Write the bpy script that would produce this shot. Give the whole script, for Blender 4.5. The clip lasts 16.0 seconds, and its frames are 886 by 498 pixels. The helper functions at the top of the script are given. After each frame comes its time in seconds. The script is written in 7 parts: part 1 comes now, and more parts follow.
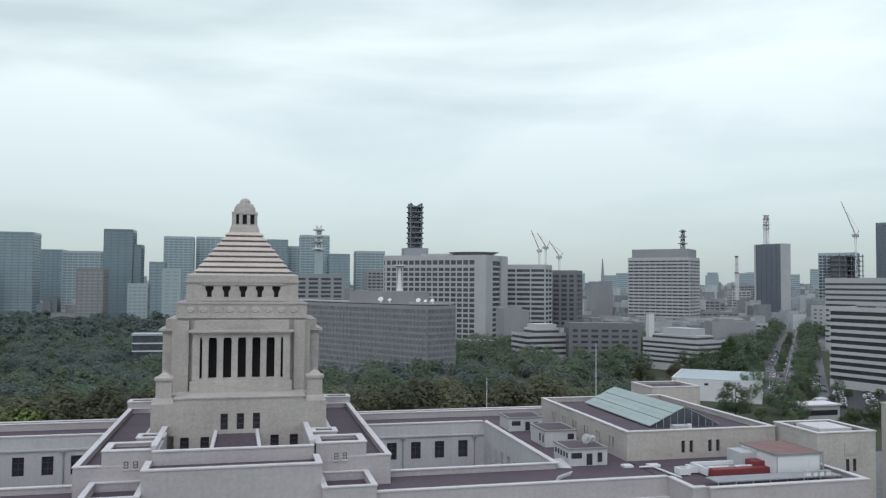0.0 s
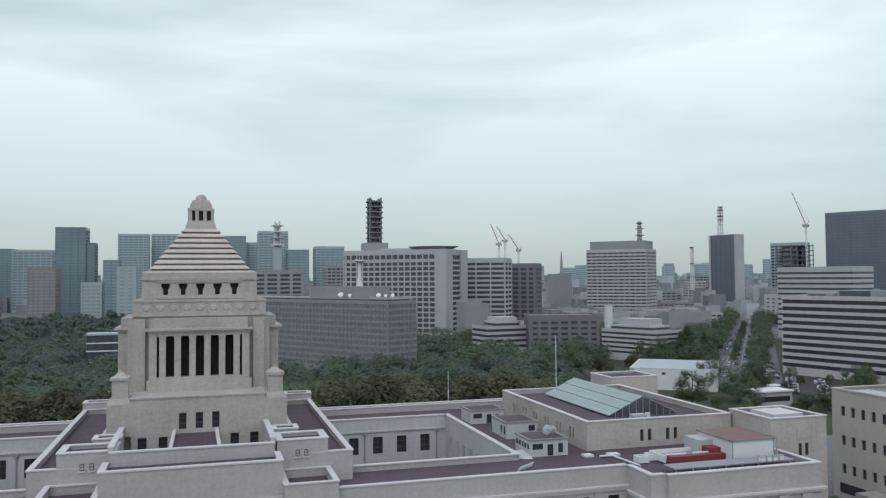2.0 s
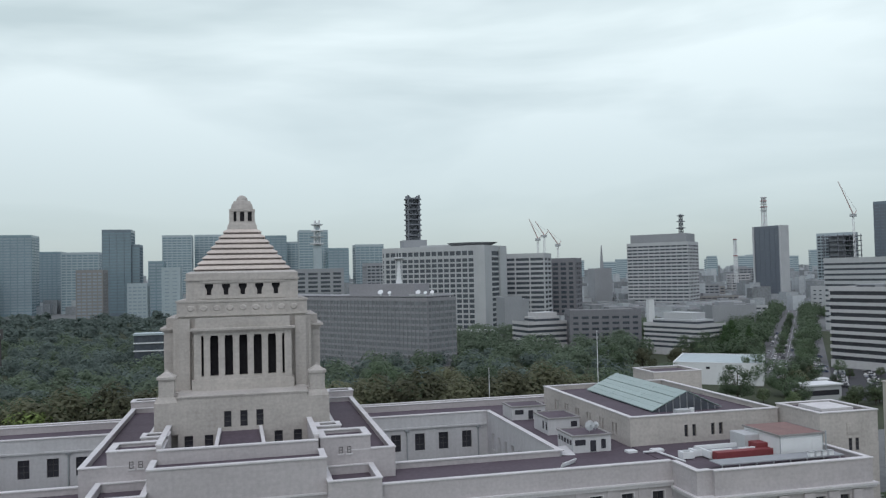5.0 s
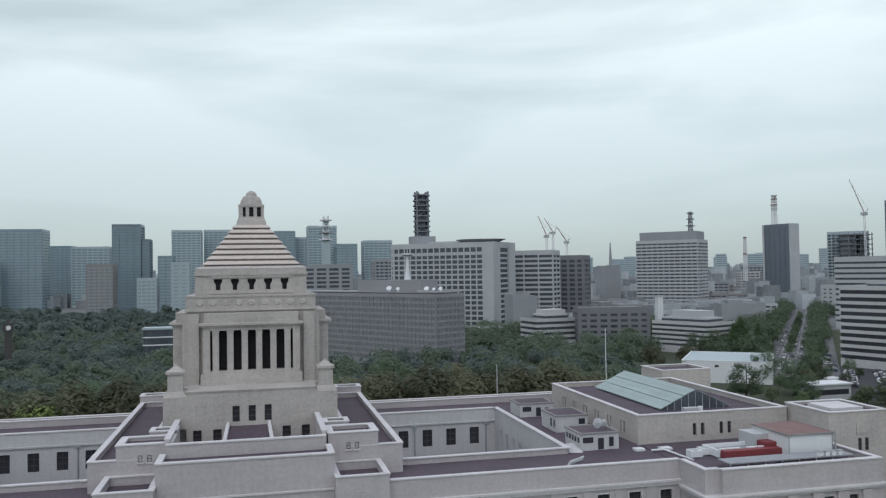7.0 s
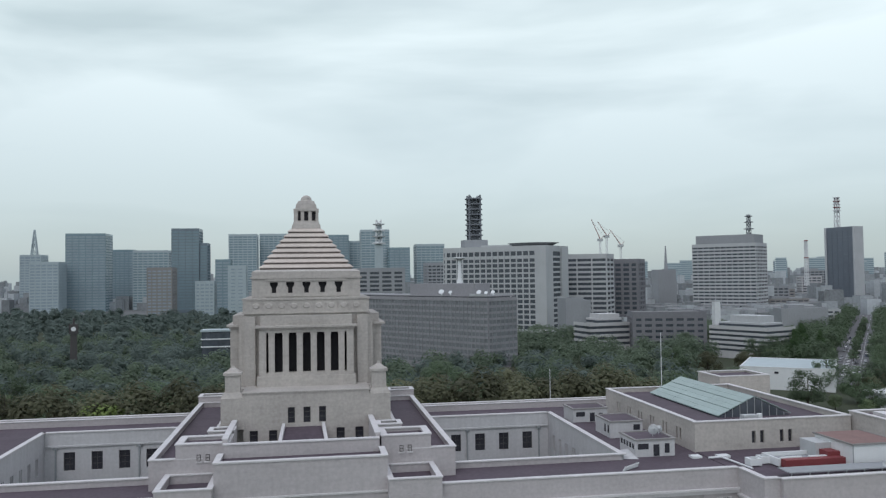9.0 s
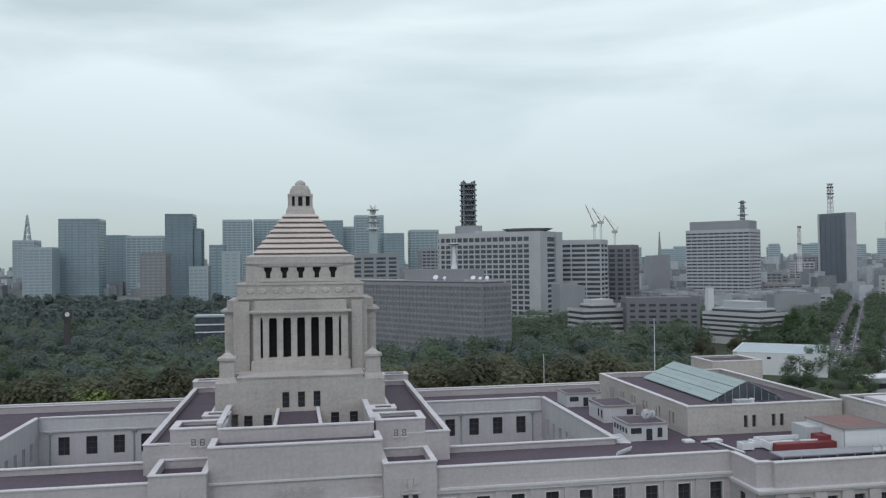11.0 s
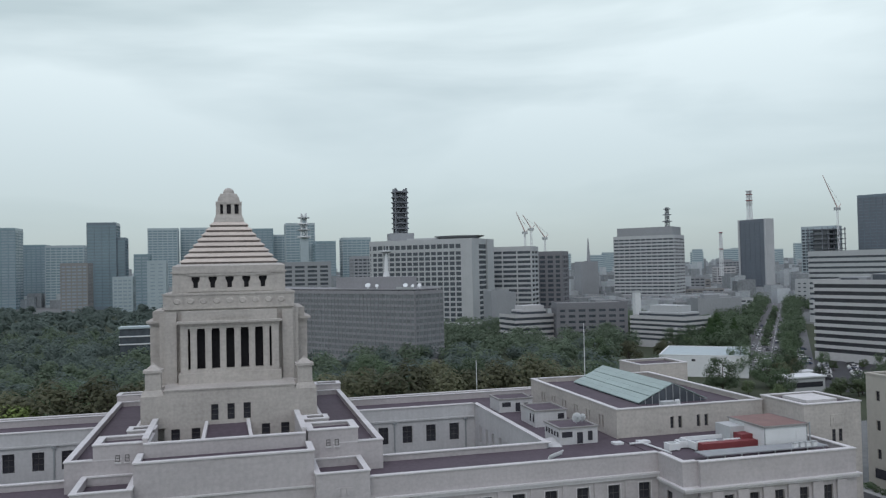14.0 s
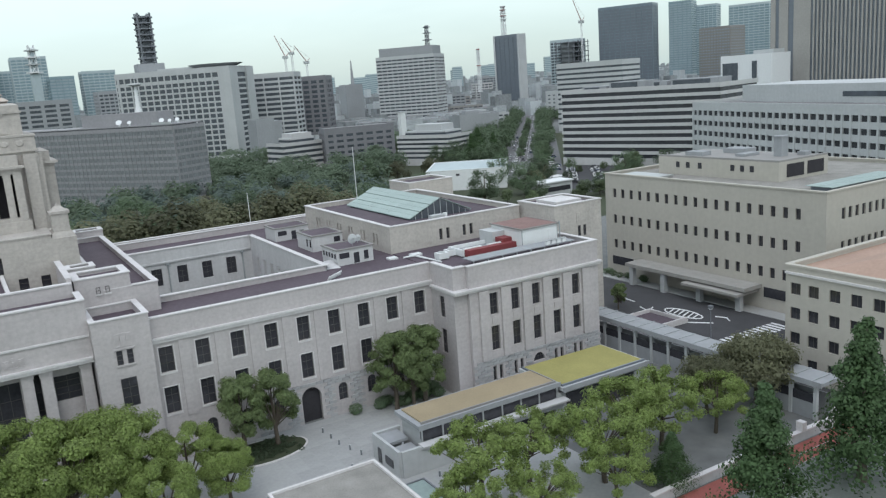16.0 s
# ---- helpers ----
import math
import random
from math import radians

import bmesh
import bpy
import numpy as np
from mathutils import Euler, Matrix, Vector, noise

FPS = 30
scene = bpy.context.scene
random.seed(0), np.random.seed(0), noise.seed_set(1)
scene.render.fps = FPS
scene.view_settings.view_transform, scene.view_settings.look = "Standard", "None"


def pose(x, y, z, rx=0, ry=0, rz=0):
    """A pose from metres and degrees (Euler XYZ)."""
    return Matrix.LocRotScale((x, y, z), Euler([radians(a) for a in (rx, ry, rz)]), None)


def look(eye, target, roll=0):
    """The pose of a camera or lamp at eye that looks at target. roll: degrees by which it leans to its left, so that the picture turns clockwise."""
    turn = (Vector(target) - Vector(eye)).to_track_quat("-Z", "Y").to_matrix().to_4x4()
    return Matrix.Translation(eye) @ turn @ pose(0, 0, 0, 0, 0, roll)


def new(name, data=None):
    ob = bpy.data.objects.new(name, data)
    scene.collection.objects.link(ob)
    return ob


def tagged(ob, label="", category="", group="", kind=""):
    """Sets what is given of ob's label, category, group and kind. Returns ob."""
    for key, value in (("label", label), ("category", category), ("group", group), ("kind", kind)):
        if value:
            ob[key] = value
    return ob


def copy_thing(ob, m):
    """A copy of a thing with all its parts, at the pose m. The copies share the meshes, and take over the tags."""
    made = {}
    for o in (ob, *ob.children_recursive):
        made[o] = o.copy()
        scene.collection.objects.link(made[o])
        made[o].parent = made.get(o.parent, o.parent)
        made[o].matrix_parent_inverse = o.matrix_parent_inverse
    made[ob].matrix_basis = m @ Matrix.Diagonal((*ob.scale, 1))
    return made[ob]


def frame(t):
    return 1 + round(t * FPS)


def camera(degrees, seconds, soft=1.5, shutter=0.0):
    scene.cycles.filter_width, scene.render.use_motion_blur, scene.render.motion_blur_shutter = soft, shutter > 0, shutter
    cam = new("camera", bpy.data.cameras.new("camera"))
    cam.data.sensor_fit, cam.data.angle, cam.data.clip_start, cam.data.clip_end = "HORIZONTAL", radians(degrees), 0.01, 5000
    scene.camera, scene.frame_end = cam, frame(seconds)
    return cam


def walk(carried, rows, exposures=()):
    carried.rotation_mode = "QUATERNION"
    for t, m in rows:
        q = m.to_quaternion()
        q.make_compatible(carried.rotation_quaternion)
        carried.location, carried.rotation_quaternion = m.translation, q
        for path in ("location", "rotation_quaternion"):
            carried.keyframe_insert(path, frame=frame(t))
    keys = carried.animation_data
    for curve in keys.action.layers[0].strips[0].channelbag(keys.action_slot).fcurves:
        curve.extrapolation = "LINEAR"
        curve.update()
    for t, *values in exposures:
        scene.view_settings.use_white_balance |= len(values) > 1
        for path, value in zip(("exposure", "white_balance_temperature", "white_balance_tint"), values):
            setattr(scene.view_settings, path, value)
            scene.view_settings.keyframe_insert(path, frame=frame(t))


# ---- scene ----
# ---- camera and its walk: a hand-held camera that turns behind a high window ----
cam = camera(57.6, 16.0, 1.3)
EYE = 49.0
ROWS = [
    (0.0, 0.050, 0.077, 0.003, 92.410, -0.410, -13.439),
    (0.5, 0.044, 0.105, 0.023, 92.545, 0.471, -14.726),
    (1.0, -0.016, 0.027, -0.044, 92.455, 0.396, -15.905),
    (1.5, 0.023, 0.031, -0.028, 92.134, 0.612, -16.144),
    (2.0, 0.072, 0.046, -0.024, 92.005, 0.393, -16.264),
    (2.5, 0.012, -0.028, 0.013, 91.880, 0.158, -16.214),
    (3.0, 0.020, 0.127, 0.038, 91.801, 0.216, -16.294),
    (3.5, 0.053, 0.106, 0.034, 91.890, -0.127, -16.115),
    (4.0, 0.084, 0.074, 0.041, 92.054, 0.458, -14.907),
    (6.5, 0.085, 0.056, 0.027, 91.454, 1.240, -12.907),
    (7.0, 0.082, 0.144, 0.072, 91.535, 0.880, -12.882),
    (7.5, 0.113, 0.076, -0.008, 91.586, 0.516, -12.776),
    (8.0, 0.028, 0.157, 0.024, 91.574, 0.552, -12.378),
    (8.5, 0.112, 0.194, 0.033, 91.915, 0.719, -10.496),
    (9.0, -0.012, 0.052, 0.050, 91.850, 0.781, -9.175),
    (11.5, -0.024, 0.079, -0.024, 90.568, 0.702, -9.925),
    (12.0, -0.063, 0.111, -0.014, 90.336, 0.562, -10.327),
    (12.5, -0.040, 0.101, 0.004, 90.139, 0.184, -10.280),
    (13.0, -0.048, 0.034, -0.013, 90.158, 0.252, -11.514),
    (13.5, -0.004, 0.135, -0.019, 90.281, 0.442, -14.314),
    (14.0, 0.004, 0.046, -0.022, 91.282, 1.236, -14.392),
    (14.5, -0.034, -0.174, -0.041, 88.604, 1.854, -17.524),
    (14.7, -0.065, -0.270, -0.020, 85.776, 4.378, -20.122),
    (15.0, -0.110, -0.411, 0.014, 81.775, 4.619, -23.947),
    (15.2, -0.111, -0.490, -0.015, 79.395, 5.652, -26.111),
    (15.5, -0.112, -0.577, -0.061, 77.812, 5.170, -28.950),
    (16.0, -0.322, -0.589, -0.080, 78.174, 4.191, -30.907),
]
EXPOSURES = [(0.0, 0.18, 6450, 12), (0.5, 0.1, 6450, 12), (1.5, 0.08, 6450, 12), (4.0, 0.08, 6450, 12), (7.0, 0.07, 6400, 12), (9.0, 0.08, 6400, 12), (12.5, 0.0, 6400, 12),
             (14.5, -0.01, 6400, 12), (15.0, 0.02, 6400, 9), (15.5, 0.38, 6470, 7), (16.0, 0.55, 6500, 7)]
walk(cam, [(t, pose(x, y, EYE + z, rx, ry, rz)) for t, x, y, z, rx, ry, rz in ROWS], EXPOSURES)

# ---- overcast daylight ----
SUN_ELEV, SUN_AZ = 52.0, 205.0
world = bpy.data.worlds.new("overcast_sky")
scene.world = world
world.use_nodes = True
wn, wl = world.node_tree.nodes, world.node_tree.links
wn.clear()
w_out = wn.new("ShaderNodeOutputWorld")
w_bg = wn.new("ShaderNodeBackground")
w_bg.inputs["Strength"].default_value = 1.0
w_sky = wn.new("ShaderNodeTexSky")
w_sky.sky_type = "NISHITA"
w_sky.sun_disc = False
w_sky.sun_elevation = radians(SUN_ELEV)
w_sky.sun_rotation = radians(SUN_AZ)
w_scale = wn.new("ShaderNodeVectorMath")
w_scale.operation = "SCALE"
w_scale.inputs["Scale"].default_value = 0.02
wl.new(w_sky.outputs["Color"], w_scale.inputs[0])
w_co = wn.new("ShaderNodeTexCoord")
w_map = wn.new("ShaderNodeMapping")
w_map.inputs["Scale"].default_value = (1.0, 1.0, 4.2)
wl.new(w_co.outputs["Generated"], w_map.inputs["Vector"])
w_noise = wn.new("ShaderNodeTexNoise")
w_noise.inputs["Scale"].default_value = 1.7
w_noise.inputs["Detail"].default_value = 5.0
w_noise.inputs["Roughness"].default_value = 0.48
w_noise.inputs["Distortion"].default_value = 0.35
wl.new(w_map.outputs["Vector"], w_noise.inputs["Vector"])
w_ramp = wn.new("ShaderNodeValToRGB")
w_ramp.color_ramp.elements[0].position = 0.36
w_ramp.color_ramp.elements[0].color = (0.50, 0.595, 0.59, 1)
w_ramp.color_ramp.elements[1].position = 0.60
w_ramp.color_ramp.elements[1].color = (0.815, 0.92, 0.905, 1)
wl.new(w_noise.outputs["Fac"], w_ramp.inputs["Fac"])
w_sep = wn.new("ShaderNodeSeparateXYZ")
wl.new(w_co.outputs["Generated"], w_sep.inputs["Vector"])
w_low = wn.new("ShaderNodeMapRange")
w_low.inputs["From Min"].default_value = -0.02
w_low.inputs["From Max"].default_value = 0.30
wl.new(w_sep.outputs["Z"], w_low.inputs["Value"])
w_hor = wn.new("ShaderNodeMixRGB")
w_hor.inputs["Color1"].default_value = (0.335, 0.405, 0.415, 1)
wl.new(w_low.outputs["Result"], w_hor.inputs["Fac"])
wl.new(w_ramp.outputs["Color"], w_hor.inputs["Color2"])
w_high = wn.new("ShaderNodeMapRange")
w_high.inputs["From Min"].default_value = 0.3
w_high.inputs["From Max"].default_value = 0.85
wl.new(w_sep.outputs["Z"], w_high.inputs["Value"])
w_zen = wn.new("ShaderNodeMixRGB")
w_zen.inputs["Color2"].default_value = (0.685, 0.735, 0.85, 1)
wl.new(w_high.outputs["Result"], w_zen.inputs["Fac"])
wl.new(w_hor.outputs["Color"], w_zen.inputs["Color1"])
w_add = wn.new("ShaderNodeMixRGB")
w_add.blend_type = "ADD"
w_add.inputs["Fac"].default_value = 1.0
wl.new(w_zen.outputs["Color"], w_add.inputs["Color1"])
wl.new(w_scale.outputs["Vector"], w_add.inputs["Color2"])
wl.new(w_add.outputs["Color"], w_bg.inputs["Color"])
wl.new(w_bg.outputs["Background"], w_out.inputs["Surface"])

sun = new("sun", bpy.data.lights.new("sun", "SUN"))
sun.data.energy = 0.55
sun.data.angle = radians(25)
sun.data.color = (1.0, 0.97, 0.93)
sa, se = radians(SUN_AZ), radians(SUN_ELEV)
SUN_DIR = Vector((math.sin(sa) * math.cos(se), math.cos(sa) * math.cos(se), math.sin(se)))
sun.matrix_world = look(SUN_DIR * 300, (0, 0, 0))


# ---- materials ----
def mat(name, colour, rough=0.8, vary=0.12, scale=0.6, fine=6.0, bump=0.15, metal=0.0, streak=0.0, per_object=0.0, per_island=0.0, spec=0.3, course=0.0, leafy=0.0, per_tree=0.0):
    m = bpy.data.materials.new(name)
    m.use_nodes = True
    n, l = m.node_tree.nodes, m.node_tree.links
    b = n["Principled BSDF"]
    b.inputs["Roughness"].default_value = rough
    b.inputs["Metallic"].default_value = metal
    b.inputs["Specular IOR Level"].default_value = spec
    co = n.new("ShaderNodeTexCoord")
    big = n.new("ShaderNodeTexNoise")
    big.inputs["Scale"].default_value = scale
    big.inputs["Detail"].default_value = 4
    l.new(co.outputs["Object"], big.inputs["Vector"])
    small = n.new("ShaderNodeTexNoise")
    small.inputs["Scale"].default_value = fine
    small.inputs["Detail"].default_value = 3
    l.new(co.outputs["Object"], small.inputs["Vector"])
    add = n.new("ShaderNodeMath")
    add.operation = "ADD"
    l.new(big.outputs["Fac"], add.inputs[0])
    l.new(small.outputs["Fac"], add.inputs[1])
    last = add.outputs["Value"]
    if streak:
        mp = n.new("ShaderNodeMapping")
        mp.inputs["Scale"].default_value = (1.3, 1.3, 0.09)
        l.new(co.outputs["Object"], mp.inputs["Vector"])
        st = n.new("ShaderNodeTexNoise")
        st.inputs["Scale"].default_value = 1.0
        st.inputs["Detail"].default_value = 5
        l.new(mp.outputs["Vector"], st.inputs["Vector"])
        ma = n.new("ShaderNodeMath")
        ma.operation = "MULTIPLY_ADD"
        ma.inputs[1].default_value = streak
        l.new(st.outputs["Fac"], ma.inputs[0])
        l.new(last, ma.inputs[2])
        last = ma.outputs["Value"]
    if course:
        mp = n.new("ShaderNodeMapping")
        mp.inputs["Scale"].default_value = (0.3, 0.3, 1.9)
        l.new(co.outputs["Object"], mp.inputs["Vector"])
        cs = n.new("ShaderNodeTexNoise")
        cs.inputs["Scale"].default_value = 1.0
        cs.inputs["Detail"].default_value = 2
        l.new(mp.outputs["Vector"], cs.inputs["Vector"])
        ma = n.new("ShaderNodeMath")
        ma.operation = "MULTIPLY_ADD"
        ma.inputs[1].default_value = course
        l.new(cs.outputs["Fac"], ma.inputs[0])
        l.new(last, ma.inputs[2])
        last = ma.outputs["Value"]
    if per_tree:
        oi = n.new("ShaderNodeObjectInfo")
        ma = n.new("ShaderNodeMath")
        ma.operation = "MULTIPLY_ADD"
        ma.inputs[1].default_value = per_tree
        l.new(oi.outputs["Random"], ma.inputs[0])
        l.new(last, ma.inputs[2])
        last = ma.outputs["Value"]
    if per_object or per_island:
        src = n.new("ShaderNodeObjectInfo" if per_object else "ShaderNodeNewGeometry").outputs["Random" if per_object else "Random Per Island"]
        ma = n.new("ShaderNodeMath")
        ma.operation = "MULTIPLY_ADD"
        ma.inputs[1].default_value = per_object or per_island
        l.new(src, ma.inputs[0])
        l.new(last, ma.inputs[2])
        last = ma.outputs["Value"]
    mid = 1.0 + 0.5 * (streak + course + per_object + per_island + per_tree)
    rng = n.new("ShaderNodeMapRange")
    rng.inputs["From Min"].default_value = mid - 0.45 - 0.3 * (per_object + per_island)
    rng.inputs["From Max"].default_value = mid + 0.45 + 0.3 * (per_object + per_island)
    rng.inputs["To Min"].default_value = 1 - vary
    rng.inputs["To Max"].default_value = 1 + vary
    l.new(last, rng.inputs["Value"])
    mul = n.new("ShaderNodeVectorMath")
    mul.operation = "SCALE"
    mul.inputs[0].default_value = colour
    l.new(rng.outputs["Result"], mul.inputs["Scale"])
    l.new(mul.outputs["Vector"], b.inputs["Base Color"])
    if leafy:
        tr = n.new("ShaderNodeBsdfTranslucent")
        l.new(mul.outputs["Vector"], tr.inputs["Color"])
        mx = n.new("ShaderNodeMixShader")
        mx.inputs["Fac"].default_value = leafy
        l.new(b.outputs["BSDF"], mx.inputs[1])
        l.new(tr.outputs["BSDF"], mx.inputs[2])
        l.new(mx.outputs["Shader"], n["Material Output"].inputs["Surface"])
    if bump:
        bp = n.new("ShaderNodeBump")
        bp.inputs["Strength"].default_value = bump
        bp.inputs["Distance"].default_value = 0.05
        l.new(small.outputs["Fac"], bp.inputs["Height"])
        l.new(bp.outputs["Normal"], b.inputs["Normal"])
    return m


STONE = mat("pale_granite", (0.435, 0.405, 0.41), 0.85, 0.15, 0.12, 2.2, 0.2, streak=0.45, course=0.5)
STONE_WARM = mat("warm_granite", (0.42, 0.39, 0.365), 0.85, 0.2, 0.15, 2.2, 0.2, streak=0.45, course=0.5)
STONE_WHITE = mat("whitewashed_stone", (0.50, 0.495, 0.505), 0.85, 0.12, 0.1, 2.0, 0.15, streak=0.9)
COPING = mat("coping_stone", (0.565, 0.545, 0.55), 0.8, 0.14, 0.3, 3.0, 0.15)
RUSTIC = mat("rusticated_granite", (0.36, 0.36, 0.37), 0.9, 0.2, 0.3, 3.0, 0.3, per_object=0.6)
ROOF = mat("roof_membrane", (0.09, 0.07, 0.086), 0.85, 0.25, 0.15, 1.5, 0.1)
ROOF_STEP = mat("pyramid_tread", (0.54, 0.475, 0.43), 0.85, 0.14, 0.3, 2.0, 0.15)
# darker stone colour that paints in the shade under each pyramid step
RISER = mat("shaded_riser", (0.21, 0.18, 0.165), 0.9, 0.2, 0.4, 3.0, 0.15)
GLASS = mat("dark_window_glass", (0.04, 0.04, 0.048), 0.08, 0.3, 0.5, 2.0, 0.0, spec=0.5)
# near-black that paints shade into recesses and rooms; also tyres and louvres
VOID = mat("shade_and_tyre_black", (0.035, 0.033, 0.038), 0.9, 0.2, 0.5, 2.0, 0.0)
FRAME = mat("bronze_window_frame", (0.07, 0.065, 0.065), 0.5, 0.15)
COPPER = mat("patina_glass_roof", (0.27, 0.34, 0.33), 0.35, 0.16, 0.25, 2.0, 0.05, per_object=0.3)
STEEL = mat("galvanised_steel", (0.45, 0.46, 0.47), 0.45, 0.12, metal=0.6)
WHITE = mat("white_paint", (0.66, 0.67, 0.68), 0.6, 0.08)
RED = mat("red_housing", (0.20, 0.045, 0.05), 0.6, 0.15)
PIPE = mat("grey_pipe", (0.3, 0.32, 0.33), 0.5, 0.1)
ASPHALT = mat("asphalt", (0.06, 0.06, 0.065), 0.9, 0.25, 0.2, 5.0, 0.2)
ROAD = mat("worn_pale_asphalt", (0.13, 0.13, 0.135), 0.9, 0.25, 0.15, 3.0, 0.1)
GROUND = mat("city_ground", (0.15, 0.155, 0.155), 0.95, 0.3, 0.02, 0.4, 0.0)
PAVING = mat("plaza_paving", (0.33, 0.335, 0.335), 0.85, 0.15, 0.15, 2.0, 0.1, per_object=0.4)
RED_GROUND = mat("red_paving", (0.30, 0.10, 0.085), 0.9, 0.18, 0.3, 4.0, 0.1)
LAWN = mat("roof_moss_lawn", (0.29, 0.265, 0.10), 0.95, 0.2, 0.25, 5.0, 0.4)
LAWN_DRY = mat("dry_roof_lawn", (0.29, 0.235, 0.155), 0.95, 0.18, 0.25, 5.0, 0.4)
GRASS = mat("shaded_grass", (0.06, 0.09, 0.035), 0.95, 0.3, 0.3, 5.0, 0.4)
SOIL = mat("woodland_floor", (0.05, 0.06, 0.035), 0.95, 0.3, 0.05, 1.0, 0.2)
# far leaf colours, paled and greyed towards blue to paint in distance haze
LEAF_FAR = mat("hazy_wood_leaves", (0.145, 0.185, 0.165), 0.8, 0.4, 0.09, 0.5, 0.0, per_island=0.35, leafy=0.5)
LEAF_WOOD = mat("hazed_mixed_wood_leaves", (0.15, 0.195, 0.135), 0.8, 0.45, 0.085, 0.5, 0.0, per_island=0.35, leafy=0.5)
BARK = mat("bark", (0.09, 0.075, 0.06), 0.95, 0.25, 2.0, 12.0, 0.5)
LEAF = mat("camphor_leaves", (0.215, 0.28, 0.088), 0.6, 0.55, 0.5, 2.0, 0.0, per_island=0.9, leafy=0.45)
LEAF_DARK = mat("evergreen_leaves", (0.115, 0.16, 0.095), 0.65, 0.5, 0.25, 1.5, 0.0, per_island=0.3, leafy=0.48, per_tree=0.95)
LEAF_COURT = mat("court_tree_leaves", (0.165, 0.215, 0.095), 0.65, 0.5, 0.5, 2.5, 0.0, per_island=0.6, leafy=0.45)
LEAF_FIR = mat("conifer_needles", (0.06, 0.105, 0.042), 0.65, 0.5, 0.4, 2.0, 0.0, per_island=0.5, leafy=0.25)
LEAF_OLIVE = mat("olive_leaves", (0.16, 0.165, 0.10), 0.65, 0.5, 0.25, 1.5, 0.0, per_island=0.3, leafy=0.48, per_tree=0.95)
LEAF_MID = mat("woodland_leaves", (0.15, 0.195, 0.105), 0.65, 0.5, 0.25, 1.5, 0.0, per_island=0.3, leafy=0.48, per_tree=0.95)
CONCRETE = mat("pale_concrete", (0.43, 0.44, 0.45), 0.85, 0.12, 0.08, 1.0, 0.1, streak=0.5)
CONCRETE_GREY = mat("grey_concrete", (0.29, 0.30, 0.315), 0.85, 0.12, 0.06, 0.8, 0.1, streak=0.5)
ANNEX_STONE = mat("annex_cladding", (0.415, 0.39, 0.35), 0.8, 0.09, 0.08, 1.0, 0.1, streak=0.4)
TERRACOTTA = mat("salmon_roof", (0.36, 0.25, 0.20), 0.9, 0.15, 0.2, 2.0, 0.1)
# skyline tower colours, lightened and blued to paint in distance haze
BLUE_GLASS = mat("hazed_blue_curtain_wall", (0.21, 0.285, 0.315), 0.25, 0.15, 0.03, 0.3, 0.0, spec=0.5)
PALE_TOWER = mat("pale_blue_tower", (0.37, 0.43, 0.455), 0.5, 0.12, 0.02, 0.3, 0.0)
DARK_TOWER = mat("dark_slate_tower", (0.14, 0.16, 0.19), 0.3, 0.12, 0.03, 0.3, 0.0, spec=0.5)
BROWN_TOWER = mat("taupe_tower", (0.25, 0.24, 0.235), 0.7, 0.12, 0.03, 0.3, 0.0)
CONCRETE_GREY_GLASS = mat("grey_ribbon_glass", (0.15, 0.17, 0.18), 0.35, 0.2, 0.05, 0.4, 0.0)
STRIPE_GLASS = mat("dark_ribbon_glass", (0.045, 0.047, 0.055), 0.25, 0.4, 0.1, 0.5, 0.0, spec=0.5)
WARM_CONCRETE = mat("warm_grey_concrete", (0.31, 0.30, 0.285), 0.85, 0.14, 0.04, 0.6, 0.05, streak=0.5)
SLATE_CONCRETE = mat("dark_slate_concrete", (0.19, 0.19, 0.205), 0.8, 0.14, 0.06, 0.8, 0.05, streak=0.4)
ROOF_GREY = mat("grey_flat_roof", (0.19, 0.185, 0.19), 0.9, 0.3, 0.08, 0.6, 0.0)
GRAVEL = mat("stained_gravel_roof", (0.25, 0.24, 0.225), 0.95, 0.32, 0.35, 6.0, 0.3)
MINISTRY = mat("weathered_grey_panel", (0.27, 0.265, 0.28), 0.7, 0.14, 0.05, 0.8, 0.0, streak=0.4)
MINISTRY_GLASS = mat("dusty_ministry_glass", (0.17, 0.185, 0.195), 0.4, 0.35, 0.25, 0.6, 0.0, spec=0.4)
CITY_GLASS = mat("city_window_glass", (0.075, 0.085, 0.10), 0.2, 0.4, 0.12, 0.5, 0.0, spec=0.5)
# glass paled close to the tower walls, so haze is in the colour
SKY_GLASS = mat("hazed_tower_glass", (0.27, 0.325, 0.36), 0.3, 0.2, 0.05, 0.4, 0.0, spec=0.4)
# slate blue, likewise lightened for haze on the slim skyline tower
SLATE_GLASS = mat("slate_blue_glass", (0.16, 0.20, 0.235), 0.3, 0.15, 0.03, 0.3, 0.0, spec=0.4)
PANEL = mat("pale_facade_panel", (0.47, 0.465, 0.47), 0.7, 0.1, 0.05, 0.6, 0.0, streak=0.4)


# ---- builders ----
MASONRY = {"wall", "inner_wall", "coping", "parapet", "cornice", "roof_slab", "roof_parapet", "pier_post", "sill", "louvre", "glazing", "skylight", "forecourt_wall", "downpipe", "spandrel", "bay_base", "bay_cornice", "tower_frieze", "attic_moulding", "plant_room_parapet", "marking", "hut_window", "facade_pier", "ground_window_strip", "low_opening", "bracing", "roof_edge", "rosette_frame"}


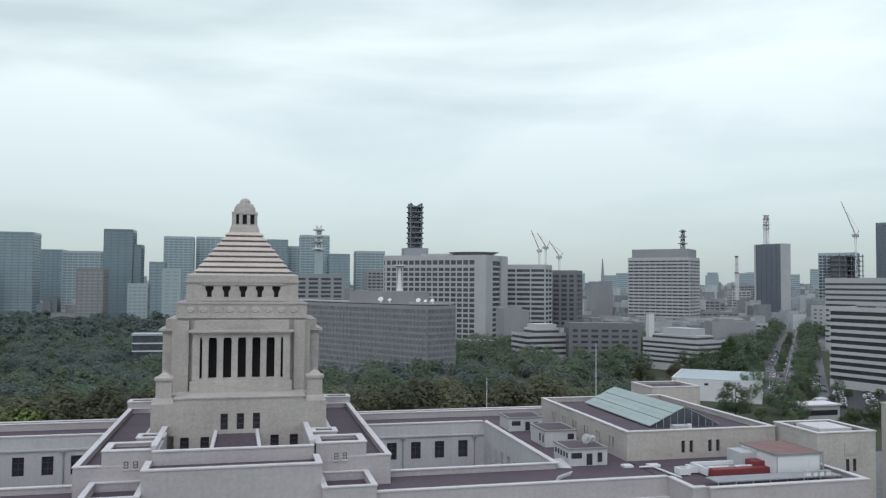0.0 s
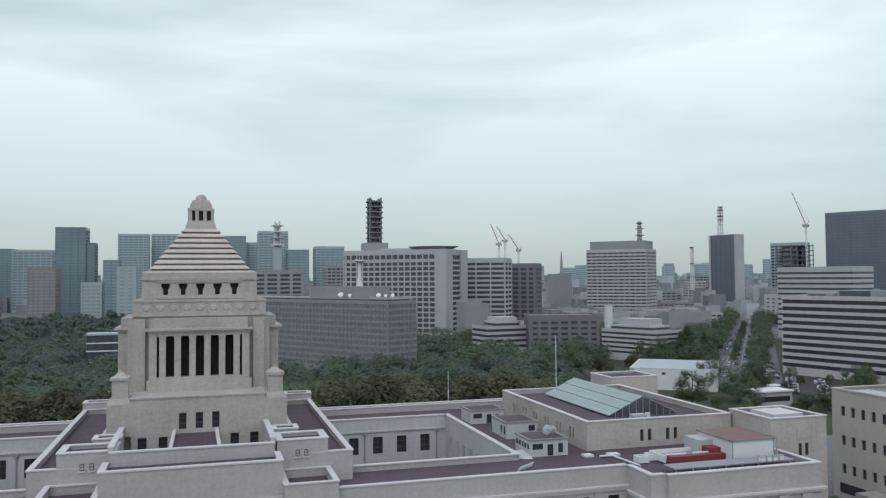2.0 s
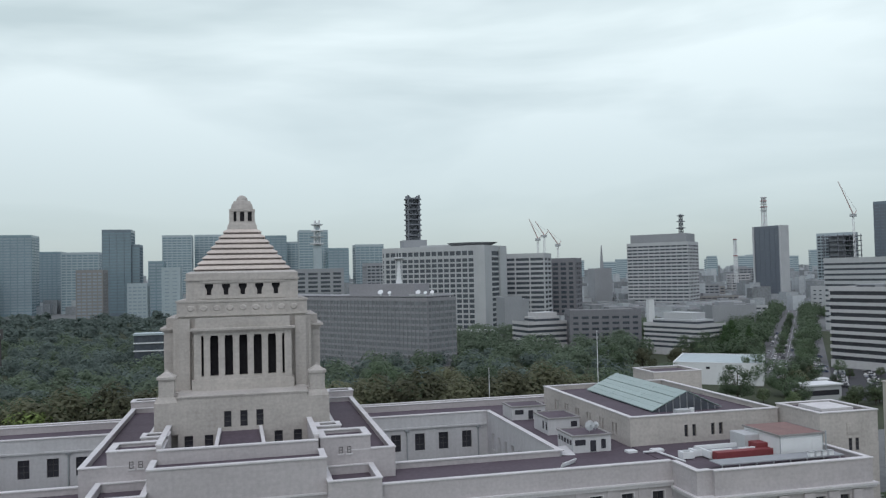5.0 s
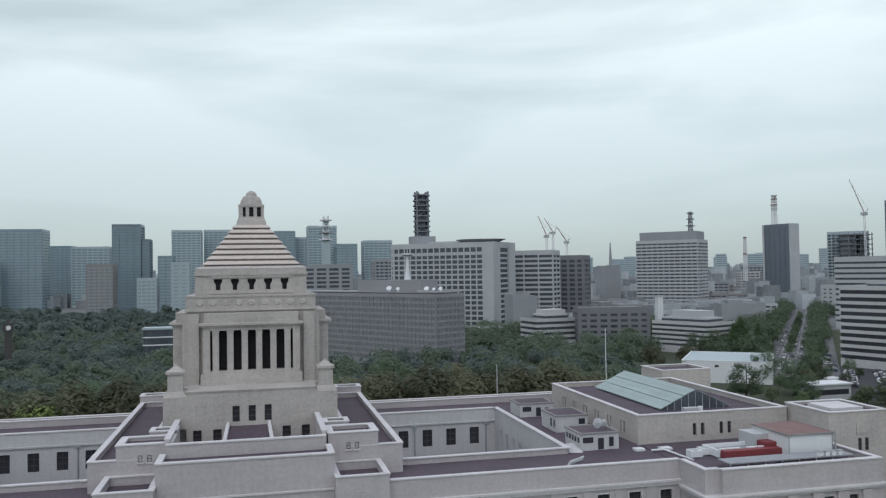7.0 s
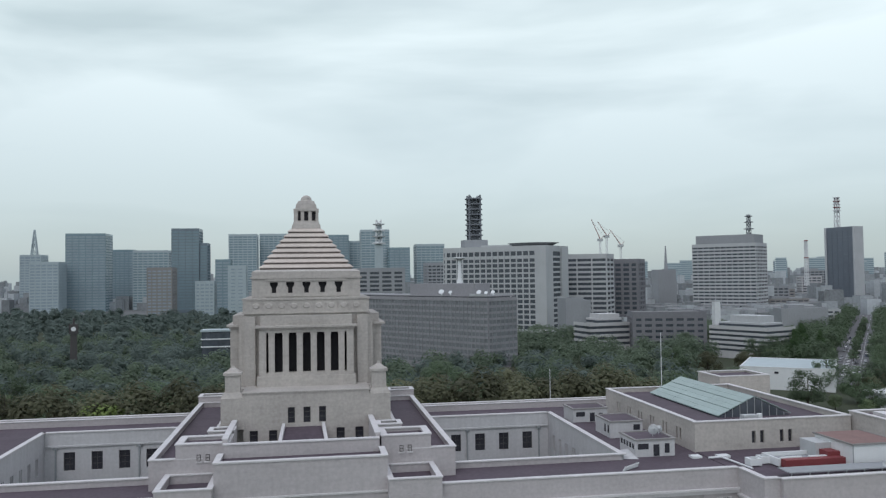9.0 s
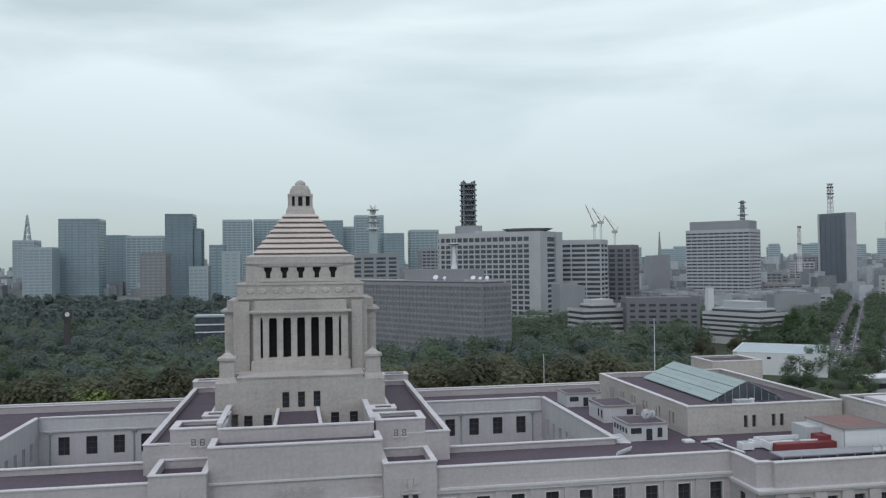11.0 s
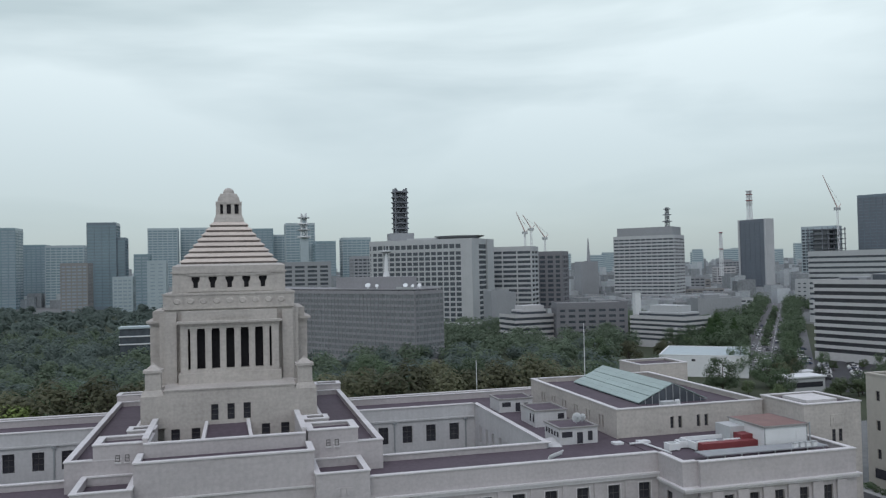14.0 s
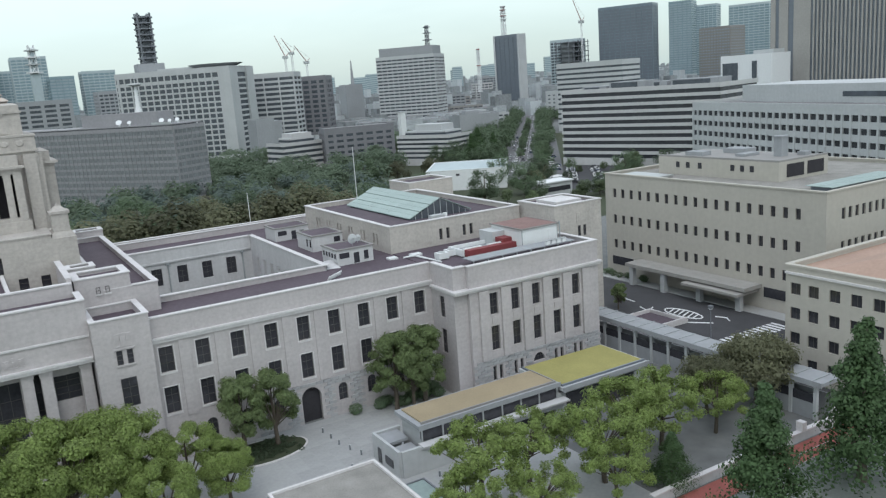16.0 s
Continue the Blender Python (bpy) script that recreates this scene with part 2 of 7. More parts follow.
def loose_pieces(bm):
    """The separate shells of bm as bmeshes of their own; bm is freed."""
    bm.verts.index_update()
    bm.faces.index_update()
    todo, out = list(bm.verts), []
    done = set()
    for start in todo:
        if start in done:
            continue
        heap, seen = [start], set()
        while heap:
            v = heap.pop()
            if v in seen:
                continue
            seen.add(v)
            heap += [e.other_vert(v) for e in v.link_edges]
        done |= seen
        b = bmesh.new()
        made = {v: b.verts.new(v.co) for v in sorted(seen, key=lambda q: q.index)}
        for f in sorted({f for v in seen for f in v.link_faces}, key=lambda q: q.index):
            b.faces.new([made[v] for v in f.verts])
        out.append(b)
    bm.free()
    return out


def part(name, bm, material, parent=None, label=""):
    """Links bm under parent: loose pieces of masonry become parts of their own, anything else one mesh."""
    for piece in (loose_pieces(bm) if name in MASONRY else [bm]):
        me = bpy.data.meshes.new(name)
        piece.to_mesh(me)
        piece.free()
        me.materials.append(material)
        ob = new(name, me)
        if parent is not None:
            ob.parent = parent
        if label:
            tagged(ob, label)
    return ob


def thing(name, label, category, group="", kind="", at=(0, 0, 0)):
    ob = new(name)
    ob.location = at
    ob.empty_display_size = 0.5
    return tagged(ob, label, category, group, kind)


def box(bm, x0, x1, y0, y1, z0, z1, m=None):
    x0, x1, y0, y1 = min(x0, x1), max(x0, x1), min(y0, y1), max(y0, y1)
    vs = [bm.verts.new(m @ Vector(c) if m else c) for c in ((x0, y0, z0), (x1, y0, z0), (x1, y1, z0), (x0, y1, z0), (x0, y0, z1), (x1, y0, z1), (x1, y1, z1), (x0, y1, z1))]
    for f in ((3, 2, 1, 0), (4, 5, 6, 7), (0, 1, 5, 4), (1, 2, 6, 5), (2, 3, 7, 6), (3, 0, 4, 7)):
        bm.faces.new([vs[i] for i in f])


def boxes(*specs, m=None):
    bm = bmesh.new()
    for s in specs:
        box(bm, *s, m=m)
    return bm


def prism(bm, ring0, ring1):
    a = [bm.verts.new(v) for v in ring0]
    b = [bm.verts.new(v) for v in ring1]
    k = len(a)
    for i in range(k):
        bm.faces.new((a[i], a[(i + 1) % k], b[(i + 1) % k], b[i]))
    bm.faces.new(list(reversed(a)))
    bm.faces.new(b)


def frustum(bm, cx, cy, z0, h0, z1, h1):
    prism(bm, [(cx - h0, cy - h0, z0), (cx + h0, cy - h0, z0), (cx + h0, cy + h0, z0), (cx - h0, cy + h0, z0)],
          [(cx - h1, cy - h1, z1), (cx + h1, cy - h1, z1), (cx + h1, cy + h1, z1), (cx - h1, cy + h1, z1)])


def cyl(bm, cx, cy, z0, z1, r0, r1=None, k=12):
    r1 = r0 if r1 is None else r1
    an = [2 * math.pi * i / k for i in range(k)]
    prism(bm, [(cx + r0 * math.cos(a), cy + r0 * math.sin(a), z0) for a in an], [(cx + r1 * math.cos(a), cy + r1 * math.sin(a), z1) for a in an])


def rod(bm, p, q, r0, r1=None, k=6):
    p, q = Vector(p), Vector(q)
    r1 = r0 if r1 is None else r1
    m = (q - p).to_track_quat("Z", "Y").to_matrix()
    an = [2 * math.pi * i / k for i in range(k)]
    prism(bm, [p + m @ Vector((r0 * math.cos(a), r0 * math.sin(a), 0)) for a in an], [q + m @ Vector((r1 * math.cos(a), r1 * math.sin(a), 0)) for a in an])


def wall_with_openings(u0, u1, z0, z1, thick, openings, to_world):
    """A wall slab with rectangular holes through it; to_world maps (u, depth, z) to a place."""
    us = sorted({u0, u1, *(o[0] for o in openings), *(o[1] for o in openings)})
    zs = sorted({z0, z1, *(o[2] for o in openings), *(o[3] for o in openings)})
    bm = bmesh.new()
    cache = {}

    def v(u, d, z):
        key = (round(u, 4), d, round(z, 4))
        if key not in cache:
            cache[key] = bm.verts.new(to_world(u, d, z))
        return cache[key]

    def solid(i, j):
        if not (0 <= i < len(us) - 1 and 0 <= j < len(zs) - 1):
            return False
        cu, cz = (us[i] + us[i + 1]) / 2, (zs[j] + zs[j + 1]) / 2
        return not any(o[0] < cu < o[1] and o[2] < cz < o[3] for o in openings)

    for i in range(len(us) - 1):
        for j in range(len(zs) - 1):
            if not solid(i, j):
                continue
            a, b, c, d = us[i], us[i + 1], zs[j], zs[j + 1]
            bm.faces.new((v(a, 0, c), v(b, 0, c), v(b, 0, d), v(a, 0, d)))
            bm.faces.new((v(a, thick, d), v(b, thick, d), v(b, thick, c), v(a, thick, c)))
            if not solid(i - 1, j):
                bm.faces.new((v(a, 0, d), v(a, thick, d), v(a, thick, c), v(a, 0, c)))
            if not solid(i + 1, j):
                bm.faces.new((v(b, 0, c), v(b, thick, c), v(b, thick, d), v(b, 0, d)))
            if not solid(i, j - 1):
                bm.faces.new((v(a, 0, c), v(a, thick, c), v(b, thick, c), v(b, 0, c)))
            if not solid(i, j + 1):
                bm.faces.new((v(a, 0, d), v(b, 0, d), v(b, thick, d), v(a, thick, d)))
    bmesh.ops.recalc_face_normals(bm, faces=bm.faces)
    return bm


WINDOW_MESH = {}


def window(parent, w, h, m, name="window", cols=2, rows=3):
    """A framed window with its dark pane, in the middle of the pose m (its outside looks to -y)."""
    key = (round(w, 2), round(h, 2), cols, rows)
    if key not in WINDOW_MESH:
        t = 0.07
        cw, ch = (w - t * (cols + 1)) / cols, (h - t * (rows + 1)) / rows
        lights = [(-w / 2 + t + (cw + t) * i, -w / 2 + (cw + t) * (i + 1), -h / 2 + t + (ch + t) * j, -h / 2 + (ch + t) * (j + 1)) for i in range(cols) for j in range(rows)]
        bm = wall_with_openings(-w / 2, w / 2, -h / 2, h / 2, 0.09, lights, lambda u, d, z: (u, d - 0.04, z))
        fr = bpy.data.meshes.new("window_frame")
        bm.to_mesh(fr)
        bm.free()
        fr.materials.append(FRAME)
        bm = boxes((-w / 2 + 0.01, w / 2 - 0.01, 0.012, 0.032, -h / 2 + 0.01, h / 2 - 0.01))
        pa = bpy.data.meshes.new("pane")
        bm.to_mesh(pa)
        bm.free()
        pa.materials.append(GLASS)
        WINDOW_MESH[key] = fr, pa
    fr, pa = WINDOW_MESH[key]
    a = new(name, fr)
    a.parent = parent
    a.matrix_basis = m
    b = new("pane", pa)
    b.parent = a
    return a


def shared(name, mesh, parent, m):
    ob = new(name, mesh)
    ob.parent = parent
    ob.matrix_basis = m
    return ob


def mesh_of(name, bm, material):
    me = bpy.data.meshes.new(name)
    bm.to_mesh(me)
    bm.free()
    me.materials.append(material)
    return me

# ---- the parliament building, symmetrical about XC ----
XC, FRONT, YT = -1.1, 108.8, 150.0
parliament = thing("parliament_building", "pale granite parliament building with a stepped pyramid tower and walled courtyards", "building", at=(XC, FRONT, 0))
PINV = Matrix.Translation((-XC, -FRONT, 0))


def pp(name, bm, material, label=""):
    """A part of the parliament, modelled in world places."""
    bmesh.ops.transform(bm, matrix=PINV, verts=bm.verts)
    return part(name, bm, material, parliament, label)


def pwin(w, h, x, y, z, face="-y", cols=2, rows=3):
    rz = {"-y": 0, "-x": -90, "+x": 90}[face]
    return window(parliament, w, h, PINV @ pose(x, y, z, 0, 0, rz), cols=cols, rows=rows)


def sx(s, x):
    return XC + s * (x - XC)


def parapet(bm, x0, x1, y0, y1, z, t=0.55, h=1.0):
    """Four parapet walls round a roof."""
    x0, x1 = min(x0, x1), max(x0, x1)
    box(bm, x0, x1, y0, y0 + t, z, z + h)
    box(bm, x0, x1, y1 - t, y1, z, z + h)
    box(bm, x0, x0 + t, y0 + t, y1 - t, z, z + h)
    box(bm, x1 - t, x1, y0 + t, y1 - t, z, z + h)


def coping(bm, x0, x1, y0, y1, z, t=0.55, o=0.12, h=0.16):
    x0, x1 = min(x0, x1), max(x0, x1)
    box(bm, x0 - o, x1 + o, y0 - o, y0 + t + o, z, z + h)
    box(bm, x0 - o, x1 + o, y1 - t - o, y1 + o, z, z + h)
    box(bm, x0 - o, x0 + t + o, y0 + t + o, y1 - t - o, z, z + h)
    box(bm, x1 - t - o, x1 + o, y0 + t + o, y1 - t - o, z, z + h)


def block(x0, x1, y0, y1, z0, z1, name="wall", stone=STONE, sink=0.9, t=0.55, roof=True):
    """A solid wing block with a sunken roof behind a coped parapet."""
    x0, x1 = min(x0, x1), max(x0, x1)
    bm = boxes((x0, x1, y0, y1, z0, z1 - sink))
    parapet(bm, x0, x1, y0, y1, z1 - sink, t, sink - 0.16)
    pp(name, bm, stone)
    bm = bmesh.new()
    coping(bm, x0, x1, y0, y1, z1 - 0.16, t)
    pp("coping", bm, COPING)
    if roof:
        pp("roof", boxes((x0 + t, x1 - t, y0 + t, y1 - t, z1 - sink, z1 - sink + 0.03)), ROOF)


def arch_fill(cx, y, zs, r, ztop, thick=0.69, k=8):
    """The two masonry corners that round off a square-headed opening into an arch."""
    for sg in (-1, 1):
        an = [math.pi / 2 * i / k for i in range(k + 1)]
        ring = [(cx + sg * r * math.cos(a), zs + (ztop - zs) * math.sin(a)) for a in an] + [(cx + sg * r, ztop)]
        bm = bmesh.new()
        prism(bm, [(x, y + 0.004, z) for x, z in ring], [(x, y + thick, z) for x, z in ring])
        bmesh.ops.recalc_face_normals(bm, faces=bm.faces)
        pp("arch_spandrel", bm, STONE)


ROW_UP, ROW_LOW = (13.0, 16.6), (7.1, 10.9)
PAV_UP, PAV_LOW = (12.4, 15.9), (6.5, 10.5)
for s in (1, -1):
    # front range of the wing
    xa, xb = 16.9, 60.2
    cols = [18.65 + 4.91 * i for i in range(9)]
    ops = []
    for x in cols:
        for z0, z1 in (ROW_UP, ROW_LOW):
            ops.append((x - 0.95, x + 0.95, z0, z1))
    ops.append((36.8, 39.9, 0.0, 5.5))
    for x in (43.5, 33.3, 28.5, 23.5, 48.4, 53.3):
        ops.append((x - 0.75, x + 0.75, 2.2, 5.0))
    bm = wall_with_openings(xa, xb, 0, 19.9, 0.7, ops, lambda u, d, z: (sx(s, u), FRONT + d, z))
    pp("wall", bm, STONE)
    for x in cols:
        for z0, z1 in (ROW_UP, ROW_LOW):
            pwin(1.9, z1 - z0, sx(s, x), FRONT + 0.38, (z0 + z1) / 2)
            pp("window_surround", boxes((sx(s, x - 1.15), sx(s, x + 1.15), FRONT - 0.1, FRONT - 0.003, z0 - 0.28, z0 - 0.02), (sx(s, x - 1.12), sx(s, x - 0.96), FRONT - 0.06, FRONT - 0.003, z0, z1 + 0.14), (sx(s, x + 0.96), sx(s, x + 1.12), FRONT - 0.06, FRONT - 0.003, z0, z1 + 0.14), (sx(s, x - 0.95), sx(s, x + 0.95), FRONT - 0.06, FRONT - 0.003, z1 + 0.01, z1 + 0.14)), COPING)
    for x in (43.5, 33.3, 28.5, 23.5, 48.4, 53.3):
        pwin(1.5, 2.8, sx(s, x), FRONT + 0.4, 3.6)
        arch_fill(sx(s, x), FRONT, 4.25, 0.75, 5.0)
    arch_fill(sx(s, 38.35), FRONT, 3.95, 1.55, 5.5)
    # black sheet closing the doorway, painting the dark inside
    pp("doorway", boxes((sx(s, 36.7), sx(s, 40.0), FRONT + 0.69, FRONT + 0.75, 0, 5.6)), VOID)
    for i in range(10):
        x = 18.65 + 4.91 * (i - 0.5)
        if 18 < x < 59:
            pp("pilaster", boxes((sx(s, x - 0.75), sx(s, x + 0.75), FRONT - 0.16, FRONT - 0.002, 6.3, 17.3)), STONE)
    bm = boxes((sx(s, xa), sx(s, xb), FRONT - 0.3, FRONT - 0.002, 17.3, 17.75), (sx(s, xa), sx(s, xb), FRONT - 0.5, FRONT - 0.002, 17.75, 18.05))
    pp("cornice", bm, COPING)
    bm = bmesh.new()
    box(bm, sx(s, xa), sx(s, xb), FRONT, FRONT + 0.6, 19.903, 20.75)
    box(bm, sx(s, 20.3), sx(s, 47.2), 120.4, 121.0, 0, 20.75)
    pp("parapet", bm, STONE)
    pp("coping", boxes((sx(s, xa), sx(s, xb), FRONT - 0.12, FRONT + 0.75, 20.75, 20.92)), COPING)
    pp("coping", boxes((sx(s, 20.35), sx(s, 48.0), 120.25, 121.12, 20.75, 20.92)), COPING)
    pp("roof", boxes((sx(s, xa), sx(s, 60.7), FRONT + 0.62, 120.38, 19.6, 19.92)), ROOF)
    # this one is no masonry: a black sheet painting unlit rooms behind the windows
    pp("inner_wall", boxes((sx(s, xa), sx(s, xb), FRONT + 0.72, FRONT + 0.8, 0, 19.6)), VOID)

    # end pavilion
    xp, xq, yp = 60.2, 88.5, 101.3
    pc = [67.1 + 4.13 * i for i in range(5)]
    ops = []
    for x in pc:
        for z0, z1 in (PAV_UP, PAV_LOW):
            ops.append((x - 0.78, x + 0.78, z0, z1))
        if abs(x - pc[2]) > 1:
            for d in (-0.62, 0.62):
                ops.append((x + d - 0.32, x + d + 0.32, 1.5, 3.9))
    ops.append((pc[2] - 1.15, pc[2] + 1.15, 2.7, 4.1))
    pp("wall", wall_with_openings(xp + 2.4, xq, 0, 19.2, 0.7, ops, lambda u, d, z: (sx(s, u), yp + d, z)), STONE)
    for x in pc:
        for z0, z1 in (PAV_UP, PAV_LOW):
            pwin(1.56, z1 - z0, sx(s, x), yp + 0.4, (z0 + z1) / 2)
        if abs(x - pc[2]) > 1:
            for d in (-0.62, 0.62):
                pwin(0.64, 2.4, sx(s, x + d), yp + 0.4, 2.7, cols=1)
        pp("spandrel_relief", boxes((sx(s, x - 0.55), sx(s, x + 0.55), yp - 0.08, yp - 0.003, 10.9, 12.0)), STONE)
    arch_fill(sx(s, pc[2]), yp, 2.75, 1.15, 4.1)
    pwin(2.3, 1.4, sx(s, pc[2]), yp + 0.4, 3.4, cols=4, rows=2)
    for i in range(6):
        x = 67.1 + 4.13 * (i - 0.5)
        pp("pilaster", boxes((sx(s, x - 0.85), sx(s, x + 0.85), yp - 0.4, yp - 0.002, 5.2, 16.6)), STONE)
    bm = boxes((sx(s, xp), sx(s, xp + 2.4), yp + 0.7, yp + 1.4, 0, 19.2), (sx(s, xp), sx(s, xp + 0.6), yp + 1.4, FRONT, 0, 5.9))
    pp("wall", bm, STONE)
    ops = [(yp + 3.6, yp + 5.2, *PAV_UP), (yp + 3.6, yp + 5.2, *PAV_LOW)]
    pp("wall", wall_with_openings(yp + 1.4, FRONT, 5.9, 19.2, 0.6, ops, lambda u, d, z: (sx(s, xp) + s * d, u, z)), STONE)
    for o in ops:
        pwin(1.6, o[3] - o[2], sx(s, xp) + s * 0.3, yp + 4.4, (o[2] + o[3]) / 2, "-x" if s > 0 else "+x")
    bm = boxes((sx(s, xp + 0.8), sx(s, xq - 0.7), yp + 1.45, yp + 1.55, 0, 19.0), (sx(s, xq - 0.7), sx(s, xq), yp + 0.7, 123, 0, 19.2))
    pp("inner_wall", bm, STONE)
    bm = boxes((sx(s, xp - 0.3), sx(s, xq + 0.3), yp - 0.42, yp + 0.9, 16.7, 17.05), (sx(s, xp - 0.55), sx(s, xq + 0.55), yp - 0.65, yp + 0.9, 17.05, 17.35),
               (sx(s, xp - 0.3), sx(s, xp - 0.002), yp + 0.9, FRONT - 0.55, 16.7, 17.05), (sx(s, xp - 0.55), sx(s, xp - 0.002), yp + 0.9, FRONT - 0.55, 17.05, 17.35))
    pp("cornice", bm, COPING)
    bm = boxes((sx(s, xp + 2.4), sx(s, xq), yp, yp + 0.7, 19.203, 20.75), (sx(s, xp), sx(s, xp + 2.4), yp + 0.7, yp + 1.4, 19.203, 20.75),
               (sx(s, xp), sx(s, xp + 0.6), yp + 1.4, FRONT + 0.1, 19.203, 20.75), (sx(s, xq - 0.6), sx(s, xq), yp + 0.7, 123, 19.203, 20.75))
    pp("parapet", bm, STONE)
    bm = boxes((sx(s, xp + 2.3), sx(s, xq + 0.12), yp - 0.12, yp + 0.82, 20.75, 20.92), (sx(s, xp - 0.12), sx(s, xp + 2.3), yp + 0.58, yp + 1.5, 20.75, 20.92),
               (sx(s, xp - 0.12), sx(s, xp + 0.75), yp + 1.5, FRONT - 0.12, 20.75, 20.92), (sx(s, xq - 0.75), sx(s, xq + 0.12), yp + 0.82, 123, 20.75, 20.92))
    pp("coping", bm, COPING)
    pp("roof", boxes((sx(s, xp + 0.7), sx(s, xq - 0.65), yp + 1.5, 123, 18.9, 19.95)), ROOF)

    # courtyard ranges
    ops = [(27.1 + 4.9 * i, 29.1 + 4.9 * i, 13.6, 17.0) for i in range(4)] + [(27.1 + 4.9 * i, 29.1 + 4.9 * i, 7.6, 11.0) for i in range(4)]
    pp("wall", wall_with_openings(20.3, 47.2, 0, 20.6, 0.6, ops, lambda u, d, z: (sx(s, u), 160.4 + d, z)), STONE_WHITE)
    for o in ops:
        pwin(2.0, 3.4, sx(s, (o[0] + o[1]) / 2), 160.75, (o[2] + o[3]) / 2)
    pp("cornice", boxes((sx(s, 20.4), sx(s, 47.0), 160.1, 160.398, 18.0, 18.3)), STONE_WHITE)
    for u in (30.35, 45.2):
        pp("downpipe", boxes((sx(s, u - 0.12), sx(s, u + 0.12), 160.15, 160.39, 0.5, 17.6), (sx(s, u - 0.45), sx(s, u + 0.45), 159.95, 160.392, 17.6, 17.95)), PIPE)
    pp("coping", boxes((sx(s, 20.4), sx(s, 47.6), 160.25, 161.2, 20.6, 20.8)), COPING)
    pp("roof", boxes((sx(s, 20.3), sx(s, 100), 161.2, 173.4, 19.0, 19.5)), ROOF)
    block(sx(s, 20.3), sx(s, 100), 173.4, 176.5, 0, 20.9, stone=STONE, sink=0.3, roof=False)
    ops = []
    for i in range(9):
        y = 123.6 + 4.1 * i
        for z0, z1 in ((13.6, 16.8), (7.6, 10.8)):
            ops += [(y - 0.75, y - 0.1, z0, z1), (y + 0.1, y + 0.75, z0, z1)]
    pp("wall", wall_with_openings(121.1, 160.4, 0, 20.6, 0.6, ops, lambda u, d, z: (sx(s, 47.2) + s * d, u, z)), STONE_WHITE)
    for o in ops:
        pwin(0.65, o[3] - o[2], sx(s, 47.2) + s * 0.3, (o[0] + o[1]) / 2, (o[2] + o[3]) / 2, "-x" if s > 0 else "+x", cols=1)
    pp("coping", boxes((sx(s, 47.05), sx(s, 48.0), 121.13, 161.2, 20.6, 20.8)), COPING)
    pp("roof", boxes((sx(s, 47.8), sx(s, 60.7), 120.4, 161.2, 19.2, 19.88)), ROOF)
    pp("courtyard_floor", boxes((sx(s, 20.3), sx(s, 47.2), 121.0, 160.4, 0.02, 0.06)), ASPHALT)

    # chamber block
    ch0, ch1, cy0, cy1, cz = 60.7, 88.5, 123.0, 163.0, 24.8
    ops = [(70.6 + d, 71.3 + d, 20.9, 22.9) for d in (0, 1.5, 5.0, 6.5)]
    pp("wall", wall_with_openings(ch0, ch1, 0, cz - 0.16, 0.6, ops, lambda u, d, z: (sx(s, u), cy0 + d, z)), STONE_WARM)
    for o in ops:
        pwin(0.7, 2.0, sx(s, (o[0] + o[1]) / 2), cy0 + 0.35, 21.9, cols=1)
    ops = [(128.0 + 5.4 * i + d, 128.55 + 5.4 * i + d, 20.9, 22.9) for i in range(6) for d in (0, 1.3)]
    pp("wall", wall_with_openings(cy0 + 0.6, cy1, 0, cz - 0.16, 0.6, ops, lambda u, d, z: (sx(s, ch0) + s * d, u, z)), STONE_WARM)
    for o in ops:
        pwin(0.55, 2.0, sx(s, ch0) + s * 0.3, (o[0] + o[1]) / 2, 21.9, "-x" if s > 0 else "+x", cols=1)
    pp("wall", boxes((sx(s, ch1 - 0.6), sx(s, ch1), cy0 + 0.6, cy1, 0, cz - 0.16), (sx(s, ch0 + 0.6), sx(s, ch1 - 0.6), cy1 - 0.6, cy1, 0, cz - 0.16)), STONE_WARM)
    bm = bmesh.new()
    coping(bm, sx(s, ch0), sx(s, ch1), cy0, cy1, cz - 0.16, 0.6)
    pp("coping", bm, COPING)
    pp("roof", boxes((sx(s, ch0 + 0.6), sx(s, ch1 - 0.6), cy0 + 0.6, cy1 - 0.6, 23.4, 23.8)), ROOF)
    # glazed gable over the chamber, ridge running away from the front
    g0, gr, g1, gy0, gy1, gz0, gz1 = 68.7, 75.6, 82.5, 130.5, 159.0, 24.0, 27.2
    for side, xe in ((1, g0), (-1, g1)):
        for i in range(18):
            f0, f1 = (i % 6) / 6 + 0.008, (i % 6 + 1) / 6 - 0.008
            ya, yb = gy0 + (gy1 - gy0) * (i // 6) / 3 + 0.03, gy0 + (gy1 - gy0) * (i // 6 + 1) / 3 - 0.03
            xl, xh, zl, zh = xe + (gr - xe) * f0, xe + (gr - xe) * f1, gz0 + (gz1 - gz0) * f0, gz0 + (gz1 - gz0) * f1
            lift = 0.1 if i % 2 else 0.16
            bm = bmesh.new()
            prism(bm, [(sx(s, xl), ya, zl), (sx(s, xl), yb, zl), (sx(s, xh), yb, zh), (sx(s, xh), ya, zh)],
                  [(sx(s, xl), ya, zl + lift), (sx(s, xl), yb, zl + lift), (sx(s, xh), yb, zh + lift), (sx(s, xh), ya, zh + lift)])
            bmesh.ops.recalc_face_normals(bm, faces=bm.faces)
            pp("roof_panel", bm, COPPER)
    bm = bmesh.new()
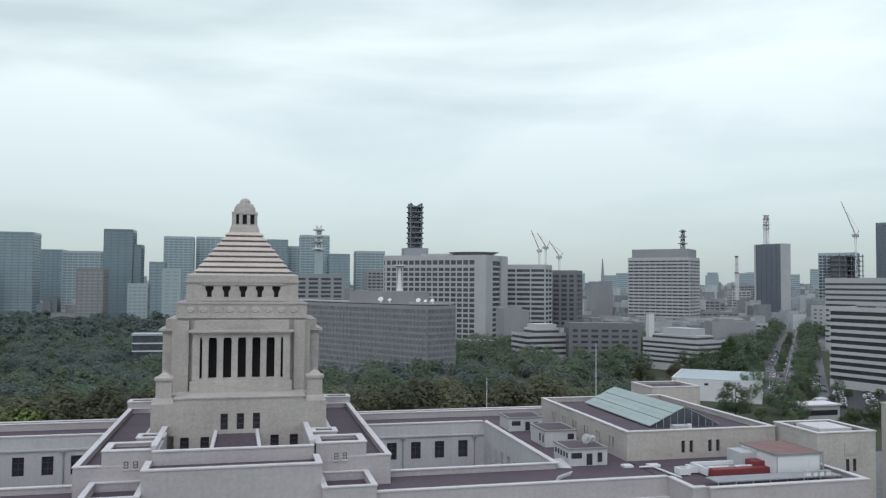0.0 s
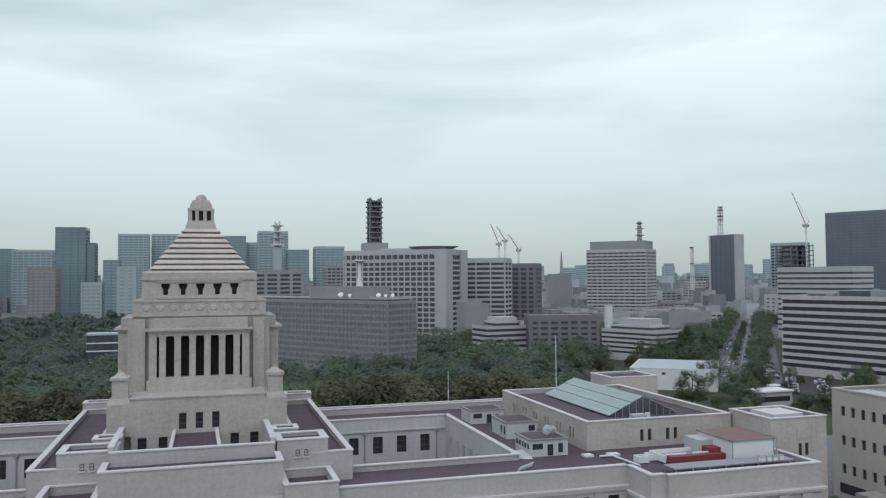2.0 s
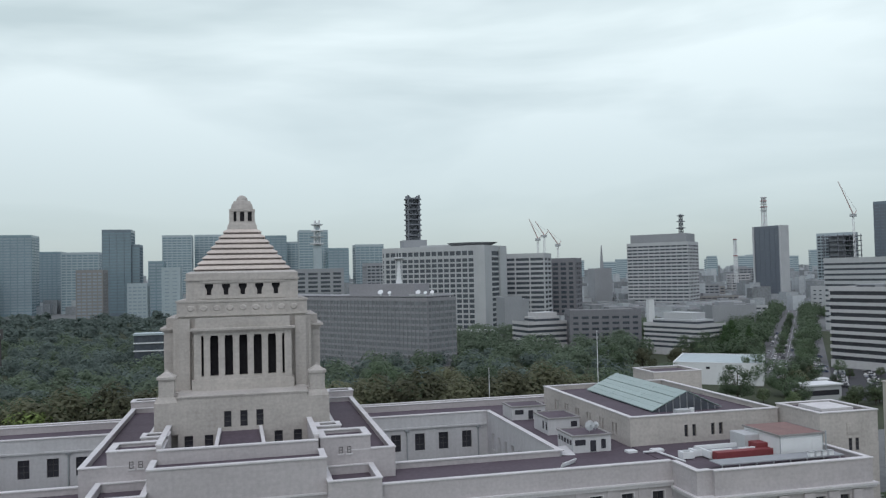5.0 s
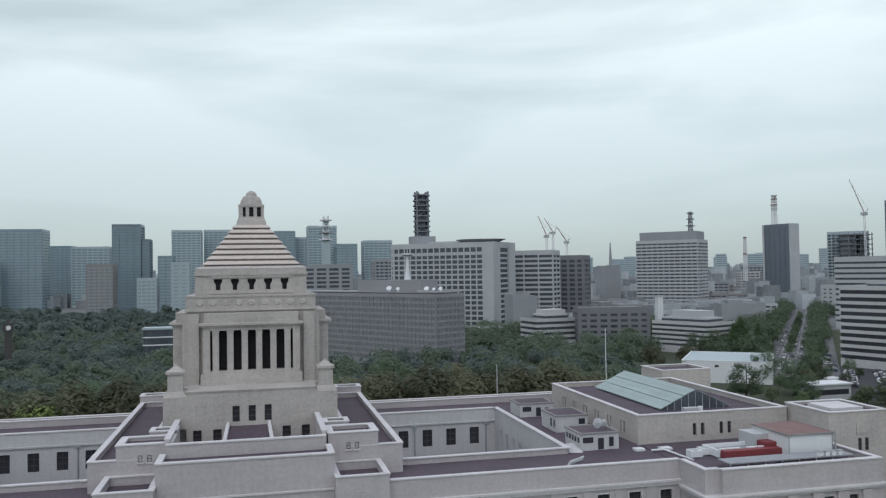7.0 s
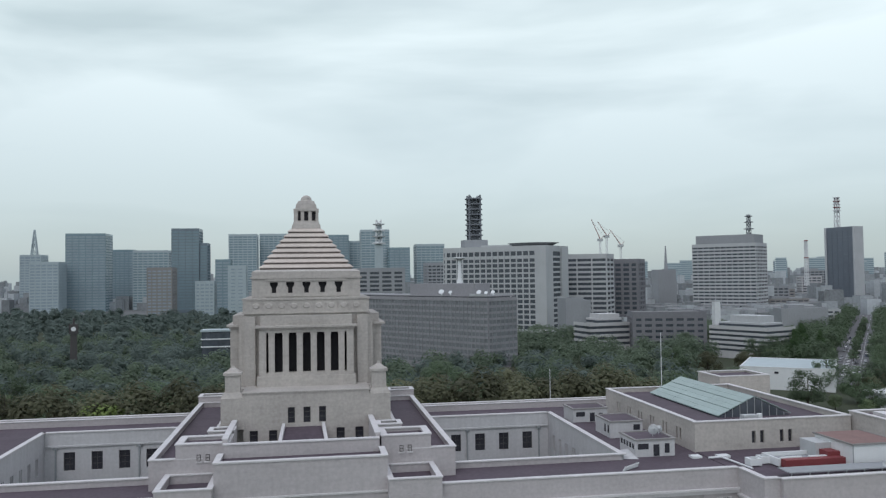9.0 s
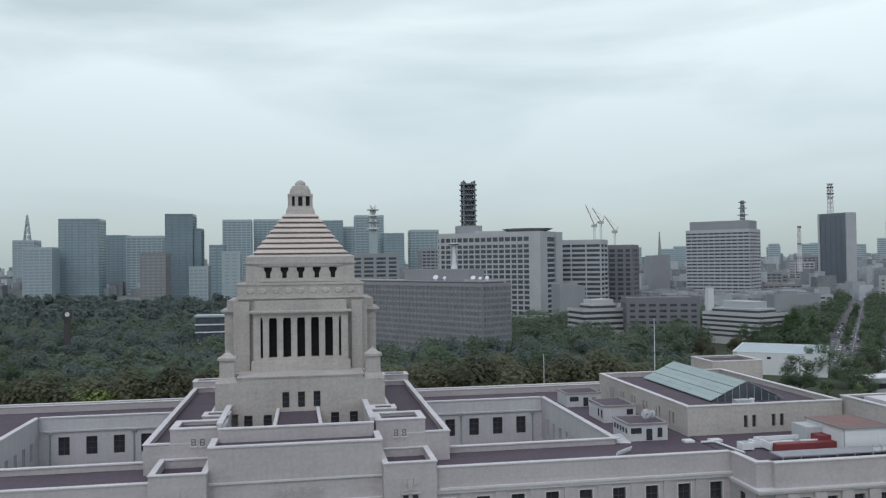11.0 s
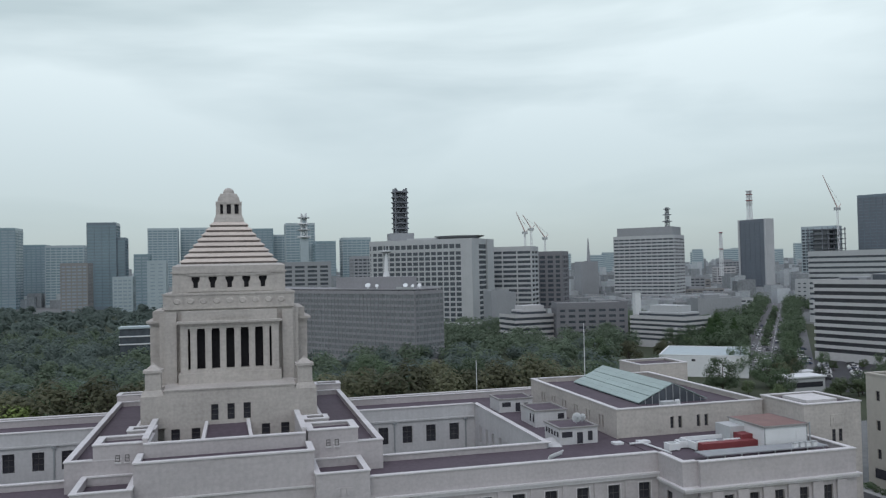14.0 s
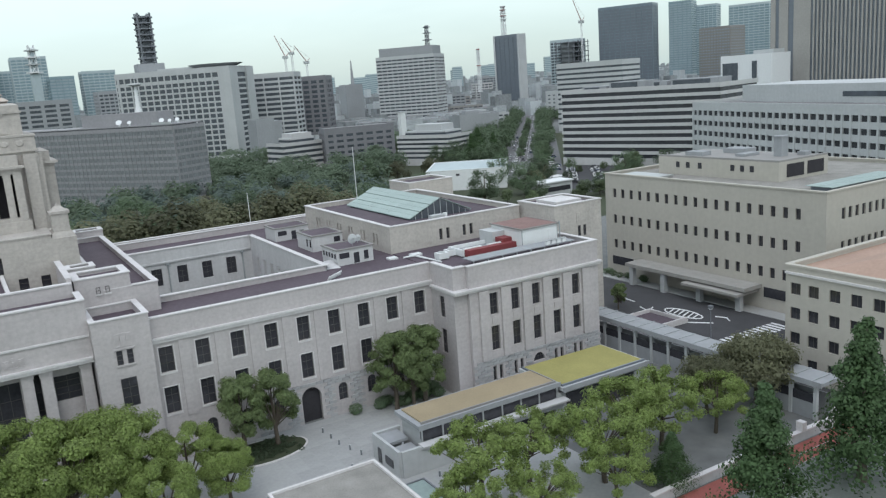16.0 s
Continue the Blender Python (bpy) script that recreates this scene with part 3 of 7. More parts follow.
    prism(bm, [(sx(s, g0 + 0.2), gy0 + 0.1, 23.8), (sx(s, g1 - 0.2), gy0 + 0.1, 23.8), (sx(s, gr), gy0 + 0.1, gz1 - 0.1)],
          [(sx(s, g0 + 0.2), gy1 - 0.1, 23.8), (sx(s, g1 - 0.2), gy1 - 0.1, 23.8), (sx(s, gr), gy1 - 0.1, gz1 - 0.1)])
    bmesh.ops.recalc_face_normals(bm, faces=bm.faces)
    pp("gable_glazing", bm, CITY_GLASS)
    bm = bmesh.new()
    for k in range(1, 10):
        u = g0 + (g1 - g0) * k / 10
        zt = gz0 + (gz1 - gz0) * (1 - abs(u - gr) / (g1 - gr))
        box(bm, sx(s, u) - 0.05, sx(s, u) + 0.05, gy0 + 0.02, gy0 + 0.098, 23.8, zt)
    pp("gable_mullion", bm, STEEL)
    # end stair block and rear block
    block(sx(s, 89.0), sx(s, 100.0), 113.0, 124.0, 0, 25.4, stone=STONE_WARM, sink=0.5)
    block(sx(s, 88.0), sx(s, 100.0), 166.0, 176.0, 0, 26.0, stone=STONE_WARM, sink=0.6)
    pp("roof_upstand", boxes((sx(s, 91.5), sx(s, 97.5), 115.5, 121.5, 24.9, 25.5)), COPING)
    pp("emblem_relief", boxes((sx(s, 94.0), sx(s, 96.6), 112.9, 112.997, 21.6, 23.4), (sx(s, 94.5), sx(s, 96.1), 112.84, 112.9, 21.9, 23.1)), STONE_WARM)
    for d in (0, 1.3):
        pwin(0.6, 2.0, sx(s, 94.6 + d), 112.985, 20.0, cols=1)
    pp("wall", boxes((sx(s, 88.5), sx(s, 99.5), 124.0, 166.0, 0, 20.5)), STONE_WARM)

    # central block: corner bastion, block behind it and side terrace
    bx0, bx1 = (9.76, 16.89) if s > 0 else (-13.06, -20.19)
    bc = (bx0 + bx1) / 2
    block(bx0, bx1, 107.5, 116.5, 0, 22.15, stone=STONE, sink=1.3)
    pwin(2.0, 3.9, bc, 107.485, 12.0)
    for d in (-0.65, 0.65):
        pwin(0.75, 1.9, bc + d, 107.485, 16.8, cols=1)
    pp("emblem_relief", boxes((bc - 0.35, bc + 0.35, 107.34, 107.498, 18.4, 20.1), (bc - 1.1, bc - 0.4, 107.38, 107.498, 19.1, 20.0), (bc + 0.4, bc + 1.1, 107.38, 107.498, 19.1, 20.0), (bc - 0.9, bc + 0.9, 107.42, 107.498, 18.2, 18.38)), STONE)
    pp("sill", boxes((bc - 1.3, bc + 1.3, 107.3, 107.499, 17.85, 18.05), (bc - 1.2, bc + 1.2, 107.32, 107.499, 15.6, 15.8)), STONE)
    block(sx(s, 9.5), sx(s, 16.7), 116.5, 122.5, 18, 26.2, stone=STONE, sink=0.6, t=0.8)
    for d in (-0.6, 0.6):
        pwin(0.55, 0.9, sx(s, 13.0 + d), 116.49, 24.2, cols=1, rows=2)
        pp("sill", boxes((sx(s, 13.0 + d) - 0.45, sx(s, 13.0 + d) + 0.45, 116.36, 116.499, 23.5, 23.7)), COPING)
    block(sx(s, 9.5), sx(s, 13.2), 123.2, 126.5, 18, 26.6, stone=STONE, sink=0.6, t=0.5)
    block(sx(s, 13.2), sx(s, 20.3), 116.6, 168.0, 0, 24.2, stone=STONE, sink=1.0, t=0.6)
    block(sx(s, 15.2), sx(s, 20.6), 168.1, 172.0, 0, 25.4, stone=STONE, sink=0.7, t=0.6)
    pp("copper_cap", boxes((sx(s, 13.4), sx(s, 15.0), 160.0, 164.0, 24.3, 25.0)), COPPER)

# centre front with its columned porch; its axis lies a little to the side of the tower
XF = -1.65
bm = boxes((XF - 11.4, XF + 11.4, 109.5, 110.1, 16.8, 24.75), (XF - 11.4, XF - 10.8, 110.1, 115.2, 20, 24.75), (XF + 10.8, XF + 11.4, 110.1, 115.2, 20, 24.75), (XF - 11.4, XF + 11.4, 112.4, 113.0, 0, 17))
pp("wall", bm, STONE)
# black sheet painting the shade at the back of the porch
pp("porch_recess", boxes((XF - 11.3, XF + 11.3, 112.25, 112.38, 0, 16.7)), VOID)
bm = boxes((XF - 11.35, XF + 11.35, 109.1, 109.498, 16.6, 17.0), (XF - 11.35, XF + 11.35, 108.9, 109.498, 17.0, 17.3), (XF - 11.35, XF + 11.35, 109.3, 109.498, 20.0, 20.25))
pp("cornice", bm, COPING)
pp("coping", boxes((XF - 11.5, XF + 11.5, 109.36, 110.25, 24.75, 24.95), (XF - 11.5, XF - 10.65, 110.25, 115.2, 24.75, 24.95), (XF + 10.65, XF + 11.5, 110.25, 115.2, 24.75, 24.95)), COPING)
for i, w in enumerate((0.5, 0.3, 0.6, 0.35, 0.75, 0.35, 0.6, 0.3, 0.5)):
    x = XF - 3.4 + 0.82 * i
    pp("relief_figure", boxes((x - w / 2, x + w / 2, 109.36, 109.497, 17.95, 18.9 + 0.3 * (i % 2)), (x - w / 3, x + w / 3, 109.3, 109.36, 18.1, 18.7), (x - 0.41, x + 0.41, 109.42, 109.498, 17.75, 17.94)), STONE)
porch_openings = [(XF - 2.6, XF + 2.6, 6.0, 15.4), (XF - 9.6, XF - 6.5, 11.6, 15.0), (XF + 6.5, XF + 9.6, 11.6, 15.0), (XF - 9.6, XF - 6.5, 2.0, 8.6), (XF + 6.5, XF + 9.6, 2.0, 8.6), (XF - 4.95, XF - 4.15, 6.0, 15.8), (XF + 4.15, XF + 4.95, 6.0, 15.8)]
pp("wall", wall_with_openings(XF - 11.3, XF + 11.3, 0, 16.75, 0.6, porch_openings, lambda u, d, z: (u, 111.5 + d, z)), STONE)
for a, b, c, e in porch_openings:
    pwin(b - a, e - c, (a + b) / 2, 111.8, (c + e) / 2, cols=max(1, round((b - a) / 1.3)), rows=4)
for x in (-10.35, -5.65, -3.45, 3.45, 5.65, 10.35):
    x += XF
    bm = boxes((x - 0.68, x + 0.68, 109.75, 111.0, 0.6, 15.9), (x - 0.8, x + 0.8, 109.65, 111.1, 15.9, 16.6), (x - 0.85, x + 0.85, 109.6, 111.15, 0, 0.6))
    pp("column", bm, STONE)
pp("roof", boxes((XF - 10.8, XF + 10.8, 110.1, 115.2, 23.0, 24.2)), ROOF)
bm = boxes((XF - 10.7, XF + 10.7, 115.2, 115.9, 17, 26.0), (XF - 10.9, XF - 10.3, 115.9, 131, 17, 26.6), (XF + 10.3, XF + 10.9, 115.9, 131, 17, 26.6))
pp("parapet", bm, STONE)
bm = boxes((XF - 10.8, XF + 10.8, 115.08, 116.02, 26.0, 26.18), (XF - 11.02, XF - 10.18, 116.02, 130.9, 26.6, 26.78), (XF + 10.18, XF + 11.02, 116.02, 130.9, 26.6, 26.78))
pp("coping", bm, COPING)
pp("roof", boxes((XF - 10.3, XF + 10.3, 115.9, 131, 21.8, 22.3)), ROOF)
bm = bmesh.new()
prism(bm, [(XF - 3.6, 122.0, 22.2), (XF + 3.6, 122.0, 22.2), (XF + 3.6, 131.0, 22.2), (XF - 3.6, 131.0, 22.2)],
      [(XF - 3.6, 122.0, 23.4), (XF + 3.6, 122.0, 23.4), (XF + 3.0, 131.0, 25.3), (XF - 3.0, 131.0, 25.3)])
pp("lean_to_roof", bm, ROOF)
for sgn in (-1, 1):
    bm = bmesh.new()
    prism(bm, [(XF + sgn * 3.6 - 0.25, 121.8, 22.2), (XF + sgn * 3.6 + 0.25, 121.8, 22.2), (XF + sgn * 3.1 + 0.25, 131.0, 22.2), (XF + sgn * 3.1 - 0.25, 131.0, 22.2)],
          [(XF + sgn * 3.6 - 0.25, 121.8, 23.9), (XF + sgn * 3.6 + 0.25, 121.8, 23.9), (XF + sgn * 3.1 + 0.25, 131.0, 25.9), (XF + sgn * 3.1 - 0.25, 131.0, 25.9)])
    pp("coping", bm, COPING)

# tower plinth
ops = [(XC + 2.45 * i - 0.55, XC + 2.45 * i + 0.55, 25.9, 28.4) for i in (-1, 0, 1)] + [(XC + x - 0.65, XC + x + 0.65, 22.6, 24.9) for x in (-8.3, -5.3, 5.3, 8.3)]
pp("wall", wall_with_openings(XC - 9.9, XC + 9.9, 18, 30.75, 0.7, ops, lambda u, d, z: (u, 131 + d, z)), STONE_WARM)
for o in ops:
    pwin(o[1] - o[0], o[3] - o[2], (o[0] + o[1]) / 2, 131.4, (o[2] + o[3]) / 2, cols=1)
pp("wall", boxes((XC - 13.0, XC + 13.0, 133.5, 167, 18, 25.25), (XC - 9.9, XC + 9.9, 131.7, 168.3, 25.25, 30.75), (XC - 12.2, XC + 12.2, 137.5, 163.5, 25.25, 30.7)), STONE_WARM)
pp("coping", boxes((XC - 10.05, XC + 10.05, 130.85, 168.4, 30.75, 30.95)), STONE_WARM)
for a in (-1, 1):
    for b in (-1, 1):
        cx, cy = XC + a * 11.6, YT + b * 17.0
        bm = boxes((cx - 1.75, cx + 1.75, cy - 1.95, cy + 3.5 if b < 0 else cy + 1.95, 25.9, 30.1), (cx - 1.9, cx + 1.9, cy - 2.1, cy + 2.1, 25.2, 26.0))
        frustum(bm, cx, cy, 30.1, 1.75, 30.9, 1.35)
        pp("pier", bm, STONE_WARM)
        bm = bmesh.new()
        box(bm, cx - 1.15, cx + 1.15, cy - 1.15, cy + 1.15, 30.9, 33.6)
        box(bm, cx - 1.4, cx + 1.4, cy - 1.4, cy + 1.4, 33.6, 34.0)
        frustum(bm, cx, cy, 34.0, 1.2, 34.7, 0.35)
        frustum(bm, cx, cy, 34.7, 0.3, 35.0, 0.2)
        pp("pedestal", bm, STONE_WARM)

# tower body with a columned bay on each face
def face_pose(k):
    return Matrix.Translation((XC, YT, 0)) @ Matrix.Rotation(k * math.pi / 2, 4, "Z")


bm = boxes((XC - 10.4, XC + 10.4, YT - 10.4, YT + 10.4, 30.7, 43.1))
for a in (-1, 1):
    for b in (-1, 1):
        box(bm, XC + a * 10.4 - 0.25, XC + a * 10.4 + 0.25, YT + b * 10.4 - 0.25, YT + b * 10.4 + 0.25, 30.7, 42.6)
pp("tower_wall", bm, STONE_WARM)
bm = boxes((XC - 10.6, XC + 10.6, YT - 10.6, YT + 10.6, 43.1, 45.2), (XC - 10.8, XC + 10.8, YT - 10.8, YT + 10.8, 42.9, 43.1), (XC - 10.75, XC + 10.75, YT - 10.75, YT + 10.75, 45.2, 45.5))
pp("tower_frieze", bm, STONE_WARM)
TW = 9.2
for k in range(4):
    m = face_pose(k)
    # bay
    bm = wall_with_openings(-7.8, 7.8, 30.8, 40.3, 1.2, [(-6.65, 6.65, 33.2, 39.8)], lambda u, d, z: m @ Vector((u, -12.9 + d, z)))
    pp("bay_wall", bm, STONE_WARM)
    bm = boxes((-7.8, -6.65, -11.7, -10.4, 30.8, 40.3), (6.65, 7.8, -11.7, -10.4, 30.8, 40.3), (-6.65, 6.65, -11.7, -10.4, 30.8, 33.1), (-8.15, 8.15, -13.25, -10.4, 30.7, 32.6), m=m)
    pp("bay_base", bm, STONE_WARM)
    # black sheet on the tower wall, painting the shade behind the columns
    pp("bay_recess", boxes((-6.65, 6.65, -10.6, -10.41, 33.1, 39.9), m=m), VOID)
    bm = boxes((-8.0, 8.0, -13.1, -10.4, 40.3, 40.65), (-8.35, 8.35, -13.5, -10.4, 40.65, 41.0), (-7.6, 7.6, -12.5, -10.4, 41.0, 42.6), m=m)
    pp("bay_cornice", bm, STONE_WARM)
    for i in range(6):
        u = -5.775 + 2.31 * i
        bm = boxes((u - 0.5, u + 0.5, -12.75, -11.75, 33.2, 39.45), (u - 0.56, u + 0.56, -12.8, -11.7, 39.45, 39.8), m=m)
        pp("column", bm, STONE_WARM)
    for u, w in ((-2.2, 0.75), (-0.75, 0.5), (0.55, 0.6), (2.05, 0.85)):
        pp("inscription_relief", boxes((u - w, u + w, -12.57, -12.502, 41.35, 42.25), (u - w * 0.6, u + w * 0.5, -12.62, -12.57, 41.5, 42.05), m=m), STONE_WARM)
    for i in range(9):
        u = -8.4 + 2.1 * i
        bm = bmesh.new()
        prism(bm, [m @ Vector((u + 0.62 * math.cos(a), -10.602, 44.2 + 0.5 * math.sin(a))) for a in [2 * math.pi * q / 10 for q in range(10)]],
              [m @ Vector((u + 0.45 * math.cos(a), -10.75, 44.2 + 0.36 * math.sin(a))) for a in [2 * math.pi * q / 10 for q in range(10)]])
        bmesh.ops.recalc_face_normals(bm, faces=bm.faces)
        pp("rosette", bm, STONE_WARM)
        pp("rosette_frame", boxes((u - 0.98, u - 0.86, -10.68, -10.602, 43.45, 44.95), (u + 0.86, u + 0.98, -10.68, -10.602, 43.45, 44.95), m=m), STONE_WARM)
    # attic with five openings
    ops = [(2.75 * i - 0.68, 2.75 * i + 0.68, 46.35, 48.2) for i in range(-2, 3)]
    pp("attic_wall", wall_with_openings(-TW if k % 2 == 0 else -TW + 0.9, TW if k % 2 == 0 else TW - 0.9, 45.5, 48.8, 0.9, ops, lambda u, d, z: m @ Vector((u, -TW + d, z))), STONE_WARM)
    # black sheet painting the shade inside the attic openings
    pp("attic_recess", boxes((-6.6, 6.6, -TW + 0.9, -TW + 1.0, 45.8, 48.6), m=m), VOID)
    for o in ops:
        bm = bmesh.new()
        for sg in (-1, 1):
            c = (o[0] + o[1]) / 2 + sg * 0.68
            prism(bm, [m @ Vector(q) for q in ((c, -TW + 0.1, 46.35), (c - sg * 0.3, -TW + 0.1, 46.35), (c - sg * 0.3, -TW + 0.1, 47.2), (c, -TW + 0.1, 47.75))],
                  [m @ Vector(q) for q in ((c, -TW + 0.8, 46.35), (c - sg * 0.3, -TW + 0.8, 46.35), (c - sg * 0.3, -TW + 0.8, 47.2), (c, -TW + 0.8, 47.75))])
        bmesh.ops.recalc_face_normals(bm, faces=bm.faces)
        pp("opening_bracket", bm, STONE_WARM)
    pp("attic_moulding", boxes((-6.9, 6.9, -TW - 0.18, -TW - 0.002, 48.4, 48.75), (-6.9, 6.9, -TW - 0.14, -TW - 0.002, 45.75, 46.0), m=m), STONE_WARM)
    # corner shoulder seen from the side
    for sg in (-1, 1):
        pp("shoulder", boxes((sg * 9.4 - 0.9, sg * 9.4 + 0.9, -11.2, -10.4, 30.8, 42.5), m=m), STONE_WARM)
bm = bmesh.new()
box(bm, XC - TW - 0.25, XC + TW + 0.25, YT - TW - 0.25, YT + TW + 0.25, 48.8, 49.1)
box(bm, XC - TW, XC + TW, YT - TW, YT + TW, 49.1, 50.0)
frustum(bm, XC, YT, 50.0, TW - 0.02, 50.35, TW - 0.7)
pp("tower_attic", bm, STONE_WARM)
N = 8
for i in range(N):
    h0 = 8.0 + (2.5 - 8.0) * i / N
    h1 = 8.0 + (2.5 - 8.0) * (i + 1) / N
    z0, z1 = 50.35 + (57.8 - 50.35) * i / N, 50.35 + (57.8 - 50.35) * (i + 1) / N
    # set-back riser, its shade put into the dark colour
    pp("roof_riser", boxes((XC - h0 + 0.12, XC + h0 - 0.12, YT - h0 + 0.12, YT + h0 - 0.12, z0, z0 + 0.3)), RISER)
    bm = bmesh.new()
    frustum(bm, XC, YT, z0 + 0.3, h0 + 0.12, z0 + 0.42, h0 + 0.1)
    frustum(bm, XC, YT, z0 + 0.42, h0 + 0.1, z1, h1 + 0.05)
    pp("roof_step", bm, ROOF_STEP)
bm = bmesh.new()
frustum(bm, XC, YT, 57.8, 2.6, 58.5, 2.5)
pp("lantern_base", bm, STONE_WARM)
bm = bmesh.new()
frustum(bm, XC, YT, 58.5, 2.4, 59.1, 2.25)
pp("lantern_plinth", bm, STONE_WARM)
pp("lantern_body", boxes((XC - 1.7, XC + 1.7, YT - 1.7, YT + 1.7, 59.1, 61.0)), STONE_WARM)
pp("lantern_cornice", boxes((XC - 2.25, XC + 2.25, YT - 2.25, YT + 2.25, 61.0, 61.4)), STONE_WARM)
bm = bmesh.new()
frustum(bm, XC, YT, 61.4, 1.95, 62.3, 1.75)
pp("lantern_cap", bm, STONE_WARM)
bm = bmesh.new()
frustum(bm, XC, YT, 62.3, 1.65, 62.9, 1.4)
pp("lantern_cap", bm, STONE_WARM)
bm = bmesh.new()
prof = [(62.9, 1.15)] + [(63.1 + 0.95 * math.sin(math.pi / 2 * i / 5), max(0.03, 1.0 * math.cos(math.pi / 2 * i / 5))) for i in range(6)]
rings = [[bm.verts.new((XC + r * math.cos(2 * math.pi * q / 16), YT + r * math.sin(2 * math.pi * q / 16), z)) for q in range(16)] for z, r in prof]
for a, b in zip(rings, rings[1:]):
    for q in range(16):
        bm.faces.new((a[q], a[(q + 1) % 16], b[(q + 1) % 16], b[q]))
bm.faces.new(rings[-1])
pp("lantern_dome", bm, STONE_WARM)
for k in range(4):
    m = face_pose(k)
    for u, w in ((-1.85, 0.37), (-0.68, 0.3), (0.68, 0.3)):
        pp("lantern_column", boxes((u - w, u + w, -2.2, -1.71, 59.1, 61.0), m=m), STONE_WARM)
    # black sheet painting the shade between the lantern columns
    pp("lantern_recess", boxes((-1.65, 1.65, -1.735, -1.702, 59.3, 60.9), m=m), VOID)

# ---- ground ----
part("ground", boxes((-3500, 4500, -1500, 4600, -0.5, 0.0)), GROUND)
tagged(bpy.data.objects["ground"], "grey-green city ground sheet reaching the horizon", "ground", kind="structure")
tagged(part("plaza", boxes((-70, 62, 60, 108.7, 0.004, 0.05)), PAVING), "pale grey stone paving of the rear court", "pavement", kind="structure")
tagged(part("service_road", boxes((99, 126.5, 60, 175, 0.004, 0.04)), ASPHALT), "dark asphalt service road with white markings", "road", kind="structure")
tagged(part("woodland_floor", boxes((-900, 420, 205, 1050, 0.004, 0.03)), SOIL), "dark leaf-littered woodland floor", "ground", kind="structure")
tagged(part("red_path", boxes((60, 96, 56.8, 60.2, 0.01, 0.06)), RED_GROUND), "red paved path beside the trees", "pavement", kind="structure")


# ---- annex buildings ----
def annex(name, label, x0, x1, y0, y1, z, rows, ys, w, h, stone, xs=(), roof=ROOF, plinth=True):
    """An office block whose long front looks to -x, with punched windows on that front and on its -y end."""
    t = thing(name, label, "building", at=(x0, y0, 0))
    inv = Matrix.Translation((-x0, -y0, 0))

    def ap(nm, bm, ma, lab=""):
        bmesh.ops.transform(bm, matrix=inv, verts=bm.verts)
        return part(nm, bm, ma, t, lab)

    ops = [(y - w / 2, y + w / 2, r, r + h) for y in ys for r in rows]
    ap("wall", wall_with_openings(y0, y1, 0, z - 0.3, 0.5, ops, lambda u, d, q: (x0 + d, u, q)), stone)
    for o in ops:
        window(t, w, h, inv @ pose(x0 + 0.3, (o[0] + o[1]) / 2, (o[2] + o[3]) / 2, 0, 0, -90), cols=2, rows=1)
    ops = [(x - w / 2, x + w / 2, r, r + h) for x in xs for r in rows]
    ap("wall", wall_with_openings(x0 + 0.5, x1, 0, z - 0.3, 0.5, ops, lambda u, d, q: (u, y0 + d, q)), stone)
    for o in ops:
        window(t, w, h, inv @ pose((o[0] + o[1]) / 2, y0 + 0.3, (o[2] + o[3]) / 2), cols=2, rows=1)
    ap("wall", boxes((x1 - 0.5, x1, y0 + 0.5, y1, 0, z - 0.3), (x0 + 0.5, x1 - 0.5, y1 - 0.5, y1, 0, z - 0.3)), stone)
    # solid near-black filling, added as the unlit inside behind the windows
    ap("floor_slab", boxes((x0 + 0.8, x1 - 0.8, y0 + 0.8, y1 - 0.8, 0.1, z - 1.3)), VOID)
    ap("roof", boxes((x0 + 0.5, x1 - 0.5, y0 + 0.5, y1 - 0.5, z - 1.29, z - 0.9)), roof)
    bm = bmesh.new()
    coping(bm, x0, x1, y0, y1, z - 0.3, 0.5, 0.18, 0.3)
    ap("coping", bm, stone)
    return t, ap


ANX, ANY0, ANY1, ANZ = 130.3, 87.5, 145.5, 24.5
ys = [93.2 + 2.73 * i for i in range(19)]
annex_a, apa = annex("office_annex", "beige stone-clad office annex with small punched windows and rooftop plant room", ANX, 176, ANY0, ANY1, ANZ, (6.6, 12.6, 18.8), ys, 1.1, 2.1, ANNEX_STONE, roof=GRAVEL,
                     xs=[135.4 + 2.06 * i for i in range(19)])
apa("plant_room", boxes((141, 157, 105.5, 138.5, 23, 27.6)), ANNEX_STONE)
apa("plant_chimney", boxes((149.2, 151.2, 111, 113, 27.6, 31.8), (149.0, 151.4, 110.8, 113.2, 31.8, 32.1)), CONCRETE_GREY)
for x, y, w, d, h in ((144, 128, 3, 5, 0.9), (146, 118, 5, 2.5, 0.6), (151, 122, 4, 6, 1.1), (153, 108, 2, 2, 0.8)):
    apa("roof_unit", boxes((x, x + w, y, y + d, 27.72, 27.7 + h)), CONCRETE_GREY)
apa("roof_sheet", boxes((141.4, 156.6, 105.9, 138.1, 27.602, 27.7)), BROWN_TOWER)
apa("plant_room_parapet", boxes((141, 141.4, 105.5, 138.5, 27.602, 28.0), (141.4, 157, 105.5, 105.9, 27.602, 28.0)), BROWN_TOWER)
apa("louvre", boxes((143.5, 149.0, 105.4, 105.49, 24.3, 27.0), (150.2, 155.6, 105.4, 105.49, 24.3, 27.0)), VOID)
for y in (112, 114.5, 117, 126, 129.5, 132.5):
    apa("plant_window", boxes((140.9, 140.99, y - 0.5, y + 0.5, 25.3, 26.6)), GLASS)
apa("panel_stand", boxes((135.6, 157.4, 90.2, 94.4, 23.6, 24.35)), DARK_TOWER)
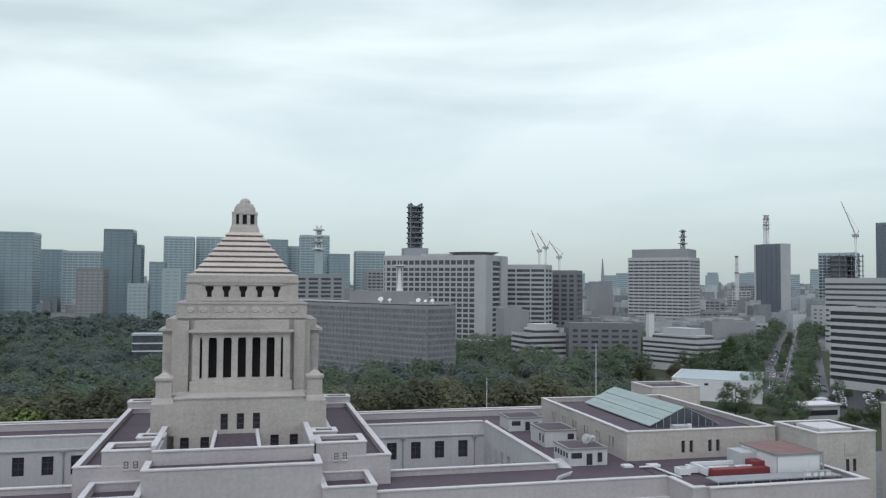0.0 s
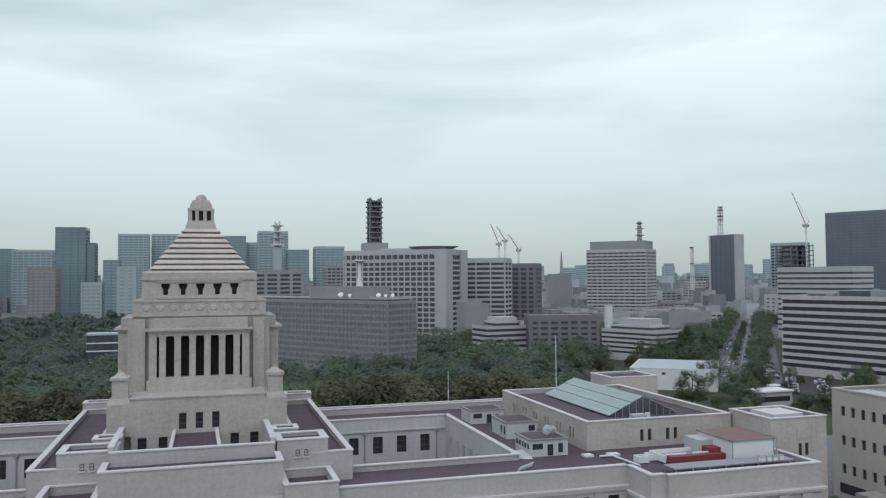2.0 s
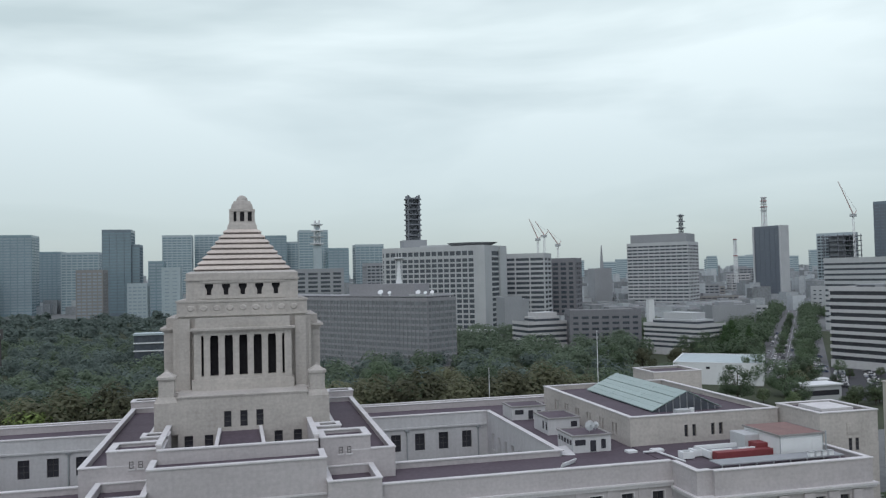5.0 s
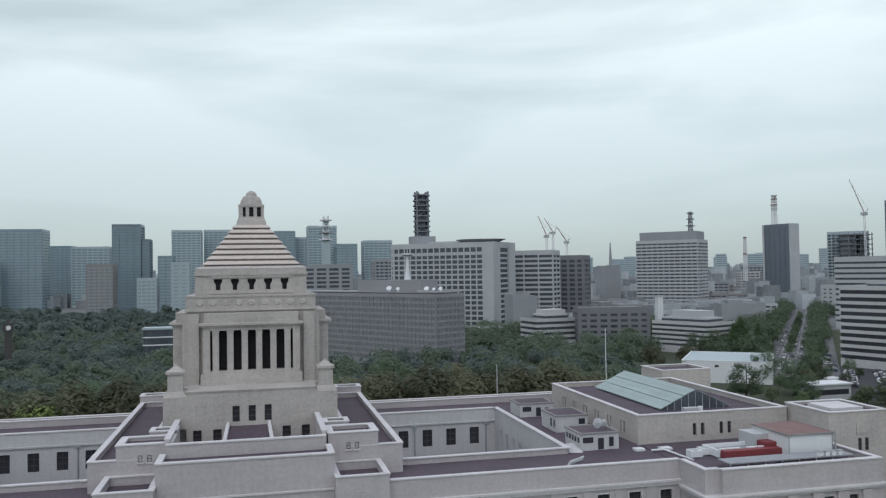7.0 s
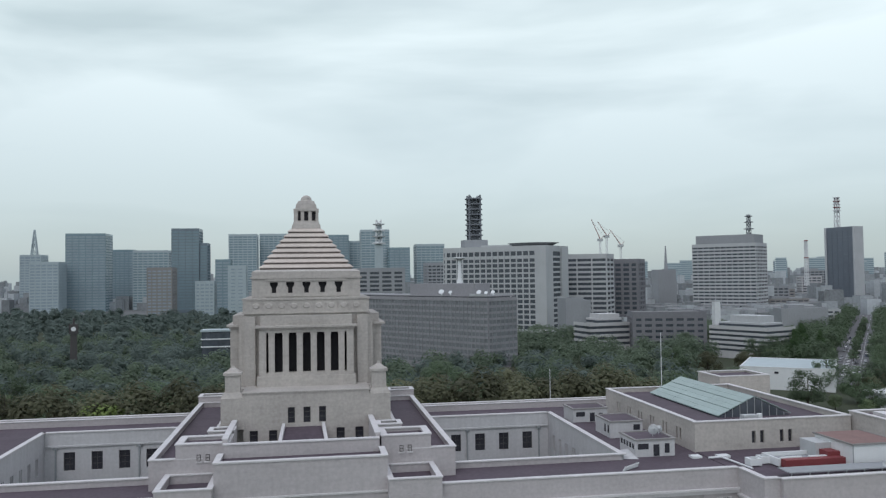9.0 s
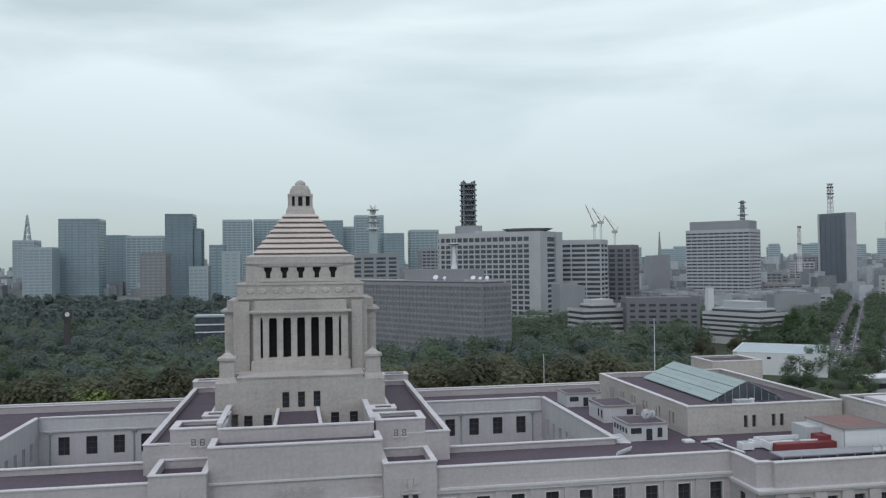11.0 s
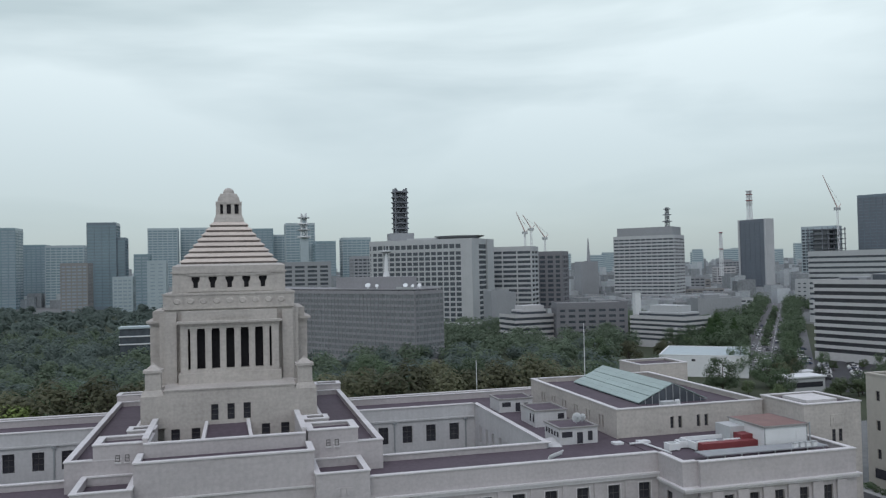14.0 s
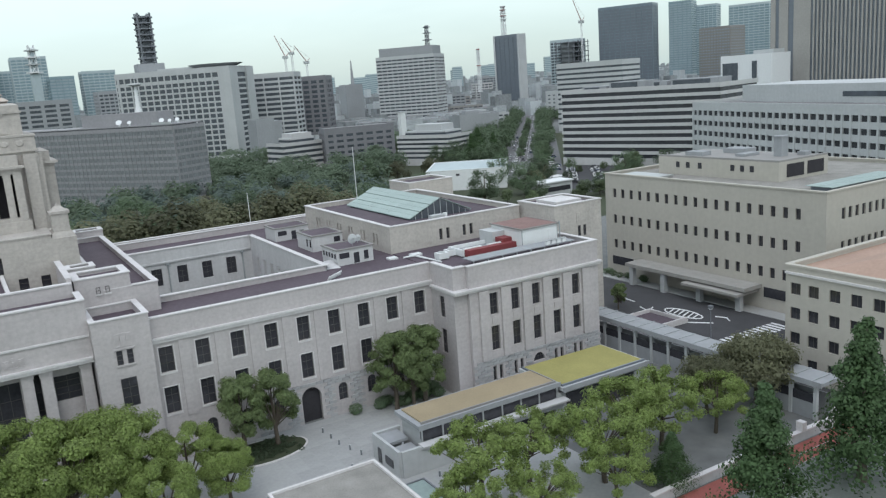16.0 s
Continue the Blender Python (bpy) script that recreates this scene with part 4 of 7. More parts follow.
for i in range(12):
    apa("roof_panel", boxes((135 + 1.93 * i, 136.87 + 1.93 * i, 89.4, 92.2, 24.4, 24.5), (135 + 1.93 * i, 136.87 + 1.93 * i, 92.25, 95.1, 24.4, 24.5)), COPPER)
apa("skylight", boxes((132.5, 137, 130, 142, 23.8, 24.2)), STEEL)
apa("entrance_canopy", boxes((125.2, 130.2, 101.0, 134.0, 4.3, 5.1), (123.6, 130.2, 101.5, 116.0, 3.5, 4.0)), WARM_CONCRETE)
for y in (103, 113, 123, 132.5):
    apa("canopy_pier", boxes((125.6, 126.6, y - 0.6, y + 0.6, 0, 3.498 if y < 116 else 4.298)), CONCRETE)
apa("ground_window_strip", boxes((130.2, 130.29, 89, 100.5, 2.6, 4.6), (130.2, 130.29, 136.5, 143.5, 2.6, 4.6)), GLASS)

ys = [74.0 - 3.0 * i for i in range(9)]
annex_b, apb = annex("corner_office", "cream office block with a salmon flat roof and square windows", 103.8, 150, 48, 76.1, 18.0, (1.8, 5.6, 9.5, 13.35), [74.4, 71.4, 68.0, 64.7, 61.4, 58.1, 54.8, 51.5], 1.7, 1.85, ANNEX_STONE,
                     roof=TERRACOTTA)
apb("string_course", boxes((103.5, 103.798, 48, 76.1, 16.5, 16.85)), COPING)
bm = bmesh.new()
prism(bm, [(108, 60, 17.1), (140, 60, 17.1), (140, 72, 17.1), (108, 72, 17.1)], [(112, 65, 18.6), (140, 65, 18.6), (140, 67, 18.6), (112, 67, 18.6)])
apb("hip_roof", bm, TERRACOTTA)

# ---- covered walkway and low lodge in front of the wing ----
walkway = thing("covered_walkway", "long flat-roofed concrete walkway on posts", "walkway", at=(94.5, 108, 0))
winv = Matrix.Translation((-94.5, -108, 0))


def wp(nm, bm, ma):
    bmesh.ops.transform(bm, matrix=winv, verts=bm.verts)
    return part(nm, bm, ma, walkway)


wp("roof", boxes((92.5, 96.6, 62, 110, 5.2, 5.7)), CONCRETE_GREY)
for i in range(16):
    wp("roof_rib", boxes((92.5, 96.6, 63.4 + 3.0 * i, 63.6 + 3.0 * i, 5.7, 5.82)), PIPE)
wp("roof_edge", boxes((92.3, 92.5, 62, 110, 5.0, 5.8)), CONCRETE_GREY)
wp("back_wall", boxes((96.0, 96.3, 62, 110, 0, 3.0)), CONCRETE_GREY)
for i in range(12):
    wp("infill_panel", boxes((92.95, 93.1, 63.52 + 3.8 * i, 66.78 + 3.8 * i, 0, 2.3)), CONCRETE_GREY)
    wp("infill_glass", boxes((92.98, 93.05, 63.52 + 3.8 * i, 66.78 + 3.8 * i, 2.302, 3.6)), GLASS)
for i in range(13):
    wp("post", boxes((92.8, 93.3, 63 + 3.8 * i, 63.5 + 3.8 * i, 0, 5.2)), CONCRETE)

lodge = thing("low_lodge", "low flat-roofed lodge with mossy roof lawns", "building", at=(44, 85, 0))
linv = Matrix.Translation((-44, -85, 0))


def lp(nm, bm, ma, lab=""):
    bmesh.ops.transform(bm, matrix=linv, verts=bm.verts)
    return part(nm, bm, ma, lodge, lab)


lp("wall", boxes((44.5, 66, 86.0, 91.5, 0, 5.2), (66, 82.5, 85.5, 94, 0, 4.2)), CONCRETE)
lp("roof_slab", boxes((43.8, 66.8, 85.3, 92.2, 5.2, 5.75)), CONCRETE_GREY)
lp("roof_lawn", boxes((44.6, 66.2, 86.0, 91.6, 5.75, 5.95)), LAWN_DRY, "dry brown roof lawn")
lp("roof_slab", boxes((66.8, 83.3, 84.6, 95.2, 4.6, 5.1)), CONCRETE)
lp("roof_lawn", boxes((67.3, 82.8, 85.4, 94.8, 5.1, 5.3)), LAWN, "yellow-green mossy roof lawn")
lp("glazing", boxes((46, 66, 85.9, 85.99, 0.4, 4.6), (68, 81, 85.4, 85.49, 0.4, 3.8)), GLASS)
lp("forecourt_wall", boxes((40.2, 44.3, 91.8, 92.2, 0, 3.6), (40.2, 40.6, 84.6, 91.8, 0, 3.6), (40.6, 52.0, 84.2, 84.6, 0, 3.6)), CONCRETE)
lp("low_roof", boxes((40.6, 43.7, 88.4, 91.7, 2.9, 3.3)), CONCRETE_GREY)
lp("low_roof", boxes((40.6, 43.7, 84.7, 87.9, 2.5, 2.8)), CONCRETE_GREY)
lp("low_opening", boxes((40.1, 40.19, 86.2, 88.4, 0.8, 1.9), (40.1, 40.19, 89.6, 90.5, 0.2, 2.2)), GLASS)
lp("lower_eave", boxes((43.4, 67.2, 83.6, 85.1, 3.45, 3.7)), PANEL, "thin pale projecting eave")
lp("clerestory", boxes((44.2, 66.3, 85.32, 85.88, 3.7, 5.19)), GLASS)
for i in range(8):
    lp("clerestory_post", boxes((44.0 + 3.15 * i, 44.2 + 3.15 * i, 85.16, 85.3, 3.7, 5.19)), STEEL)
lp("lawn_rim", boxes((67.1, 83.0, 85.1, 85.38, 5.1, 5.42), (67.1, 67.28, 85.4, 94.9, 5.1, 5.42)), DARK_TOWER)
lp("lawn_rim", boxes((44.4, 66.4, 85.75, 85.98, 5.75, 6.05), (66.22, 66.45, 86.0, 91.7, 5.75, 6.05)), BROWN_TOWER)
lp("balustrade", boxes((52.0, 66.5, 84.2, 84.35, 2.6, 3.3)), STEEL)
lp("eave_band", boxes((43.7, 66.85, 85.15, 85.3, 5.2, 5.9), (66.8, 83.4, 84.4, 84.6, 4.5, 5.25)), CONCRETE_GREY)

pavilion = thing("flat_roof_pavilion", "low pavilion with a pale gravel roof and white kerb", "building", at=(29, 76, 0))
part("wall", boxes((-6, 6.8, -6, 6.3, 0, 4.4)), CONCRETE, pavilion)
part("roof", boxes((-6.4, 7.0, -6.4, 6.6, 4.4, 4.65)), GRAVEL, pavilion)
bm = bmesh.new()
coping(bm, -6.4, 7.0, -6.4, 6.6, 4.65, 0.35, 0.0, 0.3)
part("kerb", bm, COPING, pavilion)


# ---- city blocks ----
def city(name, label, p0, p1, depth, z, floor, frac, step, pier, wall, glass=CITY_GLASS, base=0.0, cap=3.0, group="city office buildings", recess=0.45):
    """A many-storeyed block. p0, p1: its front corners in plan; floor: storey height; frac: share of glass; step, pier: spacing and width of piers."""
    a, b = Vector((*p0, 0)), Vector((*p1, 0))
    ln = (b - a).length
    t = thing(name, label, "building", group)
    t.matrix_basis = Matrix.Translation(a) @ Matrix.Rotation(math.atan2(b.y - a.y, b.x - a.x), 4, "Z")
    bm = bmesh.new()
    nfl = max(1, int((z - cap - base) / floor))
    z0 = z - cap - nfl * floor
    box(bm, 0, ln, 0, depth, 0, z0)
    box(bm, 0, ln, 0, depth, z - cap, z)
    part("wall", bm, wall, t)
    for i in range(nfl):
        q = z0 + i * floor
        part("spandrel", boxes((0, ln, 0, depth, q + (0.002 if i == 0 else 0), q + floor * (1 - frac))), wall, t)
    if step:
        n = max(1, round(ln / step))
        bm = bmesh.new()
        for i in range(n + 1):
            x = min(max(ln * i / n - pier / 2, 0.0), ln - pier)
            box(bm, x, x + pier, -0.12, 0.6, z0 - 0.5, z - cap + 0.4)
        nd = max(1, round(depth / step))
        for i in range(nd + 1):
            y = min(max(depth * i / nd - pier / 2, 0.7), depth - pier)
            box(bm, -0.12, 0.6, y, y + pier, z0 - 0.5, z - cap + 0.4)
            box(bm, ln - 0.6, ln + 0.12, y, y + pier, z0 - 0.5, z - cap + 0.4)
        part("facade_pier", bm, wall, t)
    for i in range(nfl):
        q = z0 + i * floor + floor * (1 - frac)
        part("window_band", boxes((recess, ln - recess, recess, depth - recess, q + 0.002, q + floor * frac - 0.002)), glass, t)
    part("roof_parapet", boxes((0, ln, 0, 0.4, z, z + 1.0), (0, 0.4, 0.4, depth, z, z + 1.0), (ln - 0.4, ln, 0.4, depth, z, z + 1.0)), wall, t)
    part("roof", boxes((0.41, ln - 0.41, 0.41, depth - 0.3, z + 0.002, z + 0.12)), ROOF_GREY, t)
    return t


SKY = "skyline towers"
GT = "tall glass office tower in the hazy skyline"
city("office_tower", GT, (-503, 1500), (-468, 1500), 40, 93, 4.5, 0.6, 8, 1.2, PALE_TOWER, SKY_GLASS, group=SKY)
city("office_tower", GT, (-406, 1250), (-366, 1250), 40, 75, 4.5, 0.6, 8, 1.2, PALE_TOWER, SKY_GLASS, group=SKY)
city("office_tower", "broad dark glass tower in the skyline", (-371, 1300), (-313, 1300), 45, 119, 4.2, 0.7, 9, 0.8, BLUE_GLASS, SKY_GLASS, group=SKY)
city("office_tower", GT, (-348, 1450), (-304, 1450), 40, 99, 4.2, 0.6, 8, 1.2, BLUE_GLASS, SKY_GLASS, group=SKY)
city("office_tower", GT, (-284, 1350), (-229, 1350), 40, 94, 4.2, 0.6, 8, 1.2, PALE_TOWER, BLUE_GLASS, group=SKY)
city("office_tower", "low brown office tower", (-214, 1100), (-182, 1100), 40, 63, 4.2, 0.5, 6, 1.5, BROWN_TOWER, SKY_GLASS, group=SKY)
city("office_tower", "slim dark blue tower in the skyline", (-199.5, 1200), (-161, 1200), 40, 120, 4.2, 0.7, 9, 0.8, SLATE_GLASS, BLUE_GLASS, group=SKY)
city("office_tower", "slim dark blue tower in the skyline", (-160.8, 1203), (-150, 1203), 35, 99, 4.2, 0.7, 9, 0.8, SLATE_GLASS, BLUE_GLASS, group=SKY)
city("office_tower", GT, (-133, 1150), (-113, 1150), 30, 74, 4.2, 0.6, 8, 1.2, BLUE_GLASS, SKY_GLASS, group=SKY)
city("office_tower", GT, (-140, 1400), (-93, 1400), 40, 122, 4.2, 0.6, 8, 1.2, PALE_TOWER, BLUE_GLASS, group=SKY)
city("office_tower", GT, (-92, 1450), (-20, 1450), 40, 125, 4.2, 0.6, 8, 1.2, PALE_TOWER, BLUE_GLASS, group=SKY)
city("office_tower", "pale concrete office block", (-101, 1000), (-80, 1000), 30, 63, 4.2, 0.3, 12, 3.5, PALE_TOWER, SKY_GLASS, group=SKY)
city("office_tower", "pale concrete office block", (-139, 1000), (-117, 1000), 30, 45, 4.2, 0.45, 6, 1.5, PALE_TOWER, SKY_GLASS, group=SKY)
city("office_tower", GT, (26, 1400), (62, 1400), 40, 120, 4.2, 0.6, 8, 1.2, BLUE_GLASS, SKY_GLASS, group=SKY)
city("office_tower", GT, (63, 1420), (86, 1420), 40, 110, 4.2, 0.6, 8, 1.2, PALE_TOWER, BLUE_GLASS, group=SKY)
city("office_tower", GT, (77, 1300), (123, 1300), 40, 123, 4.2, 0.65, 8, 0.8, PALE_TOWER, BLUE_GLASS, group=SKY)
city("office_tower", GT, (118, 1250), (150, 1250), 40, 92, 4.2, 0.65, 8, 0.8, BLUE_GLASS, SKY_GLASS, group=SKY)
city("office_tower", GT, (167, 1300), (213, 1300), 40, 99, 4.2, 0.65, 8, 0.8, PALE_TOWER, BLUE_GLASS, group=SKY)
city("office_tower", "grey office block behind the ministry", (142, 1000), (170, 1000), 40, 64, 4.2, 0.5, 6, 1.2, CONCRETE_GREY, group=SKY)
city("office_tower", "grey office block with white bands", (42, 800), (91, 800), 40, 56, 4.2, 0.55, 12, 3.0, CONCRETE_GREY)
low = city("ministry_offices", "long low glass-fronted ministry block with grey bands", (10, 500), (84.3, 386.3), 21, 36.6, 3.05, 0.62, 2.9, 0.22, MINISTRY, MINISTRY_GLASS, cap=0.9, recess=0.2)
part("roof_storey", boxes((2, 133, 2, 19, 36.61, 38.0)), CITY_GLASS, low)
part("roof_slab", boxes((0.5, 135, 0.5, 20.5, 38.0, 38.5)), MINISTRY, low)
part("penthouse", boxes((70, 121, 6, 17, 38.5, 44.5)), MINISTRY, low)
for i in range(15):
    part("roof_rail", boxes((122.3, 134.5, 0.8 + 1.36 * i, 0.9 + 1.36 * i, 38.5, 39.5)) if i in (0, 14) else boxes((134.4, 134.5, 0.8 + 1.36 * i, 0.9 + 1.36 * i, 38.5, 39.5)), STEEL, low)
for x, y, r in ((99, 3.2, 1.5), (124, 6, 1.3), (128, 12, 1.1), (106, 3.0, 1.0), (131, 4, 0.9)):
    bm = bmesh.new()
    cyl(bm, x, y, 38.5, 39.3, 0.5, 0.35, 8)
    rod(bm, (x, y, 39.6), (x + 0.3 * r, y - 0.5 * r, 39.6 + 0.5 * r), 0.4 * r, r, 12)
    part("roof_dish", bm, WHITE, low)
wm = thing("ministry_tower", "large white concrete ministry tower with a deep window grid", "building", "city office buildings")
wm.matrix_basis = Matrix.Translation((106, 655, 0)) @ Matrix.Rotation(math.atan2(-57, 71), 4, "Z")
part("window_band", boxes((0.7, 90.3, 0.4, 44, 0, 69)), CITY_GLASS, wm)
part("side_wall", boxes((0, 0.7, 0, 45, 0, 70)), CONCRETE, wm)
part("cornice", boxes((0.702, 83, 0, 0.75, 66.9, 70), (0.702, 83, 0, 0.75, 61.0, 63.5)), CONCRETE, wm)
part("roof_slab", boxes((0.702, 83, 0.751, 45, 69, 70)), CONCRETE, wm)
part("roof_parapet", boxes((0, 83, 0, 0.5, 70.002, 71), (0, 0.5, 0.5, 45, 70.002, 71)), CONCRETE, wm)
for i in range(15):
    part("spandrel", boxes((0.702, 83, 0, 0.75, 57.1 - 4.02 * i, 58.4 - 4.02 * i)), CONCRETE, wm)
for i in range(16):
    x = 1.6 + 5.32 * i
    part("facade_pier", boxes((x, x + (1.0 if 0 < i < 15 else 1.8), -0.18, 0.748, 0, 67.5)), CONCRETE, wm)
part("end_pier", boxes((83, 91.2, -0.9, 13.5, 0, 71)), CONCRETE, wm)
part("end_pier", boxes((83, 91.9, 30.5, 45, 0, 71)), CONCRETE, wm)
part("end_lintel", boxes((83, 91.0, 13.502, 30.498, 66.5, 71)), CONCRETE, wm)
for i in range(16):
    part("balcony", boxes((88.5, 91.3, 13.502, 30.498, 61.6 - 4.02 * i, 63.0 - 4.02 * i)), CONCRETE, wm)
bm = bmesh.new()
prism(bm, [(72 + 15 * math.cos(2 * math.pi * q / 24), 20 + 13 * math.sin(2 * math.pi * q / 24), 71.2) for q in range(24)], [(72 + 21 * math.cos(2 * math.pi * q / 24), 20 + 18 * math.sin(2 * math.pi * q / 24), 73.6) for q in range(24)])
part("roof_deck", bm, CONCRETE_GREY, wm)
part("roof_deck_core", boxes((62, 82, 12, 28, 70.003, 71.2)), CONCRETE_GREY, wm)
part("plant_room", boxes((30, 58, 10, 34, 70.003, 72.6)), CONCRETE, wm)
city("office_block", "grey banded office block", (208, 656), (240, 636), 30, 64, 4.0, 0.55, 12, 1.0, CONCRETE)
city("office_block", "grey banded office block", (257, 684), (281, 668), 30, 60, 4.2, 0.6, 7, 2.2, SLATE_CONCRETE)
plain = thing("office_block", "slender plain grey block with blank walls", "building", "city office buildings", at=(179, 558, 0))
part("wall", boxes((0, 13.5, 0, 20, 0, 31)), CONCRETE_GREY, plain)
part("wall", boxes((14, 19.5, 1.5, 20, 0, 29.6)), CONCRETE_GREY, plain)
part("roof_parapet", boxes((0, 13.5, 0, 0.4, 31, 31.8)), CONCRETE_GREY, plain)
for x in (1.2, 5.0, 9.0):
    part("window_band", boxes((x, x + 2.4, -0.06, 0.2, 9.5, 11.2)), CITY_GLASS, plain)
oval = thing("round_hall", "low round hall with a pale overhanging roof disc", "building", "city office buildings", at=(149, 528, 0))
bm = bmesh.new()
cyl(bm, 0, 0, 0, 8.8, 11.5, 11.5, 24)
part("wall", bm, CITY_GLASS, oval)
bm = bmesh.new()
cyl(bm, 0, 0, 8.8, 10.4, 12.6, 13.4, 24)
part("roof", bm, PANEL, oval)
tiers = city("office_block", "stepped white banded office block", (168.5, 478), (196, 482), 22, 17, 3.4, 0.5, 0, 0, PANEL, cap=1.0)
part("upper_tier", boxes((7, 24, 3, 18, 17.4, 20.6)), PANEL, tiers)
part("upper_window_band", boxes((6.9, 24.1, 2.9, 18.1, 17.9, 19.4)), CITY_GLASS, tiers)
part("roof_slab", boxes((9, 23, 4, 17, 20.6, 23.3)), PANEL, tiers)
city("office_block", "dark grey office block with punched windows", (192, 467), (234, 455), 30, 24, 3.5, 0.45, 6, 2.0, SLATE_CONCRETE)
city("office_block", "low white banded office block", (226, 437), (241.3, 401), 24, 17, 2.7, 0.48, 0, 0, PANEL, cap=0.8)
bx = city("government_tower", "tall pale government tower with fine horizontal bands", (402, 811), (448, 763), 40, 77, 3.6, 0.46, 6, 0.45, CONCRETE, cap=2.5)
part("plant_room", boxes((3, 64, 4, 36, 77, 87)), CONCRETE_GREY, bx)
city("dark_tower", "slim dark slate office tower with pale corner fins", (631.5, 913), (641, 876), 14, 100, 4.2, 0.8, 8, 0.6, DARK_TOWER, DARK_TOWER)
city("office_block", "white corner block by the avenue", (553, 709), (557, 694), 18, 28, 4.0, 0.3, 8, 3.0, CONCRETE)
city("office_block", "dark block behind the crane", (764, 964), (788, 925), 25, 93, 4.2, 0.6, 6, 1.0, PALE_TOWER)
city("striped_offices", "long office block with white spandrel bands and dark ribbon windows", (274.6, 339.2), (298.8, 255.0), 42, 37.9, 3.45, 0.55, 0, 0, PANEL, STRIPE_GLASS, cap=1.1)
city("office_block", "pale block behind the striped offices", (432, 538), (452, 481), 30, 54, 4.0, 0.4, 0, 0, CONCRETE)
city("grid_offices", "long white office block with a regular grid of square windows", (238.4, 216.6), (205, 105), 40, 33, 3.7, 0.48, 3.4, 0.75, CONCRETE, STRIPE_GLASS, cap=2.0)
city("dark_tower", "massive dark glass tower", (808, 907), (845, 838), 26, 132, 4.2, 0.8, 8, 0.5, SLATE_GLASS, DARK_TOWER)
high = thing("high_rise", "very tall grey high-rise with blank flank and vertical fins", "building", "city office buildings")
high.matrix_basis = Matrix.Translation((801, 614, 0)) @ Matrix.Rotation(math.atan2(-148, 38), 4, "Z")
part("window_band", boxes((0.8, 152, 0.9, 79, 0, 188)), DARK_TOWER, high)
part("side_wall", boxes((0, 0.8, 0, 80, 0, 190)), WARM_CONCRETE, high)
part("roof_slab", boxes((0.802, 152.8, 0.902, 80, 188.002, 190)), WARM_CONCRETE, high)
for a, b, c in ((0.802, 5.5, 0.0), (9.5, 19.5, -0.3), (25.5, 44.0, 0.0)):
    part("blank_wall", boxes((a, b, c, 0.898, 0, 190)), WARM_CONCRETE, high)
for i in range(26):
    part("facade_fin", boxes((46.5 + 4.1 * i, 48.2 + 4.1 * i, -0.9, 0.898, 0, 190)), WARM_CONCRETE, high)
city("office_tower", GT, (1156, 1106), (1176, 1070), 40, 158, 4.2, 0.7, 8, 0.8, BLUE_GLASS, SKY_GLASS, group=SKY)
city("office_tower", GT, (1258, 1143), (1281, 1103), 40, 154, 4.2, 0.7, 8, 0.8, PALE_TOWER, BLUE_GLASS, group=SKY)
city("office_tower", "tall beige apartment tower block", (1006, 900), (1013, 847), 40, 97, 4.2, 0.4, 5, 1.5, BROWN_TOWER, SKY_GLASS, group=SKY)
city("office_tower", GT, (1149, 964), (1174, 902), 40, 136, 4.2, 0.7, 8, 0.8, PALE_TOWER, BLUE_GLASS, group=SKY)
bays = thing("office_block", "white office block with two dark glazed bays", "building", "city office buildings")
bays.matrix_basis = Matrix.Translation((730, 623, 0)) @ Matrix.Rotation(math.atan2(-58, 9), 4, "Z")
part("wall", boxes((0, 58.7, 0, 40, 0, 50)), WHITE, bays)
part("roof_parapet", boxes((0, 58.7, 0, 0.6, 50, 52), (0, 0.6, 0.6, 40, 50, 52), (58.1, 58.7, 0.6, 40, 50, 52)), WHITE, bays)
part("glazed_bay", boxes((2.4, 20.5, -0.5, 0.3, 24, 44)), CITY_GLASS, bays)
part("glazed_bay", boxes((37, 42.5, -0.5, 0.3, 22, 45)), CITY_GLASS, bays)
part("plant_room", boxes((34, 57, 8, 30, 50.002, 56)), CONCRETE, bays)


